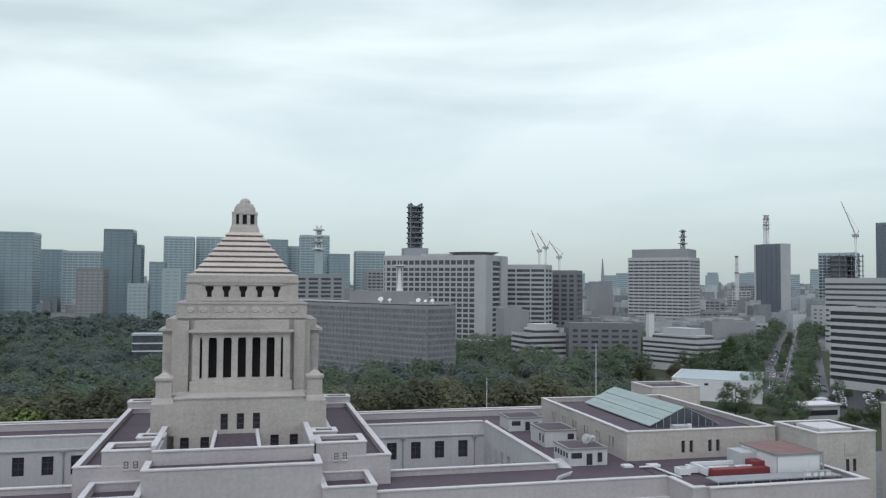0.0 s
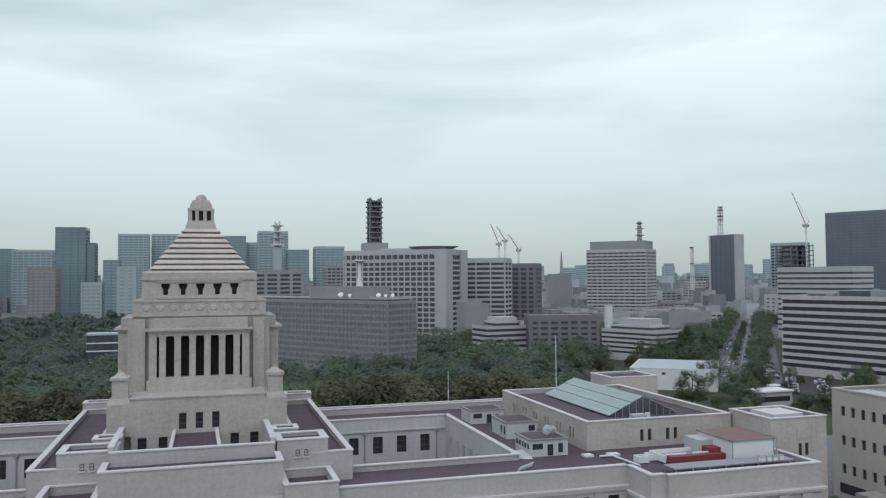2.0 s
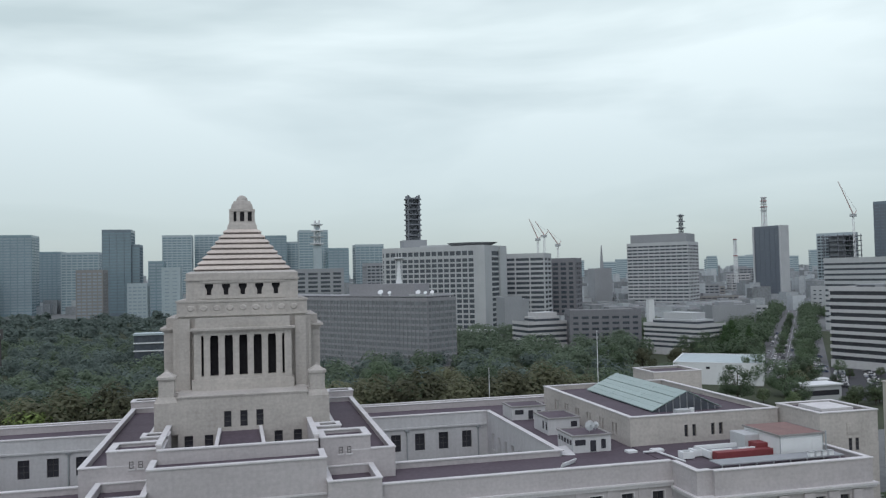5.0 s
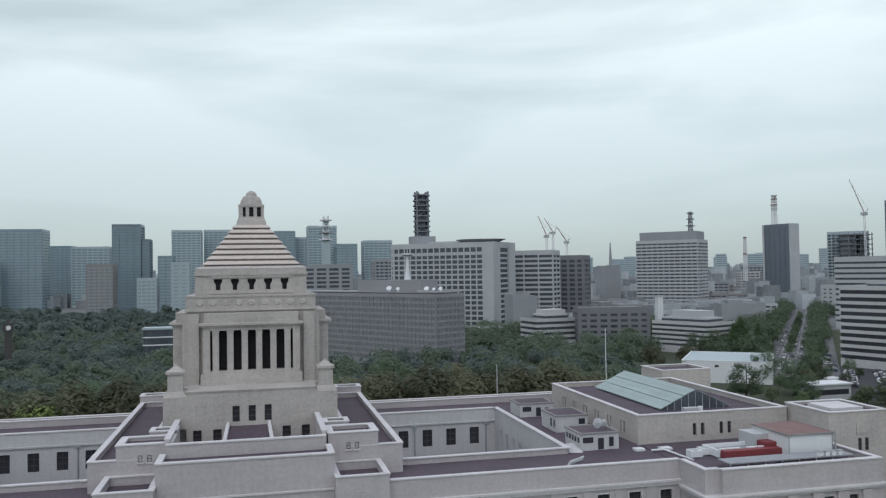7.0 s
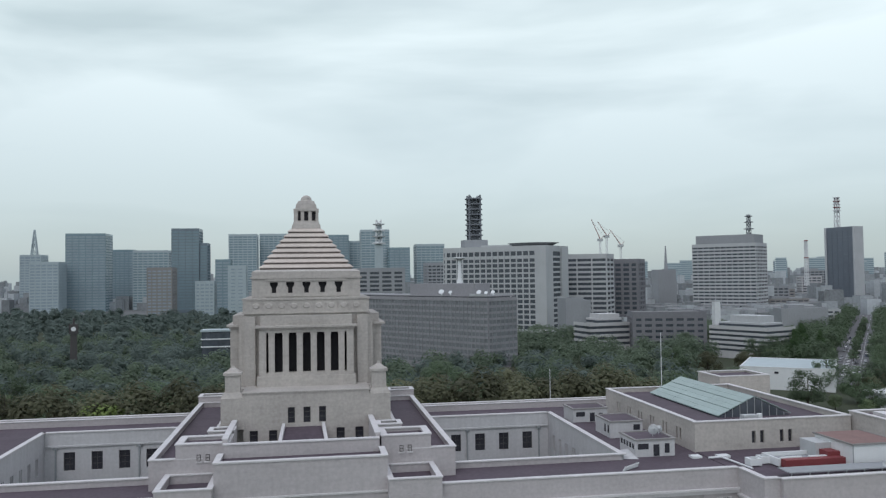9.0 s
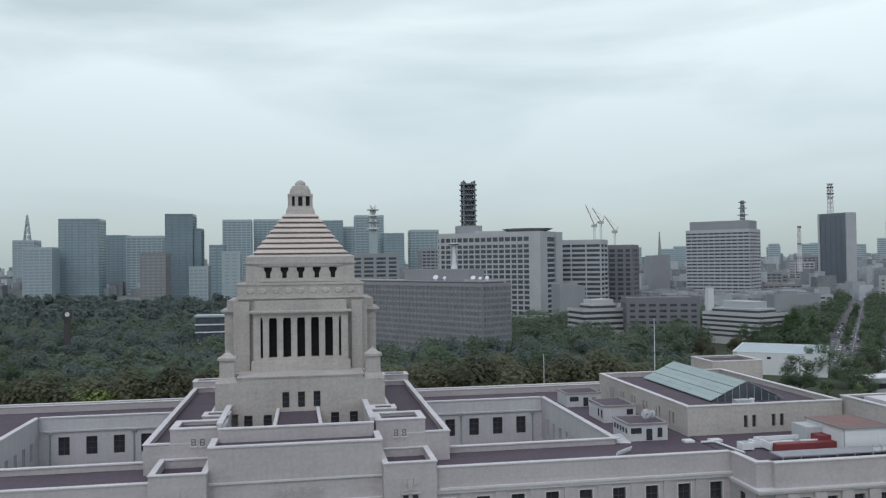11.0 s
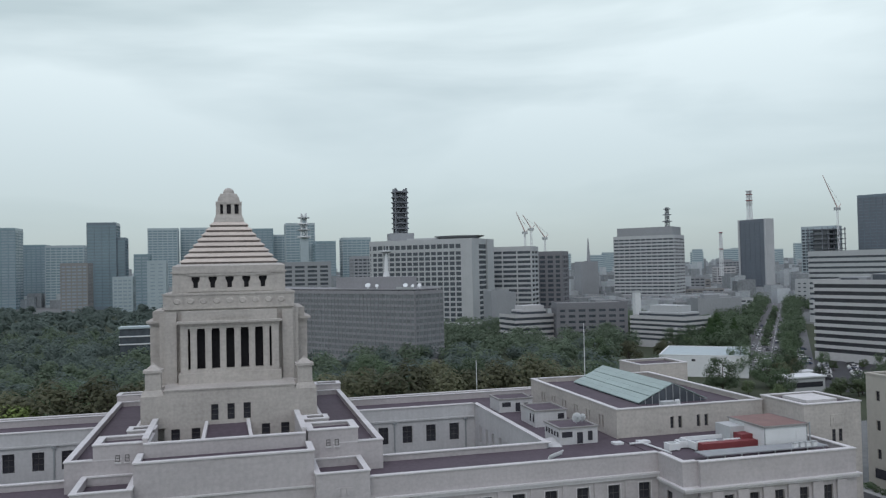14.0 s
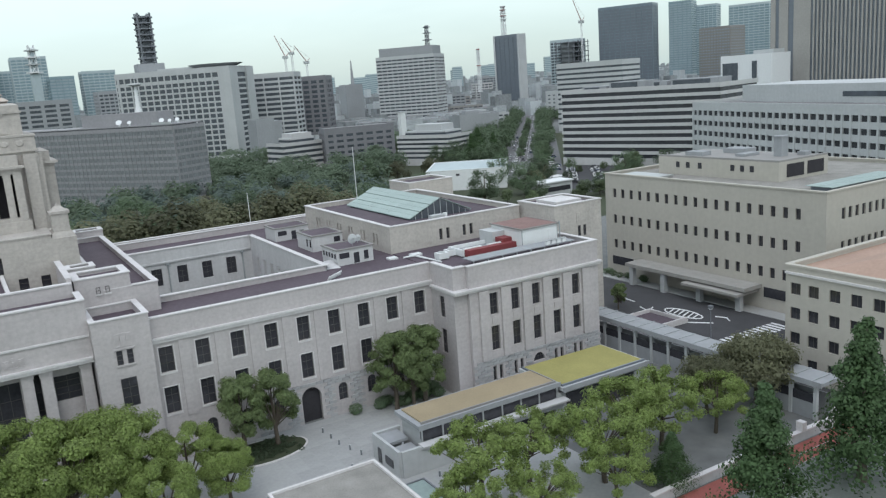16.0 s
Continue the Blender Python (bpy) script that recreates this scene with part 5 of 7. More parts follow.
for x, y, w, d, h, floor, frac, wall, lab in (
        (352, 566, 34, 22, 19, 3.5, 0.0, CONCRETE_GREY, "plain grey office block behind the banded offices"),
        (478, 800, 46, 20, 18, 3.5, 0.35, BROWN_TOWER, "long brown low office block"),
        (452, 720, 26, 18, 15, 3.5, 0.4, PANEL, "low white office block beside the avenue"),
        (505, 850, 30, 24, 30, 3.6, 0.45, CONCRETE_GREY, "stepped grey office block behind the avenue trees"),
        (515, 905, 24, 20, 38, 3.6, 0.45, CONCRETE, "pale stepped office block"),
        (545, 880, 18, 18, 26, 3.6, 0.4, BROWN_TOWER, "brown office block behind the avenue trees"),
        (415, 650, 40, 20, 14, 3.5, 0.4, CONCRETE, "pale low office block"),
        (560, 1010, 30, 24, 33, 3.6, 0.5, PANEL, "white office block in the low city"),
        (590, 1080, 36, 24, 40, 3.6, 0.5, CONCRETE_GREY, "grey office block in the low city"),
        (345, 980, 40, 24, 44, 3.6, 0.5, CONCRETE, "pale office block in the low city"),
        (392, 1010, 30, 24, 52, 3.6, 0.5, PALE_TOWER, "pale blue office block in the low city"),
        (430, 960, 22, 20, 36, 3.6, 0.5, CONCRETE_GREY, "grey office block in the low city"),
        (660, 1010, 26, 24, 40, 3.6, 0.5, PANEL, "white office block in the low city"),
        (700, 1060, 34, 24, 48, 3.6, 0.5, CONCRETE_GREY, "grey office block in the low city"),
        (690, 960, 22, 20, 30, 3.6, 0.5, CONCRETE, "pale office block in the low city")):
    mid = city("office_block", lab, (x, y), (x + w * 0.96, y - w * 0.28), d, h, floor, max(frac, 0.1), 0 if frac == 0 else 6, 1.2, wall, cap=1.2 if frac else h * 0.7)
    part("plant_room", boxes((w * 0.2, w * 0.55, d * 0.3, d * 0.8, h + 0.002, h + 3.5)), CONCRETE_GREY, mid)
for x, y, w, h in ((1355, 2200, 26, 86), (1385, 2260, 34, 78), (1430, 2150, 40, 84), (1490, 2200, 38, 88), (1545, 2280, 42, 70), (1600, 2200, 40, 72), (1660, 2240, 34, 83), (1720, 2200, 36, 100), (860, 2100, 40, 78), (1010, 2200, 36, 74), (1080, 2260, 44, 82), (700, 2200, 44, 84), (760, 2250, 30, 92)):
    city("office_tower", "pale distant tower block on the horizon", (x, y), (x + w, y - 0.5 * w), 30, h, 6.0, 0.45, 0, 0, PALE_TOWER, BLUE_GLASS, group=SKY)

part("corner_fin", boxes((-2.5, 0, -1, 6, 0, 101)), CONCRETE, bpy.data.objects["dark_tower"])
part("corner_fin", boxes((38.2, 41, -1, 14, 0, 101)), CONCRETE, bpy.data.objects["dark_tower"])
part("upper_storey", boxes((8, 118, 16, 40, 33, 39)), CONCRETE, bpy.data.objects["grid_offices"])
part("upper_window_band", boxes((60, 90, 15.9, 15.99, 35, 36.6)), CITY_GLASS, bpy.data.objects["grid_offices"])
for a, b, d in ((10, 24, 1.5), (26, 46, 3.2), (50, 58, 2.4), (60, 84, 2.8)):
    part("plant_room", boxes((a, b, 6, 20, 37.91, 38.4 + d)), CONCRETE_GREY, bpy.data.objects["striped_offices"])
    part("plant_louvre", boxes((a + 1, b - 4, 5.9, 5.99, 38.6, 38.0 + d)), CITY_GLASS, bpy.data.objects["striped_offices"])
low_white = bpy.data.objects["office_block.005"]
part("upper_tier", boxes((4, 34, 4, 20, 17.0, 20.2)), CONCRETE, low_white)
part("upper_window_band", boxes((3.9, 34.1, 3.9, 20.1, 18.0, 19.2)), CITY_GLASS, low_white)
part("roof_slab", boxes((10, 30, 6, 18, 20.2, 24.0)), CONCRETE, low_white)
hall = thing("memorial_hall", "white flat-roofed hall with two small dark windows", "building")
hall.matrix_basis = Matrix.Translation((205.5, 294, 0)) @ Matrix.Rotation(radians(54), 4, "Z")
part("wall", boxes((0, 38, 0, 36, 0, 9.0)), WHITE, hall)
part("roof", boxes((0.5, 37.5, 0.5, 35.5, 9.0, 9.06)), PALE_TOWER, hall)
part("roof_parapet", boxes((-0.1, 38.1, -0.1, 0.5, 9.0, 9.35), (-0.1, 0.5, 0.5, 36.1, 9.0, 9.35), (37.5, 38.1, 0.5, 36.1, 9.0, 9.35), (0.5, 37.5, 35.5, 36.1, 9.0, 9.35)), WHITE, hall)
for y in (12.5, 21.0):
    part("window", boxes((-0.06, 0.2, y, y + 1.6, 6.6, 7.5)), GLASS, hall)


# ---- trees ----
def leaf_cloud(rng, centres, radii, n, size, mid=None, lean=0.8, loose=0.0, up=0.3):
    """Small leaf clumps scattered through rounded clusters, as one from_pydata mesh source."""
    k = len(centres)
    pick = np.arange(n) % k
    c, r = np.array(centres)[pick], np.array(radii)[pick][:, None]
    d = rng.normal(size=(n, 3))
    d /= np.linalg.norm(d, axis=1, keepdims=True)
    p = c + d * r * (0.78 - 0.3 * loose + (0.26 + 0.5 * loose) * rng.random((n, 1))) * np.array((1, 1, 0.75))
    nrm = d + rng.normal(size=(n, 3)) * (0.22 + 0.2 * loose) + np.array((0, 0, up))
    if mid is not None:
        away = p - mid
        nrm += lean * away / (np.linalg.norm(away, axis=1, keepdims=True) + 1e-6)
    nrm /= np.linalg.norm(nrm, axis=1, keepdims=True)
    u = np.cross(nrm, rng.normal(size=(n, 3)))
    u /= np.linalg.norm(u, axis=1, keepdims=True) + 1e-9
    v = np.cross(nrm, u)
    s = size * (0.6 + 0.8 * rng.random((n, 1)))
    q = np.stack((p - u * s - v * s * 0.35, p + u * s * 0.1 - v * s * 0.8, p + u * s + v * s * 0.2, p - u * s * 0.15 + v * s * 0.75), axis=1)
    return q.reshape(-1, 3), np.arange(4 * n).reshape(n, 4)


def cloud_mesh(name, verts, faces, material):
    me = bpy.data.meshes.new(name)
    me.from_pydata(np.asarray(verts).tolist(), [], np.asarray(faces).tolist())
    me.materials.append(material)
    return me


def tree(seed, height, radius, leaves, size, material, clusters=22, bare=0.32, label="", conical=False, puff=0.25, loose=0.0):
    """A tree at the origin: tapered trunk with limbs, and a crown of leaf clumps with gaps."""
    rng = np.random.default_rng(seed)
    t = thing("tree", label, "tree")
    centres, radii = [], []
    for i in range(clusters):
        f = rng.random()
        a = rng.random() * 2 * math.pi
        if conical:
            zc = height * (0.12 + 0.86 * f)
            rr = radius * (1.02 - f) * (0.35 + 0.65 * rng.random())
            cr = radius * 0.33 * (1.15 - 0.8 * f)
        else:
            el = rng.random()
            zc = height * (bare + 0.12 + (0.80 - bare) * el)
            rr = radius * math.sqrt(max(0.04, 1 - (1.35 * el - 0.45) ** 2)) * (0.35 + 0.6 * math.sqrt(f))
            cr = radius * (puff + 0.6 * puff * rng.random())
        centres.append(np.array((rr * math.cos(a), rr * math.sin(a), zc)))
        radii.append(cr)
    bm = bmesh.new()
    r0 = 0.028 * height + 0.05
    p = Vector((0, 0, -0.1))
    q = Vector((rng.normal() * 0.2, rng.normal() * 0.2, height * (bare + 0.1)))
    rod(bm, p, q, r0, r0 * 0.7, 8)
    top = Vector((q.x * 1.4, q.y * 1.4, height * (0.95 if conical else 0.75)))
    rod(bm, q, top, r0 * 0.68, r0 * 0.2, 6)
    for c in centres[: min(len(centres), 16)]:
        base = p.lerp(q, 0.75 + 0.25 * rng.random()) if not conical else Vector((0, 0, max(0.5, c[2] - 0.6)))
        rod(bm, base, Vector(c), r0 * 0.33, r0 * 0.07, 5)
    part("trunk", bm, BARK, t)
    v, f = leaf_cloud(rng, centres, radii, leaves, size, np.array((0, 0, height * 0.45)), 0.8 - 0.3 * loose, loose, 0.3 + 0.6 * (loose == 0))
    crown = new("crown", cloud_mesh("crown", v, f, material))
    crown.parent = t
    return t


near = "trees of the rear court"


def place(proto, x, y, turn, scale, group):
    c = copy_thing(proto, pose(x, y, 0, 0, 0, turn) @ Matrix.Scale(scale, 4))
    tagged(c, group=group)
    return c


camphor = tree(1, 15.0, 6.2, 40000, 0.13, LEAF, 54, 0.25, "broad camphor tree with bright yellow-green foliage", puff=0.165, loose=0.55)
camphor.matrix_basis = pose(-1.6, 97, 0) @ Matrix.Scale(1.02, 4)
tagged(camphor, group=near)
for x, y, turn, sc in ((3.5, 96, 70, 1.0), (9.3, 97, 140, 0.95), (16.8, 95, 210, 0.72), (12.5, 88, 30, 0.66), (20.5, 91, 300, 0.6), (-7.5, 92, 250, 1.05), (-31, 95, 20, 1.4)):
    place(camphor, x, y, turn, sc, near)
court = tree(2, 12.2, 3.4, 15000, 0.13, LEAF_COURT, 40, 0.2, "compact dark green tree against the facade", puff=0.19, loose=1.0)
court.matrix_basis = pose(26.3, 104, 0)
tagged(court, group=near)
for x, y, turn, sc in ((31.0, 104, 80, 0.98), (50.0, 104, 200, 1.08), (55.0, 104, 310, 1.07), (52.6, 103.2, 20, 0.85)):
    place(court, x, y, turn, sc, near)
oak = tree(3, 12.0, 6.0, 13000, 0.135, LEAF, 46, 0.3, "spreading broad-leaved tree with open branches", puff=0.125, loose=0.7)
oak.matrix_basis = pose(44.5, 72, 0) @ Matrix.Scale(0.95, 4)
tagged(oak, group=near)
for x, y, turn, sc in ((52.0, 73, 120, 0.9), (59.5, 68, 60, 0.98), (66, 71, 200, 1.0), (71, 70, 320, 1.0), (40, 68, 10, 0.7)):
    place(oak, x, y, turn, sc, near)
olive = tree(4, 10.5, 5.4, 13000, 0.17, LEAF_OLIVE, 54, 0.28, "rounded tree with olive and bronze foliage", puff=0.2, loose=1.0)
olive.matrix_basis = pose(92, 72, 0)
tagged(olive, group=near)
place(olive, 84, 74, 90, 0.8, near)
fir = tree(5, 12.5, 4.0, 19000, 0.125, LEAF_FIR, 95, 0.1, "dark green conical conifer", True, loose=1.0)
fir.matrix_basis = pose(104, 56, 0) @ Matrix.Scale(1.05, 4)
tagged(fir, group=near)
broad_fir = tree(6, 11.0, 4.8, 19000, 0.125, LEAF_FIR, 95, 0.08, "full dark green conifer beside the red path", True, loose=1.0)
broad_fir.matrix_basis = pose(108, 66, 0)
tagged(broad_fir, group=near)
place(fir, 82.5, 50, 80, 1.5, near)
place(fir, 66, 50.5, 200, 1.24, near)
place(broad_fir, 65, 62.5, 150, 0.62, near)
for x, y, turn, sc in ((57, 63, 33, 0.75), (48, 65, 75, 0.7), (80, 69, 190, 0.8)):
    place(oak, x, y, turn, sc, near)

park = "park trees behind the parliament"
protos = [tree(11, 15, 6.5, 5600, 0.26, LEAF_MID, 34, 0.15, "dense rounded park tree with mid-green foliage"),
          tree(12, 16, 7.0, 5600, 0.26, LEAF_DARK, 34, 0.15, "dense dark evergreen park tree"),
          tree(13, 13, 6.0, 4200, 0.29, LEAF_OLIVE, 28, 0.15, "rounded park tree with olive foliage"),
          tree(14, 14, 6.2, 4200, 0.29, LEAF_MID, 28, 0.15, "bright green park tree")]
rng = np.random.default_rng(5)
spots = []
for j in range(12):
    for i in range(30):
        x, y = -190 + 13.0 * i + rng.uniform(-4, 4) + 6 * (j % 2), 212 + 11 * j + rng.uniform(-4, 4)
        if -0.9 * y < x < 0.52 * y + 10 and not (150 < x < 212 and 280 < y < 335):
            spots.append((x, y))
rest = spots[180:]
spots = spots[:180]
for n, (x, y) in enumerate(spots):
    k = int(rng.choice(4, p=(0.42, 0.3, 0.18, 0.1)))
    sc = rng.uniform(0.68, 1.22)
    if n < 4:
        protos[n].matrix_basis = pose(x, y, 0, 0, 0, 0) @ Matrix.Scale(sc, 4)
        tagged(protos[n], group=park)
    else:
        place(protos[k], x, y, rng.uniform(0, 360), sc, park)


dome = tree(15, 17.0, 5.8, 4200, 0.33, LEAF_OLIVE, 30, 0.12, "rounded clipped park tree with olive foliage", puff=0.3)
dome.matrix_basis = pose(-118, 206, 0) @ Matrix.Scale(1.2, 4)
tagged(dome, group=park)
for i in range(19):
    place(dome, -106 + 10.6 * i + rng.uniform(-2, 2), 206 + rng.uniform(-2, 2), rng.uniform(0, 360), rng.uniform(1.08, 1.27), park)


def woods(name, label, spots, material, leaves, size, seed):
    rng = np.random.default_rng(seed)
    verts, faces = [], []
    for x, y in spots:
        h = rng.uniform(9, 19)
        r = rng.uniform(5, 8)
        cs, rs = [], []
        for i in range(6):
            a, e = rng.random() * 2 * math.pi, rng.random()
            cs.append(np.array((x + r * 0.55 * math.cos(a) * (1 - 0.6 * e), y + r * 0.55 * math.sin(a) * (1 - 0.6 * e), h * (0.38 + 0.34 * e))))
            rs.append(r * 0.56)
        v, f = leaf_cloud(rng, cs, rs, leaves, size, np.array((x, y, h * 0.3)), 2.0, 0.0, 1.1)
        verts.append(v)
        faces.append(f + 4 * leaves * len(faces))
    ob = new(name, cloud_mesh(name, np.concatenate(verts), np.concatenate(faces), material))
    return tagged(ob, label, "woods", kind="stuff")


far1, far2 = rest[::2], rest[1::2]
for j in range(20):
    for i in range(60):
        x, y = -480 + 14 * i + rng.uniform(-5, 5), 345 + 13 * j + rng.uniform(-5, 5)
        if -0.55 * y < x < 0.5 * y and not (x > 0 and y > 395) and not (x > 120 and y > 380):
            (far1 if rng.random() < 0.5 else far2).append((x, y))
woods("far_woods", "far dense palace woods of mixed evergreen trees", far1, LEAF_WOOD, 330, 0.66, 21)
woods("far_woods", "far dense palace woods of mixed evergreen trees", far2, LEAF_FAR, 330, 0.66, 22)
far3 = []
for j in range(20):
    for i in range(40):
        x, y = -640 + 20 * i + rng.uniform(-7, 7), 620 + 24 * j + rng.uniform(-8, 8)
        if -0.5 * y < x < -0.02 * y and not (-225 < x < -70 and y > 975):
            far3.append((x, y))
far4 = []
for i in range(420):
    x, y = rng.uniform(92, 300), rng.uniform(400, 575)
    if any(a - 7 < x < b + 7 and c - 7 < y < d + 7 for a, b, c, d in ((160, 200, 466, 500), (188, 240, 450, 492), (222, 268, 398, 446), (176, 202, 552, 582), (60, 130, 380, 440))) or x > 0.62 * y:
        continue
    far4.append((x, y))
woods("street_trees", "street trees between the ministries", far4, LEAF_WOOD, 260, 0.65, 24)
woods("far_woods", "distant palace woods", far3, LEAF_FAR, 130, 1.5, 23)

bright = tree(16, 17.0, 5.4, 6500, 0.27, LEAF, 30, 0.12, "bright yellow-green rounded park tree", puff=0.3)
bright.matrix_basis = pose(-50, 201, 0) @ Matrix.Scale(1.2, 4)
tagged(bright, group=park)

# clock tower and pale pavilion standing out of the palace woods
clock = thing("clock_tower", "slim dark clock tower with a pale head rising from woods", "clock tower")
clock.matrix_basis = pose(-121.4, 440, 0, 0, 0, 12)
bm = bmesh.new()
prism(bm, [(-1.9, -1.4, 0), (1.9, -1.4, 0), (0, 2.0, 0)], [(-1.5, -1.1, 21.5), (1.5, -1.1, 21.5), (0, 1.6, 21.5)])
part("shaft", bm, FRAME, clock)
bm = bmesh.new()
prism(bm, [(-2.3, -1.7, 21.5), (2.3, -1.7, 21.5), (0, 2.4, 21.5)], [(-2.3, -1.7, 26.5), (2.3, -1.7, 26.5), (0, 2.4, 26.5)])
part("clock_head", bm, FRAME, clock)
bm = bmesh.new()
rod(bm, Vector((0, -1.7, 24)), Vector((0, -1.95, 24)), 1.15, 1.15, 20)
part("clock_face", bm, WHITE, clock)
bm = boxes((-0.5, 0.5, -0.6, 0.4, 26.5, 29.4))
part("finial", bm, FRAME, clock)
pavilion = thing("pavilion", "low pale flat-roofed building half hidden in woods", "building")
pavilion.matrix_basis = pose(-50, 440, 0)
part("wall", boxes((-8, 8, 0, 9, 0, 20.8)), CITY_GLASS, pavilion)
for z in (12.6, 16.6):
    part("floor_edge", boxes((-8.4, 8.4, -0.5, 9.4, z, z + 0.6)), WHITE, pavilion)
part("roof", boxes((-8.6, 8.6, -0.6, 9.6, 20.8, 21.8)), PALE_TOWER, pavilion)

# ---- roof furniture of the parliament ----
def hut(label, x0, x1, y0, y1, z0, z1, wins, side=(), door=None):
    t = thing("roof_hut", label, "hut", "roof huts", at=(x0, y0, z0))
    w, d, h = x1 - x0, y1 - y0, z1 - z0
    part("wall", boxes((0, w, 0, d, 0, h - 0.25)), STONE_WHITE, t)
    part("roof", boxes((0.25, w - 0.25, 0.25, d - 0.25, h - 0.25, h - 0.15)), ROOF, t)
    part("roof_rim", boxes((-0.15, w + 0.15, -0.15, 0.25, h - 0.25, h), (-0.15, w + 0.15, d - 0.25, d + 0.15, h - 0.25, h), (-0.15, 0.25, 0.25, d - 0.25, h - 0.25, h), (w - 0.25, w + 0.15, 0.25, d - 0.25, h - 0.25, h)), BROWN_TOWER, t)
    for a, b, c, e in wins:
        part("hut_window", boxes((a, b, -0.05, -0.003, c, e)), GLASS, t)
    for a, b, c, e in side:
        part("hut_window", boxes((-0.05, -0.003, a, b, c, e)), GLASS, t)
    return t


hut("small white roof hut with square windows and a dark flat roof", 50.0, 56.6, 121.7, 128.2, 19.88, 22.7, ((0.4, 2.2, 1.2, 2.1), (3.0, 4.0, 0.1, 1.9), (4.9, 5.7, 0.5, 2.0)), tuple((0.5 + 1.2 * i, 1.2 + 1.2 * i, 1.2, 2.0) for i in range(5)))
hut("plain white roof hut with narrow side windows", 51.5, 57.5, 136.5, 144.0, 19.88, 22.9, ((4.3, 5.5, 1.3, 2.3),), ((0.6, 1.2, 0.8, 2.2), (2.2, 2.8, 0.8, 2.2)))
hut("low white roof hut beside the courtyard", 50.0, 57.0, 152.5, 158.5, 19.88, 22.6, ((0.6, 2.4, 1.1, 2.0), (3.4, 4.4, 0.1, 1.8), (5.2, 6.0, 1.0, 1.7)))


def dish(x, y, z, r):
    t = thing("satellite_dish", "white satellite dish on a short mast", "antenna", "roof dishes", at=(x, y, z))
    bm = bmesh.new()
    rod(bm, (0, 0, 0), (0, 0, r + 0.3), 0.06)
    part("mast", bm, STEEL, t)
    bm = bmesh.new()
    k = 14
    rings = [[bm.verts.new((q * r * math.cos(2 * math.pi * i / k), -0.25 + 0.35 * q * q - 0.3, r + 0.3 + q * r * math.sin(2 * math.pi * i / k))) for i in range(k)] for q in (0.15, 0.5, 0.8, 1.0)]
    for a, b in zip(rings, rings[1:]):
        for i in range(k):
            bm.faces.new((a[i], a[(i + 1) % k], b[(i + 1) % k], b[i]))
    bm.faces.new(rings[0])
    bmesh.ops.solidify(bm, geom=bm.faces[:], thickness=0.05)
    part("reflector", bm, WHITE, t)
    bm = bmesh.new()
    rod(bm, (0, -0.3, r + 0.3), (0, -0.9, r + 0.5), 0.03)
    part("feed_arm", bm, STEEL, t)


dish(54.0, 124.2, 22.55, 0.85)
dish(55.6, 125.5, 22.55, 0.6)

rack = thing("white_tube_rack", "slanting row of white vent tubes on the roof", "vent", at=(46.2, 114.5, 19.92))
for i in range(8):
    bm = bmesh.new()
    rod(bm, (-1.6 + 0.42 * i, -1.3 + 0.33 * i, 0.15), (-1.3 + 0.42 * i, -1.5 + 0.33 * i, 0.75), 0.12, 0.12, 8)
    part("tube", bm, WHITE, rack)
bm = bmesh.new()
rod(bm, (-1.8, -1.5, 0.08), (1.7, 1.25, 0.08), 0.07)
part("base_rail", bm, STEEL, rack)

ramp = thing("pale_tarpaulin_ramp", "pale sheeted ramp against the roof hut", "ramp", at=(49.0, 121.4, 19.9))
bm = bmesh.new()
prism(bm, [(-2.6, 0, 0), (1.0, -0.9, 0), (1.0, 3.0, 0), (-1.2, 3.0, 0)], [(-1.8, 0.6, 0.4), (0.6, -0.2, 0.25), (0.8, 2.8, 0.9), (-0.9, 2.8, 0.7)])
part("sheet", bm, STONE_WHITE, ramp)
for x, y, w in ((59.0, 119.5, 1.6), (63.2, 118.8, 1.9)):
    t = thing("roof_hatch", "low pale roof hatch on the dark roof", "hatch", "roof hatches", at=(x, y, 19.9 if x < 60 else 19.952))
    bm = boxes((-w / 2, w / 2, -0.7, 0.7, 0, 0.35))
    bmesh.ops.bevel(bm, geom=bm.edges[:], offset=0.06, segments=1)
    part("lid", bm, WHITE, t)
pipe = thing("roof_pipe", "white roof pipe running to the parapet", "pipe", at=(60.8, 117, 19.95))
bm = bmesh.new()
rod(bm, (-0.6, 0.6, 0.3), (1.6, 0.6, 0.3), 0.16, 0.16, 8)
rod(bm, (1.6, 0.6, 0.3), (2.6, -6.5, 0.15), 0.16, 0.16, 8)
part("tube", bm, WHITE, pipe)

RZ = 19.952
for x, y in ((64.8, 112.6), (67.2, 113.6)):
    t = thing("air_conditioner", "white rooftop air conditioning unit", "air conditioner", "air conditioners", at=(x, y, RZ))
    bm = boxes((-0.95, 0.95, -0.8, 0.8, 0.15, 1.15))
    bmesh.ops.bevel(bm, geom=bm.edges[:], offset=0.05, segments=1)
    part("casing", bm, WHITE, t)
    bm = bmesh.new()
    cyl(bm, 0, 0, 1.15, 1.25, 0.6, 0.6, 14)
    part("fan_ring", bm, STEEL, t)
    part("foot", boxes((-0.9, -0.7, -0.7, 0.7, 0, 0.15), (0.7, 0.9, -0.7, 0.7, 0, 0.15)), STEEL, t)

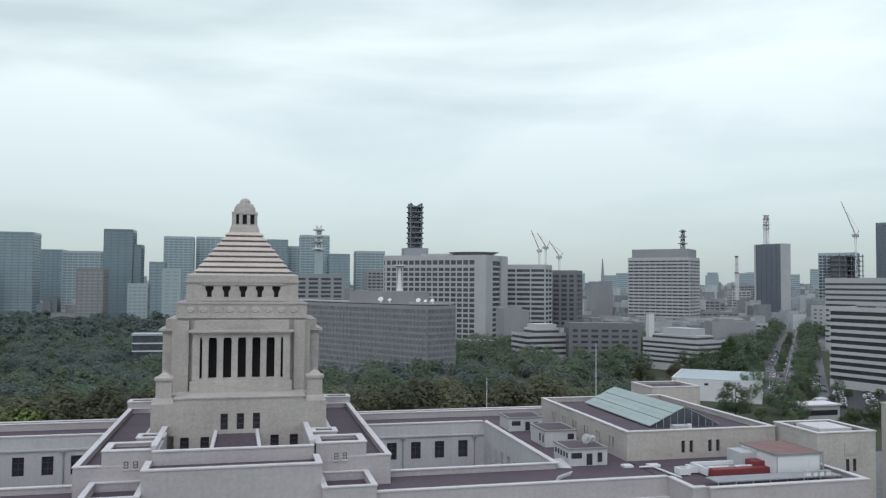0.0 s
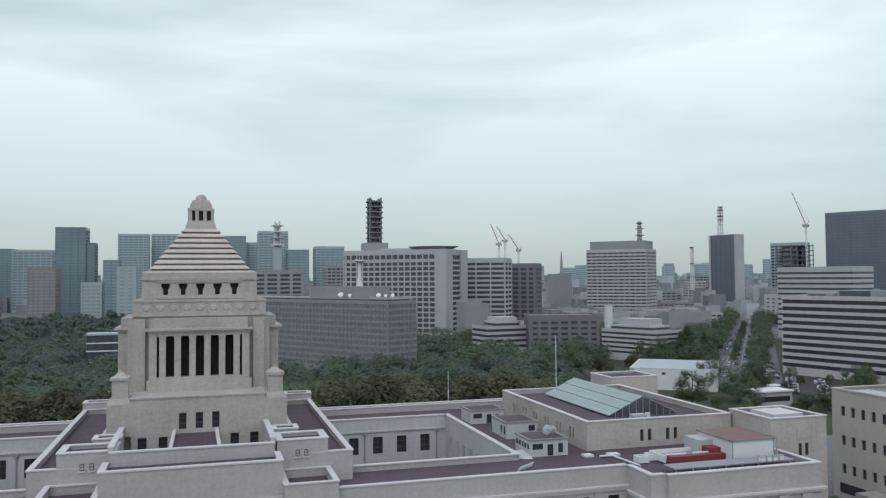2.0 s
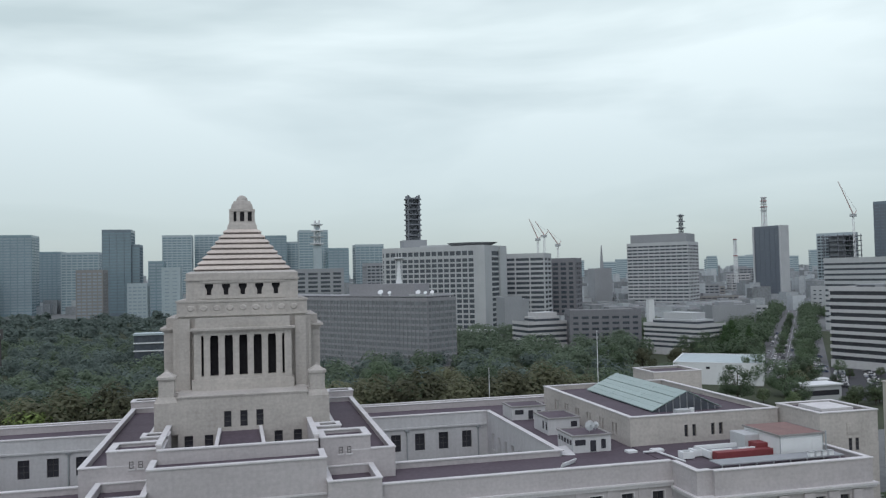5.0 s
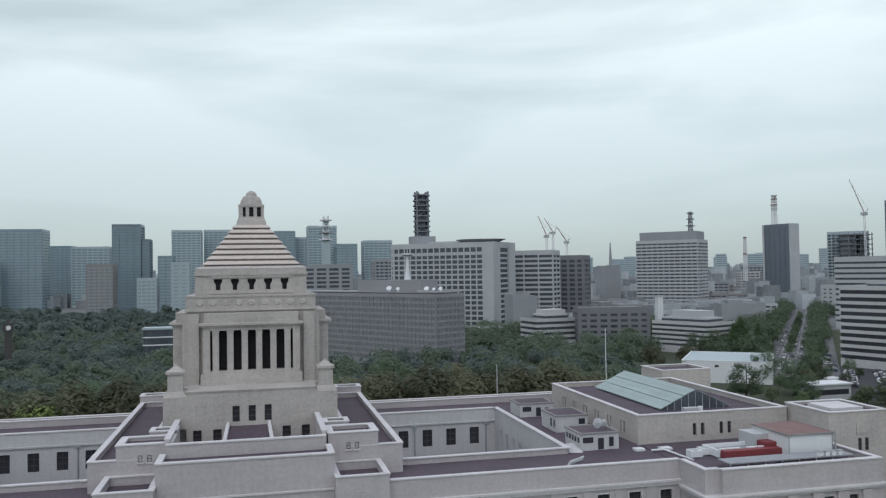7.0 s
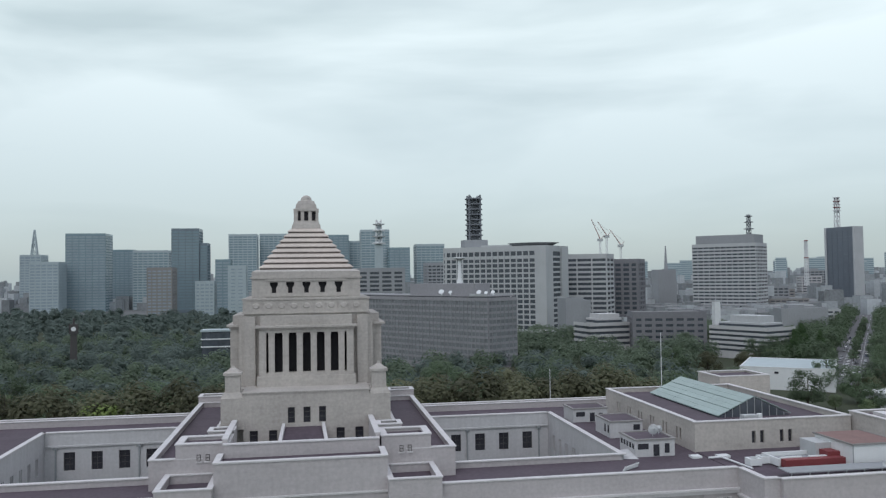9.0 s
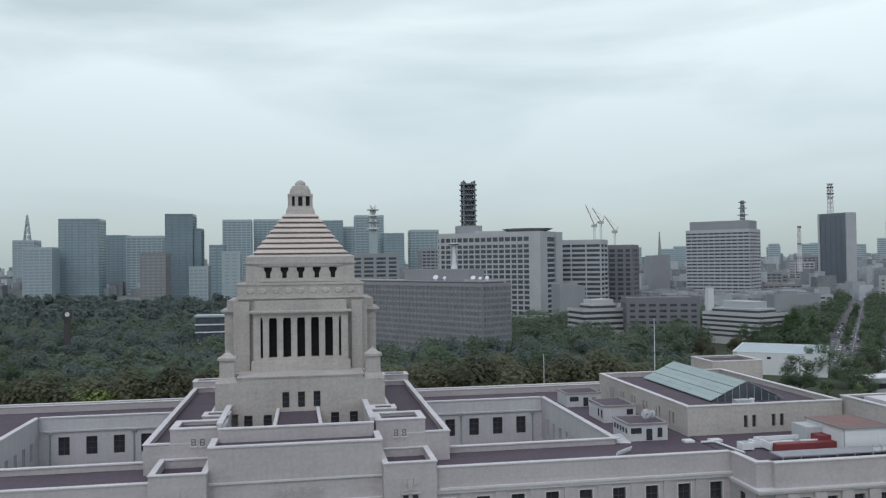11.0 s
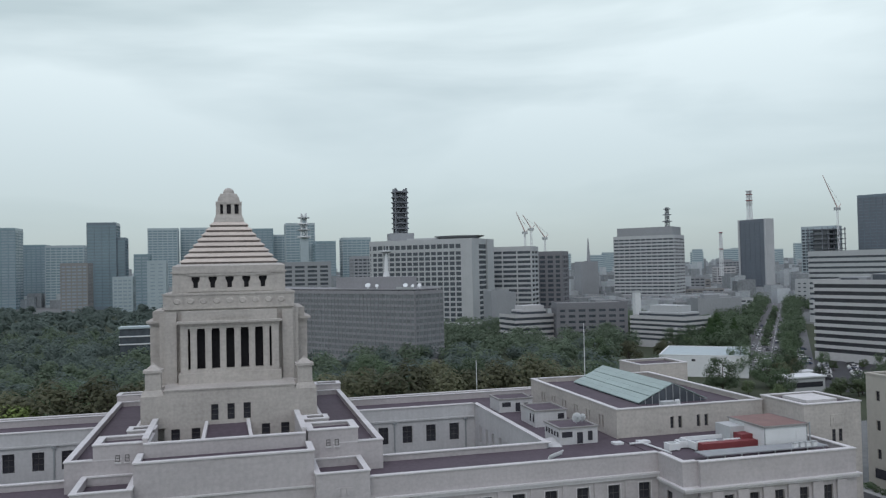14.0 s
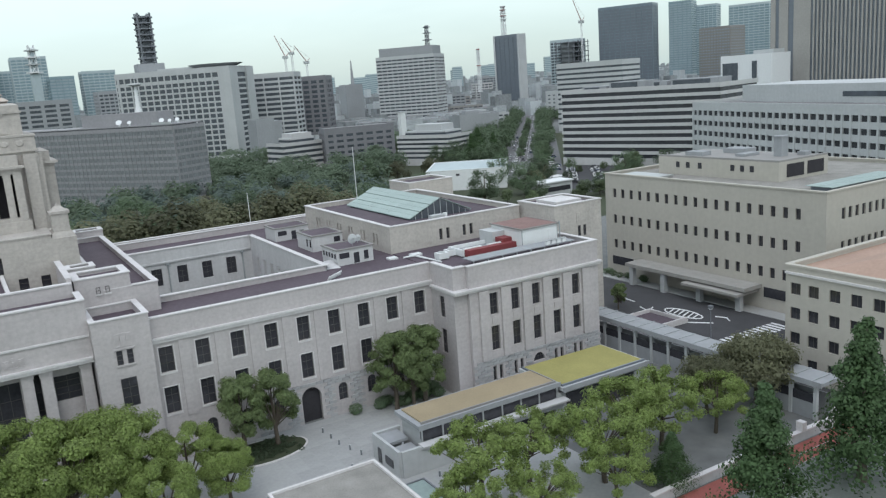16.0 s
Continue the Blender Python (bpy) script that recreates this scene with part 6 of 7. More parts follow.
red = thing("red_plant_housing", "dark red plant housing round a pale sunken tray", "plant housing", at=(68.0, 109.2, RZ))
part("front_casing", boxes((0, 9.8, 0, 1.3, 0.2, 1.35)), RED, red)
part("raised_casing", boxes((7.6, 9.8, 1.302, 3.4, 0.2, 2.0)), RED, red)
part("tray_rim", boxes((-0.4, 7.6, 5.6, 5.9, 0.2, 1.3), (-0.4, -0.1, 1.3, 5.6, 0.2, 1.3), (0.0, 3.4, 1.302, 1.7, 1.1, 1.5), (4.6, 7.4, 1.302, 1.7, 1.1, 1.5)), WHITE, red)
part("tray", boxes((-0.1, 7.6, 1.7, 5.6, 0.2, 0.7)), CONCRETE_GREY, red)
part("skid", boxes((0.3, 0.6, 0, 5, 0, 0.2), (7, 7.3, 0, 5, 0, 0.2)), STEEL, red)

shed = thing("roof_shed", "white panelled roof shed with a rusty brown flat roof", "shed", at=(77.6, 107.6, RZ))
part("wall", boxes((0, 7.6, 0, 9.0, 0, 3.5)), WHITE, shed)
part("wall", boxes((-2.6, -0.002, 5.0, 9.0, 0, 2.9)), CONCRETE, shed)
part("roof", boxes((-0.15, 7.75, -0.15, 9.15, 3.5, 3.62)), mat("rusty_roof_sheet", (0.21, 0.13, 0.12), 0.8, 0.2, 0.4, 3.0, 0.1), shed)
part("roof_edge", boxes((-0.2, 7.8, -0.25, -0.152, 3.42, 3.7), (-0.25, -0.152, -0.15, 9.2, 3.42, 3.7), (7.752, 7.9, -0.15, 9.2, 3.42, 3.7)), BROWN_TOWER, shed)
for u in (0.0, 7.5):
    part("corner_post", boxes((u, u + 0.12, -0.08, -0.003, 0, 3.42)), PIPE, shed)
part("door", boxes((5.6, 7.2, -0.06, -0.004, 0.1, 2.7)), WHITE, shed)
bm = bmesh.new()
rod(bm, (7.85, -0.3, 0), (7.85, -0.3, 3.9), 0.13, 0.13, 8)
part("drain_pipe", bm, PIPE, shed)

deck = thing("roof_canopy", "dark grey flat canopy along the parapet", "canopy", at=(65.0, 103.2, RZ))
part("sheet", boxes((0, 20.5, 0.3, 3.4, 0.95, 1.1)), CONCRETE_GREY, deck)
for i in range(8):
    part("post", boxes((0.3 + 2.8 * i, 0.45 + 2.8 * i, 0.5, 0.65, 0, 0.95)), STEEL, deck)
for i in range(4):
    t = thing("roof_vent", "small white vent box on the canopy", "vent", "roof vents", at=(80.2 + 1.1 * i, 104.0, RZ + 1.1))
    part("casing", boxes((-0.35, 0.35, -0.3, 0.3, 0, 0.6)), WHITE, t)
    part("cowl", boxes((-0.42, 0.42, -0.36, 0.36, 0.6, 0.7)), STEEL, t)
cb = thing("chamber_roof_plant", "grey ventilation box with a pale cowl on the chamber roof", "ventilator", at=(72.5, 127.0, 23.8))
part("casing", boxes((-1.3, 1.3, -0.7, 0.7, 0, 1.0)), CONCRETE, cb)
bm = bmesh.new()
cyl(bm, 1.9, 0, 0, 1.1, 0.45, 0.45, 12)
part("cowl", bm, WHITE, cb)


def mast(name, label, category, x, y, z0, z1, r0, r1, platforms, mats=(STEEL,), pr=2.2):
    """A lattice mast with platforms: four legs, rings and a tip."""
    t = thing(name, label, category, at=(x, y, z0))
    h = z1 - z0
    for a in (-1, 1):
        for b in (-1, 1):
            bm = bmesh.new()
            rod(bm, (a * r0, b * r0, 0), (a * r1, b * r1, h), 0.16 * r0 + 0.1, None, 4)
            part("leg", bm, mats[0], t)
    n = max(4, int(h / (2.2 * r0)))
    bm = bmesh.new()
    for i in range(n):
        f, g = i / n, (i + 1) / n
        q0, q1 = r0 + (r1 - r0) * f, r0 + (r1 - r0) * g
        for (ax, ay), (bx, by) in (((-1, -1), (1, -1)), ((1, -1), (1, 1)), ((1, 1), (-1, 1)), ((-1, 1), (-1, -1))):
            rod(bm, (ax * q0, ay * q0, h * f), (bx * q1, by * q1, h * g), 0.1 * r0 + 0.04, None, 4)
            rod(bm, (bx * q0, by * q0, h * f), (ax * q1, ay * q1, h * g), 0.1 * r0 + 0.04, None, 4)
    part("bracing", bm, mats[0], t)
    for i, f in enumerate(platforms):
        q = (r0 + (r1 - r0) * f) * pr
        bm = bmesh.new()
        cyl(bm, 0, 0, h * f, h * f + max(0.8, 0.02 * h), q, q, 10)
        part("platform", bm, mats[i % len(mats)], t)
    return t


DARK_STEEL = mat("dark_mast_steel", (0.17, 0.18, 0.20), 0.6, 0.15)
pm = mast("police_mast", "dark steel communications mast with many ring platforms", "mast", 135, 668, 70, 116, 4.6, 4.6, [0.16 + 0.095 * i for i in range(9)], (DARK_STEEL,), 1.62)
part("core", boxes((-3.0, 3.0, -3.0, 3.0, 0, 44)), DARK_STEEL, pm)
part("base", boxes((-10, 10, -8, 8, 0, 8)), CONCRETE_GREY, pm)
sm = mast("signal_tower", "white signal tower with stacked ring platforms", "tower", 73.6, 905, 56, 112, 4.0, 2.6, (0.52, 0.66, 0.78, 0.9), (WHITE, STEEL), 2.4)
part("shaft", boxes((-4.5, 4.5, -4.5, 4.5, -56, 28), (-2.4, 2.4, -2.4, 2.4, 28, 52)), PALE_TOWER, sm)
wmast = thing("white_mast", "white tapered antenna mast with a round platform", "mast", at=(79, 432, 44.5))
bm = bmesh.new()
cyl(bm, 0, 0, 0, 2.5, 1.9, 1.2, 12)
cyl(bm, 0, 0, 2.5, 14.0, 1.2, 0.7, 12)
part("shaft", bm, WHITE, wmast)
bm = bmesh.new()
cyl(bm, 0, 0, 12.6, 13.5, 1.2, 3.6, 14)
cyl(bm, 0, 0, 13.5, 14.2, 3.6, 3.4, 14)
part("platform", bm, STEEL, wmast)
bm = bmesh.new()
cyl(bm, 0, 0, 14.2, 18.5, 0.25, 0.1, 8)
part("aerial", bm, STEEL, wmast)
mast("rooftop_mast", "red and white lattice mast on the dark tower", "mast", 641, 905, 101, 139, 2.4, 1.8, (0.55, 0.65, 0.75, 0.85, 0.97), (WHITE, RED), 2.2)
mast("rooftop_mast", "short rooftop mast with dark drums", "mast", 465, 805, 87, 110, 1.8, 1.2, (0.3, 0.62, 0.9), (DARK_STEEL,), 3.2)
mast("lattice_mast", "red and white lattice mast in the distance", "mast", 594.6, 900, 30, 86, 1.8, 1.2, (0.35, 0.6, 0.8, 0.97), (WHITE, RED), 1.9)
mast("lattice_mast", "thin lattice tower far in the skyline", "mast", -485, 1520, 93, 139, 5.0, 0.6, (0.5,), (PALE_TOWER,), 1.1)


def crane(label, base, top, tip, k=1.0):
    t = thing("tower_crane", label, "crane", "construction cranes", at=base)
    b, p, q = Vector((0, 0, 0)), Vector(top) - Vector(base), Vector(tip) - Vector(base)
    for dx in (-0.9, 0.9):
        bm = bmesh.new()
        rod(bm, b + Vector((dx * k, 0, 0)), p + Vector((dx * k, 0, 0)), 0.4 * k, None, 4)
        part("mast_leg", bm, WHITE, t)
    bm = bmesh.new()
    n = 8
    for i in range(n):
        rod(bm, b.lerp(p, i / n) + Vector((-0.9 * k, 0, 0)), b.lerp(p, (i + 1) / n) + Vector((0.9 * k, 0, 0)), 0.22 * k, None, 4)
    part("mast_bracing", bm, WHITE, t)
    part("cab", boxes((p.x - 3 * k, p.x + 3 * k, p.y - 1.5 * k, p.y + 1.5 * k, p.z, p.z + 3 * k)), STEEL, t)
    bm = bmesh.new()
    rod(bm, p + Vector((0, 0, 3 * k)), q, 0.75 * k, 0.4 * k, 4)
    part("jib", bm, RED_WHITE, t)
    bm = bmesh.new()
    back = p + Vector((4.5 * k, 0, 6.5 * k))
    rod(bm, p + Vector((1.5 * k, 0, 3 * k)), back, 0.4 * k, None, 4)
    part("a_frame", bm, RED_WHITE, t)
    bm = bmesh.new()
    rod(bm, back, p.lerp(q, 0.92), 0.12 * k, None, 4)
    part("cable", bm, STEEL, t)


RED_WHITE = mat("faded_crane_paint", (0.48, 0.36, 0.34), 0.6, 0.2, 0.3, 1.0, 0.0)
crane("pale construction crane above the office blocks", (332, 900, 40), (332, 900, 86), (321.5, 900, 112))
crane("pale construction crane above the office blocks", (340, 900, 40), (340, 900, 90), (329.5, 900, 109))
crane("pale construction crane above the office blocks", (357, 900, 40), (357, 900, 79), (344, 900, 100))
crane("red and white luffing crane over a building site", (775.5, 905, 60), (774.5, 905, 113), (753, 905, 160), 1.3)
site = thing("construction_frame", "open steel frame of a building under construction", "building", at=(770, 930, 0))
for k in range(5):
    part("floor_deck", boxes((-12, 26, -15, 15, 62 + 6.5 * k, 63 + 6.5 * k)), DARK_STEEL, site)
for i in range(5):
    for y in (-14, 14):
        part("column", boxes((-11.5 + 9 * i, -10.7 + 9 * i, y - 0.5, y + 0.5, 0, 91)), DARK_STEEL, site)
part("core", boxes((-6, 6, -8, 8, 0, 88)), CONCRETE_GREY, site)

st = thing("steeple", "thin dark spire on a distant roof", "spire", at=(415, 905, 0))
bm = boxes((-14, 8, -10, 10, 0, 52))
part("body", bm, CONCRETE_GREY, st)
bm = bmesh.new()
frustum(bm, 0, 0, 52, 1.7, 80, 0.4)
part("spire", bm, CONCRETE_GREY, st)
chim = thing("white_chimney", "plain white ventilation chimney among the offices", "chimney", at=(264, 500, 0))
part("shaft", boxes((-2, 2, -2, 2, 0, 29)), WHITE, chim)
part("cap", boxes((-2.3, 2.3, -2.3, 2.3, 29, 30)), CONCRETE, chim)
for x, y, z0, z1, lab in ((89.8, 200, 0, 33, "white flagpole at the edge of the park"), (59.6, 200, 0, 24.5, "thin pale pole behind the east range")):
    t = thing("flagpole", lab, "pole", at=(x, y, z0))
    bm = bmesh.new()
    cyl(bm, 0, 0, 0, z1 - z0, 0.16, 0.08, 8)
    part("pole", bm, WHITE, t)
    bm = bmesh.new()
    cyl(bm, 0, 0, z1 - z0, z1 - z0 + 0.25, 0.14, 0.05, 8)
    part("finial", bm, STEEL, t)

# ---- the avenue with its cars ----
AV = Matrix.Translation((242.5, 337.5, 0)) @ Matrix.Rotation(radians(52.3), 4, "Z")
tagged(part("avenue", boxes((-30, 1300, -8, 8, 0.004, 0.05), m=AV), ROAD), "straight grey asphalt avenue running into the distance", "road", kind="structure")
tagged(part("pavement", boxes((-30, 1300, 8, 11, 0.004, 0.17), (-30, 1300, -23.5, -8, 0.004, 0.17), m=AV), ROAD), "grey pavement along the avenue", "pavement", kind="structure")
tagged(part("car_park", boxes((-85, -31, -62, -11.2, 0.004, 0.06), (-31, 15, -62, -23.6, 0.004, 0.06), m=AV), ASPHALT), "asphalt car park beside the avenue", "pavement", kind="structure")
bm = bmesh.new()
for i in range(80):
    for v in (-4, 0, 4):
        box(bm, -20 + 10 * i, -14.5 + 10 * i, v - 0.12, v + 0.12, 0.054, 0.058, m=AV)
tagged(part("lane_lines", bm, WHITE), "white painted lane lines on the avenue", "road marking", kind="structure")


def car(label, paint):
    t = thing("car", label, "car", "cars on the avenue")
    bm = bmesh.new()
    prism(bm, [(-2.2, -0.85, 0.35), (2.2, -0.85, 0.35), (2.2, 0.85, 0.35), (-2.2, 0.85, 0.35)], [(-2.1, -0.82, 0.9), (2.05, -0.82, 0.85), (2.05, 0.82, 0.85), (-2.1, 0.82, 0.9)])
    part("body", bm, paint, t)
    bm = bmesh.new()
    prism(bm, [(-1.7, -0.78, 0.9), (1.1, -0.78, 0.87), (1.1, 0.78, 0.87), (-1.7, 0.78, 0.9)], [(-1.2, -0.65, 1.38), (0.4, -0.65, 1.38), (0.4, 0.65, 1.38), (-1.2, 0.65, 1.38)])
    part("cabin_glass", bm, GLASS, t)
    part("roof", boxes((-1.15, 0.35, -0.62, 0.62, 1.38, 1.44)), paint, t)
    for a in (-1.35, 1.35):
        for b in (-0.8, 0.8):
            bm = bmesh.new()
            rod(bm, (a, b - 0.1, 0.33), (a, b + 0.1, 0.33), 0.33, None, 10)
            part("wheel", bm, VOID, t)
    return t


rng = np.random.default_rng(9)
paints = [("white saloon car on the asphalt", (0.72, 0.72, 0.72)), ("silver saloon car on the asphalt", (0.42, 0.44, 0.46)), ("black saloon car on the asphalt", (0.03, 0.03, 0.035)), ("dark blue saloon car on the asphalt", (0.03, 0.05, 0.12))]
cars = [car(lab, mat("car_paint", c, 0.3, 0.04, 1, 2, 0.0, spec=0.5)) for lab, c in paints]
slots = [(float(rng.uniform(-22, 250)), float(v), 0.0 if v > 0 else 180.0) for v in (-6, -2, 2, 6) for _ in range(19)]
slots += [(-62 + 2.9 * i, -15 - 12 * r + float(rng.uniform(-0.4, 0.4)), 90.0) for r in range(3) for i in range(22) if rng.random() < 0.7]
slots += [(float(rng.uniform(-8, 62)), float(rng.uniform(-22, -12)), float(rng.choice((0.0, 90.0)))) for _ in range(18)]
for n, (u, v, a) in enumerate(slots):
    m = AV @ pose(u, v, 0.17 if -23 < v < -11 and u > -30 else 0.06, 0, 0, a)
    if n < 4:
        cars[n].matrix_basis = m
    else:
        copy_thing(cars[int(rng.choice(4, p=(0.45, 0.25, 0.2, 0.1)))], m)

# trees along the avenue and round the hall
avenue_trees = "trees along the avenue"
avenue_far = []
for i in range(44):
    for v in (-31, -22, -17, -12.5, 12, 17, 24, 31, 38):
        if rng.random() < (0.9 if v > 0 else 0.85) and not (v < 0 and i < 2) and not (v < -18 and i < 34) and not (v == -17 and i < 12) and not (v > 20 and i > 26):
            p = AV @ Vector((6 + 12 * i + rng.uniform(-3, 3), v + rng.uniform(-1.5, 1.5), 0))
            if i < 9 and abs(v) < 13:
                place(protos[1 if rng.random() < 0.7 else 0], p.x, p.y, rng.uniform(0, 360), rng.uniform(0.5, 0.8), avenue_trees)
            else:
                avenue_far.append((p.x, p.y))
for i in range(14):
    p = AV @ Vector((70 + 26 * i + rng.uniform(-8, 8), rng.uniform(-0.5, 0.5), 0))
    place(protos[1], p.x, p.y, rng.uniform(0, 360), rng.uniform(0.3, 0.42), avenue_trees)
woods("avenue_woods", "rows of dense trees along the avenue", avenue_far, LEAF_DARK, 260, 0.62, 41)
for x, y, sc in ((184, 247, 0.5), (188, 250, 0.58), (192, 252, 0.48), (180, 258, 0.5), (203, 240, 0.56), (207, 243, 0.64), (212, 240, 0.6), (217, 244, 0.52), (198, 238, 0.42), (225, 276, 0.36), (252, 300, 0.42), (262, 318, 0.36), (268, 300, 0.4), (276, 285, 0.42), (284, 268, 0.4)):
    place(protos[int(rng.choice((0, 1, 1, 0)))], x, y, rng.uniform(0, 360), sc, avenue_trees)
for x, y, sc in ((172, 262, 0.8), (196, 268, 0.8), (205, 272, 0.7), (214, 282, 0.75), (222, 290, 0.7), (228, 296, 0.72), (206, 300, 0.8), (150, 330, 0.9), (160, 345, 0.9), (180, 350, 0.9), (200, 352, 0.85), (212, 362, 0.95), (224, 372, 0.95), (236, 384, 0.9), (246, 262, 0.75), (256, 270, 0.8), (268, 282, 0.75), (280, 292, 0.8), (292, 300, 0.8), (300, 310, 0.8), (311, 300, 0.75), (322, 330, 0.8), (335, 330, 0.8), (345, 350, 0.85), (245, 250, 0.7), (262, 252, 0.75)):
    place(protos[int(rng.choice((0, 1, 1, 2)))], x, y, rng.uniform(0, 360), sc, avenue_trees)
for x, y, sc in ((238, 372, 1.5), (247, 384, 1.4), (255, 392, 1.6), (262, 402, 1.5), (270, 398, 1.3)):
    place(fir, x, y, rng.uniform(0, 360), sc, avenue_trees)
for x, y, w, d, h in ((203, 259, 15, 8, 5.4), (222, 284, 12, 5, 3.0)):
    t = thing("low_pavilion", "low pale flat-roofed pavilion by the car park", "building", "low pavilions", at=(x, y, 0))
    part("wall", boxes((-w / 2, w / 2, -d / 2, d / 2, 0, h)), CONCRETE, t)
    part("window_band", boxes((-w / 2 + 1, w / 2 - 1, -d / 2 - 0.05, -d / 2 - 0.003, h * 0.35, h * 0.7)), GLASS, t)
    part("roof_slab", boxes((-w / 2 - 0.5, w / 2 + 0.5, -d / 2 - 0.5, d / 2 + 0.5, h, h + 0.5)), WHITE, t)

# distant low city, past counting
bm = bmesh.new()
vs, fs = [], []
for i in range(7600):
    y = 640 * math.exp(rng.uniform(0, 1.75))
    x = rng.uniform(-0.5, 1.35) * y
    along, off = Vector((x - 242.5, y - 337.5)).dot(Vector((0.6115, 0.7912))), abs(-(x - 242.5) * 0.7912 + (y - 337.5) * 0.6115)
    if (off < 42 and along < 560) or (x < 0.05 * y and y < 1300) or (x < 0.36 * y and y < 900) or (x > -0.05 * y and x < 0.12 * y and y < 950):
        continue
    w, d = rng.uniform(3.5, 10), rng.uniform(3.5, 11)
    h = rng.uniform(7, 17) + max(0.0, y - 800) * 0.013 * rng.uniform(0.3, 1.3) + (rng.uniform(8, 22) if rng.random() < 0.12 and y > 800 else 0)
    b = len(vs)
    vs += [(x - w, y - d, 0), (x + w, y - d, 0), (x + w, y + d, 0), (x - w, y + d, 0), (x - w, y - d, h), (x + w, y - d, h), (x + w, y + d, h), (x - w, y + d, h)]
    fs += [tuple(b + q for q in f) for f in ((4, 5, 6, 7), (0, 1, 5, 4), (1, 2, 6, 5), (2, 3, 7, 6), (3, 0, 4, 7))]
bm.free()
FAR_CITY = mat("distant_building_walls", (0.33, 0.35, 0.365), 0.8, 0.5, 0.03, 0.35, 0.0, per_island=1.6)
far_mesh = cloud_mesh("distant_city", vs, fs, FAR_CITY)
far_mesh.materials.append(ROOF_GREY)
far_mesh.polygons.foreach_set("material_index", [1 if i % 5 == 0 else 0 for i in range(len(fs))])
tagged(new("distant_city", far_mesh), "dense low distant city of pale blocks", "city", kind="stuff")

# ---- service road markings, walls and lamp ----
bm = bmesh.new()
for i in range(13):
    box(bm, 108.6 + 1.25 * i, 109.3 + 1.25 * i, 90.0, 94.0, 0.044, 0.05)
tagged(part("zebra_crossing", bm, WHITE), "white zebra crossing bars on asphalt", "road marking", kind="structure")
bm = bmesh.new()
k = 28
el = [(117.2 + 1.9 * math.cos(2 * math.pi * i / k), 109.2 + 4.6 * math.sin(2 * math.pi * i / k)) for i in range(k)]
for i in range(k):
    rod(bm, (*el[i], 0.047), (*el[(i + 1) % k], 0.047), 0.14, None, 4)
for i in range(6):
    y = 106.2 + 1.2 * i
    rod(bm, (115.9, y - 0.5, 0.046), (118.5, y + 0.5, 0.046), 0.17, None, 4)
for a, b in (((113.5, 114.8), (114.6, 118.5)), ((113.5, 114.8), (116.3, 116.6)), ((116.5, 122), (116.9, 126.5)), ((113.4, 104.6), (116.4, 101.0)), ((119.8, 103.5), (120.8, 101.5)), ((120.8, 101.5), (119.6, 99.8))):
    rod(bm, (*a, 0.046), (*b, 0.046), 0.15, None, 4)
tagged(part("road_paint", bm, WHITE), "white painted ellipse and arrows on asphalt", "road marking", kind="structure")
pit = thing("ramp_enclosure", "low white walls round a dark sunken ramp", "ramp", at=(113.4, 104.5, 0))
part("wall", boxes((-0.3, 0, 0, 10, 0, 0.8), (-12.5, -0.3, 9.7, 10, 0, 0.8), (-6.5, -0.3, 0, 0.3, 0, 1.2)), COPING, pit)
part("ramp_surface", boxes((-12.5, -0.3, 0.3, 9.7, 0.045, 0.1)), ROOF, pit)
tagged(part("kerb", boxes((126.5, 130.2, 60, 175, 0.0, 0.16)), PAVING), "pale kerbed pavement along the annex", "pavement", kind="structure")
lamp = thing("street_lamp", "dark street lamp with a square head", "lamp", at=(108.4, 94.6, 0.04))
bm = bmesh.new()
cyl(bm, 0, 0, 0, 6.0, 0.11, 0.08, 8)
part("pole", bm, DARK_STEEL, lamp)
part("head", boxes((-0.35, 0.35, -0.35, 0.35, 6.0, 6.5)), DARK_STEEL, lamp)
part("lamp_glass", boxes((-0.28, 0.28, -0.28, 0.28, 5.85, 5.998)), WHITE, lamp)


def hedge(name, label, x0, x1, y0, y1, h, n, seed, material=LEAF_DARK):
    rng = np.random.default_rng(seed)
    cs, rs = [], []
    k = max(4, int((x1 - x0) * (y1 - y0) / (h * h) * 1.6))
    for i in range(k):
        cs.append(np.array((rng.uniform(x0, x1), rng.uniform(y0, y1), h * rng.uniform(0.35, 0.6))))
        rs.append(h * 0.5)
    v, f = leaf_cloud(rng, cs, rs, n, 0.14)
    return tagged(new(name, cloud_mesh(name, v, f, material)), label, "shrubs", kind="stuff")


hedge("hedge", "clipped dark hedge in front of the annex", 128.2, 129.8, 131, 160, 1.8, 4000, 31)
hedge("shrubs", "rounded dark shrubs beside the wing end", 100.5, 106, 117, 127, 4.2, 5000, 32, LEAF_MID)
hedge("shrubs", "low planting bed under the court trees", 23, 33.5, 100.8, 106.5, 0.8, 5000, 33)
hedge("shrubs", "dark shrubs along the foot of the facade", 44.5, 58.5, 104.5, 107.6, 2.2, 5000, 34)
place(court, 110.3, 120.3, 40, 0.45, near)
place(court, 113.8, 123.3, 130, 0.38, near)
bed = thing("planting_bed", "kerbed planting bed with dark soil", "planter", at=(28.5, 103.5, 0.05))
bm = bmesh.new()
ring = [(6.6 * math.cos(2 * math.pi * i / 24), 3.9 * math.sin(2 * math.pi * i / 24)) for i in range(24)]
prism(bm, [(x, y, 0) for x, y in ring], [(x, y, 0.16) for x, y in ring])
part("kerb", bm, COPING, bed)
bm = bmesh.new()
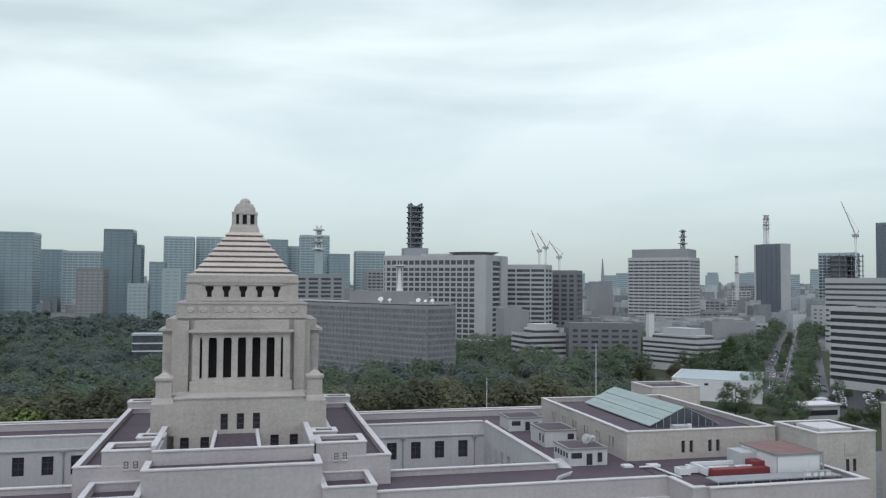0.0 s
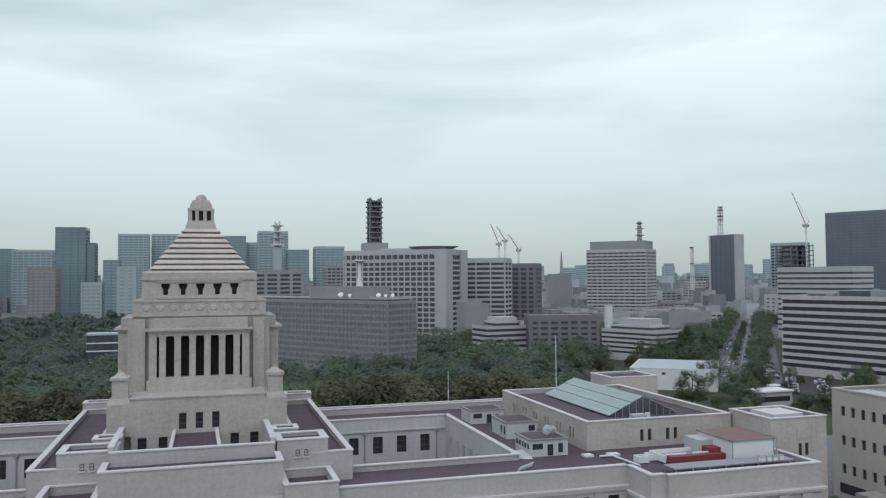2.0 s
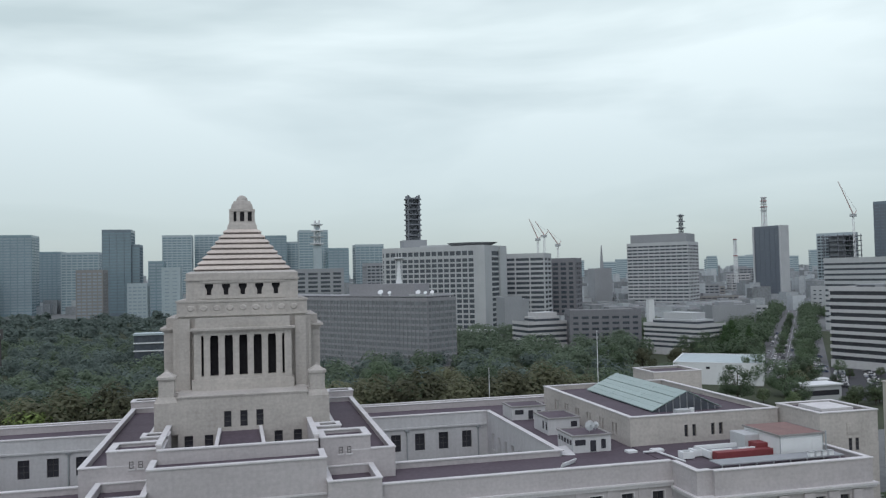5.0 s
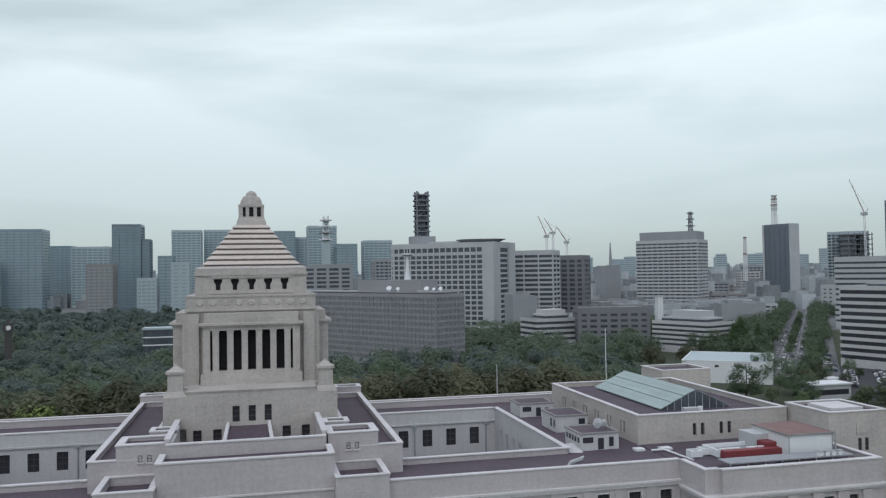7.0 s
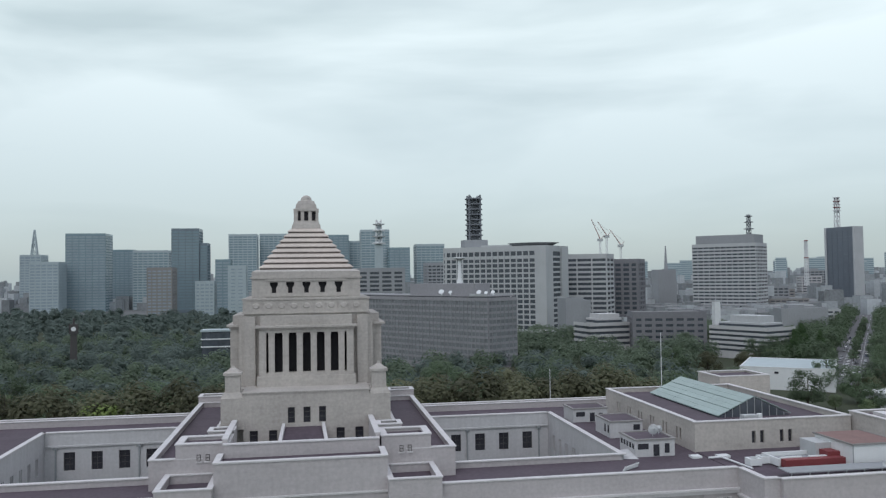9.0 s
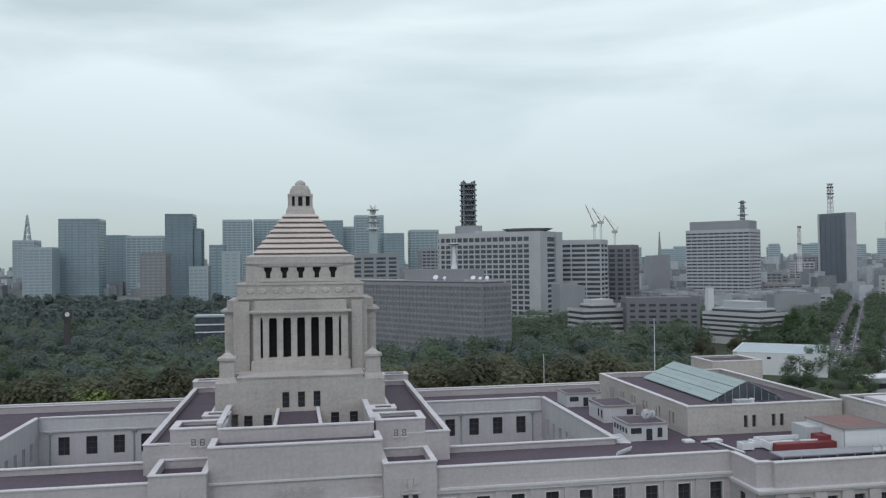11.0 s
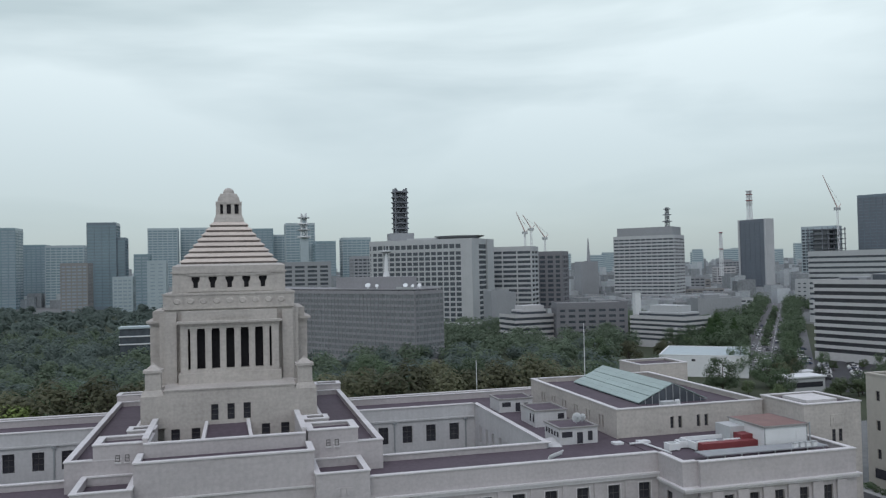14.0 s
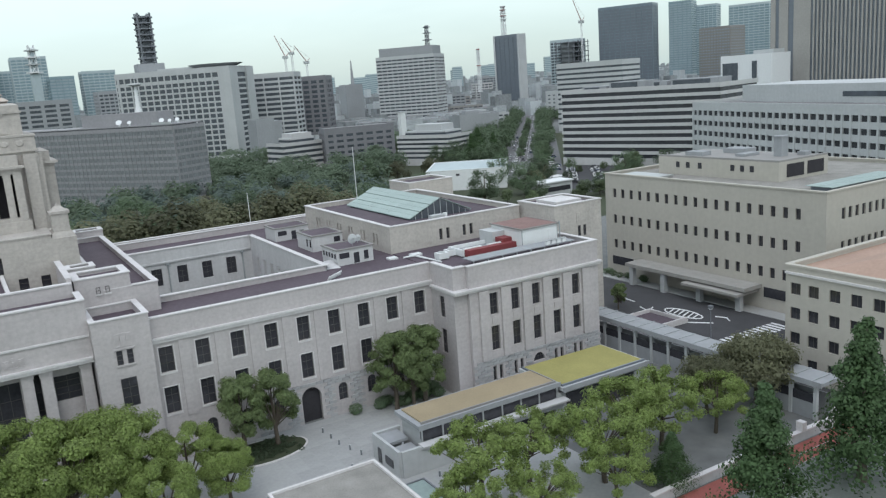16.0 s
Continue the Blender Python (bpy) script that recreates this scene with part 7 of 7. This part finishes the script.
prism(bm, [(x * 0.95, y * 0.92, 0.1) for x, y in ring], [(x * 0.95, y * 0.92, 0.2) for x, y in ring])
part("soil", bm, SOIL, bed)
for x, y in ((37.8, 104.2), (38.0, 101.6), (38.1, 99.0), (38.6, 96.4), (39.2, 94.0), (36.5, 91.0), (44.5, 82.0), (47.0, 81.0), (50.0, 82.0)):
    t = thing("bollard", "short dark bollard on the paving", "bollard", "court bollards", at=(x, y, 0.05))
    bm = bmesh.new()
    cyl(bm, 0, 0, 0, 0.75, 0.13, 0.12, 8)
    part("post", bm, DARK_STEEL, t)
    bm = bmesh.new()
    cyl(bm, 0, 0, 0.75, 0.85, 0.15, 0.05, 8)
    part("cap", bm, STEEL, t)
sk = thing("basement_skylight", "low framed basement skylight in the paving", "skylight", at=(40.4, 79, 0.05))
part("frame", boxes((-1.9, 1.9, -3.2, -3.0, 0, 0.5), (-1.9, 1.9, 3.0, 3.2, 0, 0.5), (-1.9, -1.7, -3.0, 3.0, 0, 0.5), (1.7, 1.9, -3.0, 3.0, 0, 0.5)), DARK_STEEL, sk)
part("pane", boxes((-1.7, 1.7, -3.0, 3.0, 0.3, 0.36)), COPPER, sk)
fence = thing("boundary_wall", "pale low wall with a stone coping beside the red path", "wall", at=(60, 60.5, 0))
part("wall", boxes((0, 34, 0, 0.5, 0, 1.2)), CONCRETE, fence)
part("coping", boxes((-0.1, 34.1, -0.1, 0.6, 1.2, 1.36)), COPING, fence)
for x in (26.5, 33.5):
    part("gate_post", boxes((x - 0.4, x + 0.4, -0.25, 0.75, 1.36, 2.6)), COPING, fence)
railing = thing("railing", "thin steel mesh railing beside the red path", "fence", at=(74, 55.5, 0))
for i in range(9):
    part("post", boxes((2.4 * i - 0.05, 2.4 * i + 0.05, -0.05, 0.05, 0, 2.4)), STEEL, railing)
part("top_rail", boxes((0, 19.2, -0.03, 0.03, 2.35, 2.42)), STEEL, railing)
part("mid_rail", boxes((0, 19.2, -0.03, 0.03, 1.1, 1.15)), STEEL, railing)
tagged(part("court_strip", boxes((60, 110, 40, 56.7, 0.005, 0.055)), mat("worn_grey_court", (0.16, 0.175, 0.165), 0.9, 0.2, 0.3, 3.0, 0.1)), "worn grey court surface beyond the railing", "pavement", kind="structure")

# rusticated blocks of the wing base, those the camera passes nearest
bm = boxes((-0.565, 0.565, -0.15, 0, -0.225, 0.225))
bmesh.ops.bevel(bm, geom=[e for e in bm.edges if all(v.co.y < -0.05 for v in e.verts)], offset=0.05, segments=1)
BLOCK = mesh_of("stone_block", bm, RUSTIC)
holes = [(36.7, 40.0, 5.6)] + [(x - 0.85, x + 0.85, 5.1) for x in (43.5, 33.3, 48.4, 53.3)]
for r in range(12):
    z = 0.27 + 0.52 * r
    for i in range(24):
        x = 30.6 + 1.22 * i + (0.61 if r % 2 else 0)
        if x > 59.5 or any(a - 0.55 < x < b + 0.55 and z < top + 0.2 for a, b, top in holes):
            continue
        if i > 15 and r < 6:
            continue
        shared("stone_block", BLOCK, parliament, PINV @ pose(x, FRONT - 0.003, z))
gaps = [(67.1 + 4.13 * i - 1.0, 67.1 + 4.13 * i + 1.0, 1.4, 4.0) for i in range(5)]
for r in range(10):
    z = 0.27 + 0.52 * r
    for i in range(22):
        x = 63.2 + 1.18 * i + (0.59 if r % 2 else 0)
        if x > 88.0 or any(a - 0.5 < x < b + 0.5 and lo - 0.2 < z < hi + 0.2 for a, b, lo, hi in gaps) or (abs(x - 75.36) < 1.8 and 2.3 < z < 4.5):
            continue
        shared("stone_block", BLOCK, parliament, PINV @ pose(x, 101.3 - 0.003, z))

# paving slabs of the rear court, those in the open
plaza = bpy.data.objects["plaza"]
bm = boxes((-0.965, 0.965, -0.965, 0.965, -0.02, 0.012))
SLAB = mesh_of("paving_slab", bm, PAVING)
for i in range(14):
    for j in range(13):
        x, y = 31.0 + 2.0 * i, 81.5 + 2.0 * j
        if x > 38.6 and y < 93.4 or (x - 28.5) ** 2 / 60 + (y - 103.5) ** 2 / 24 < 1:
            continue
        shared("paving_slab", SLAB, plaza, pose(x, y, 0.05))
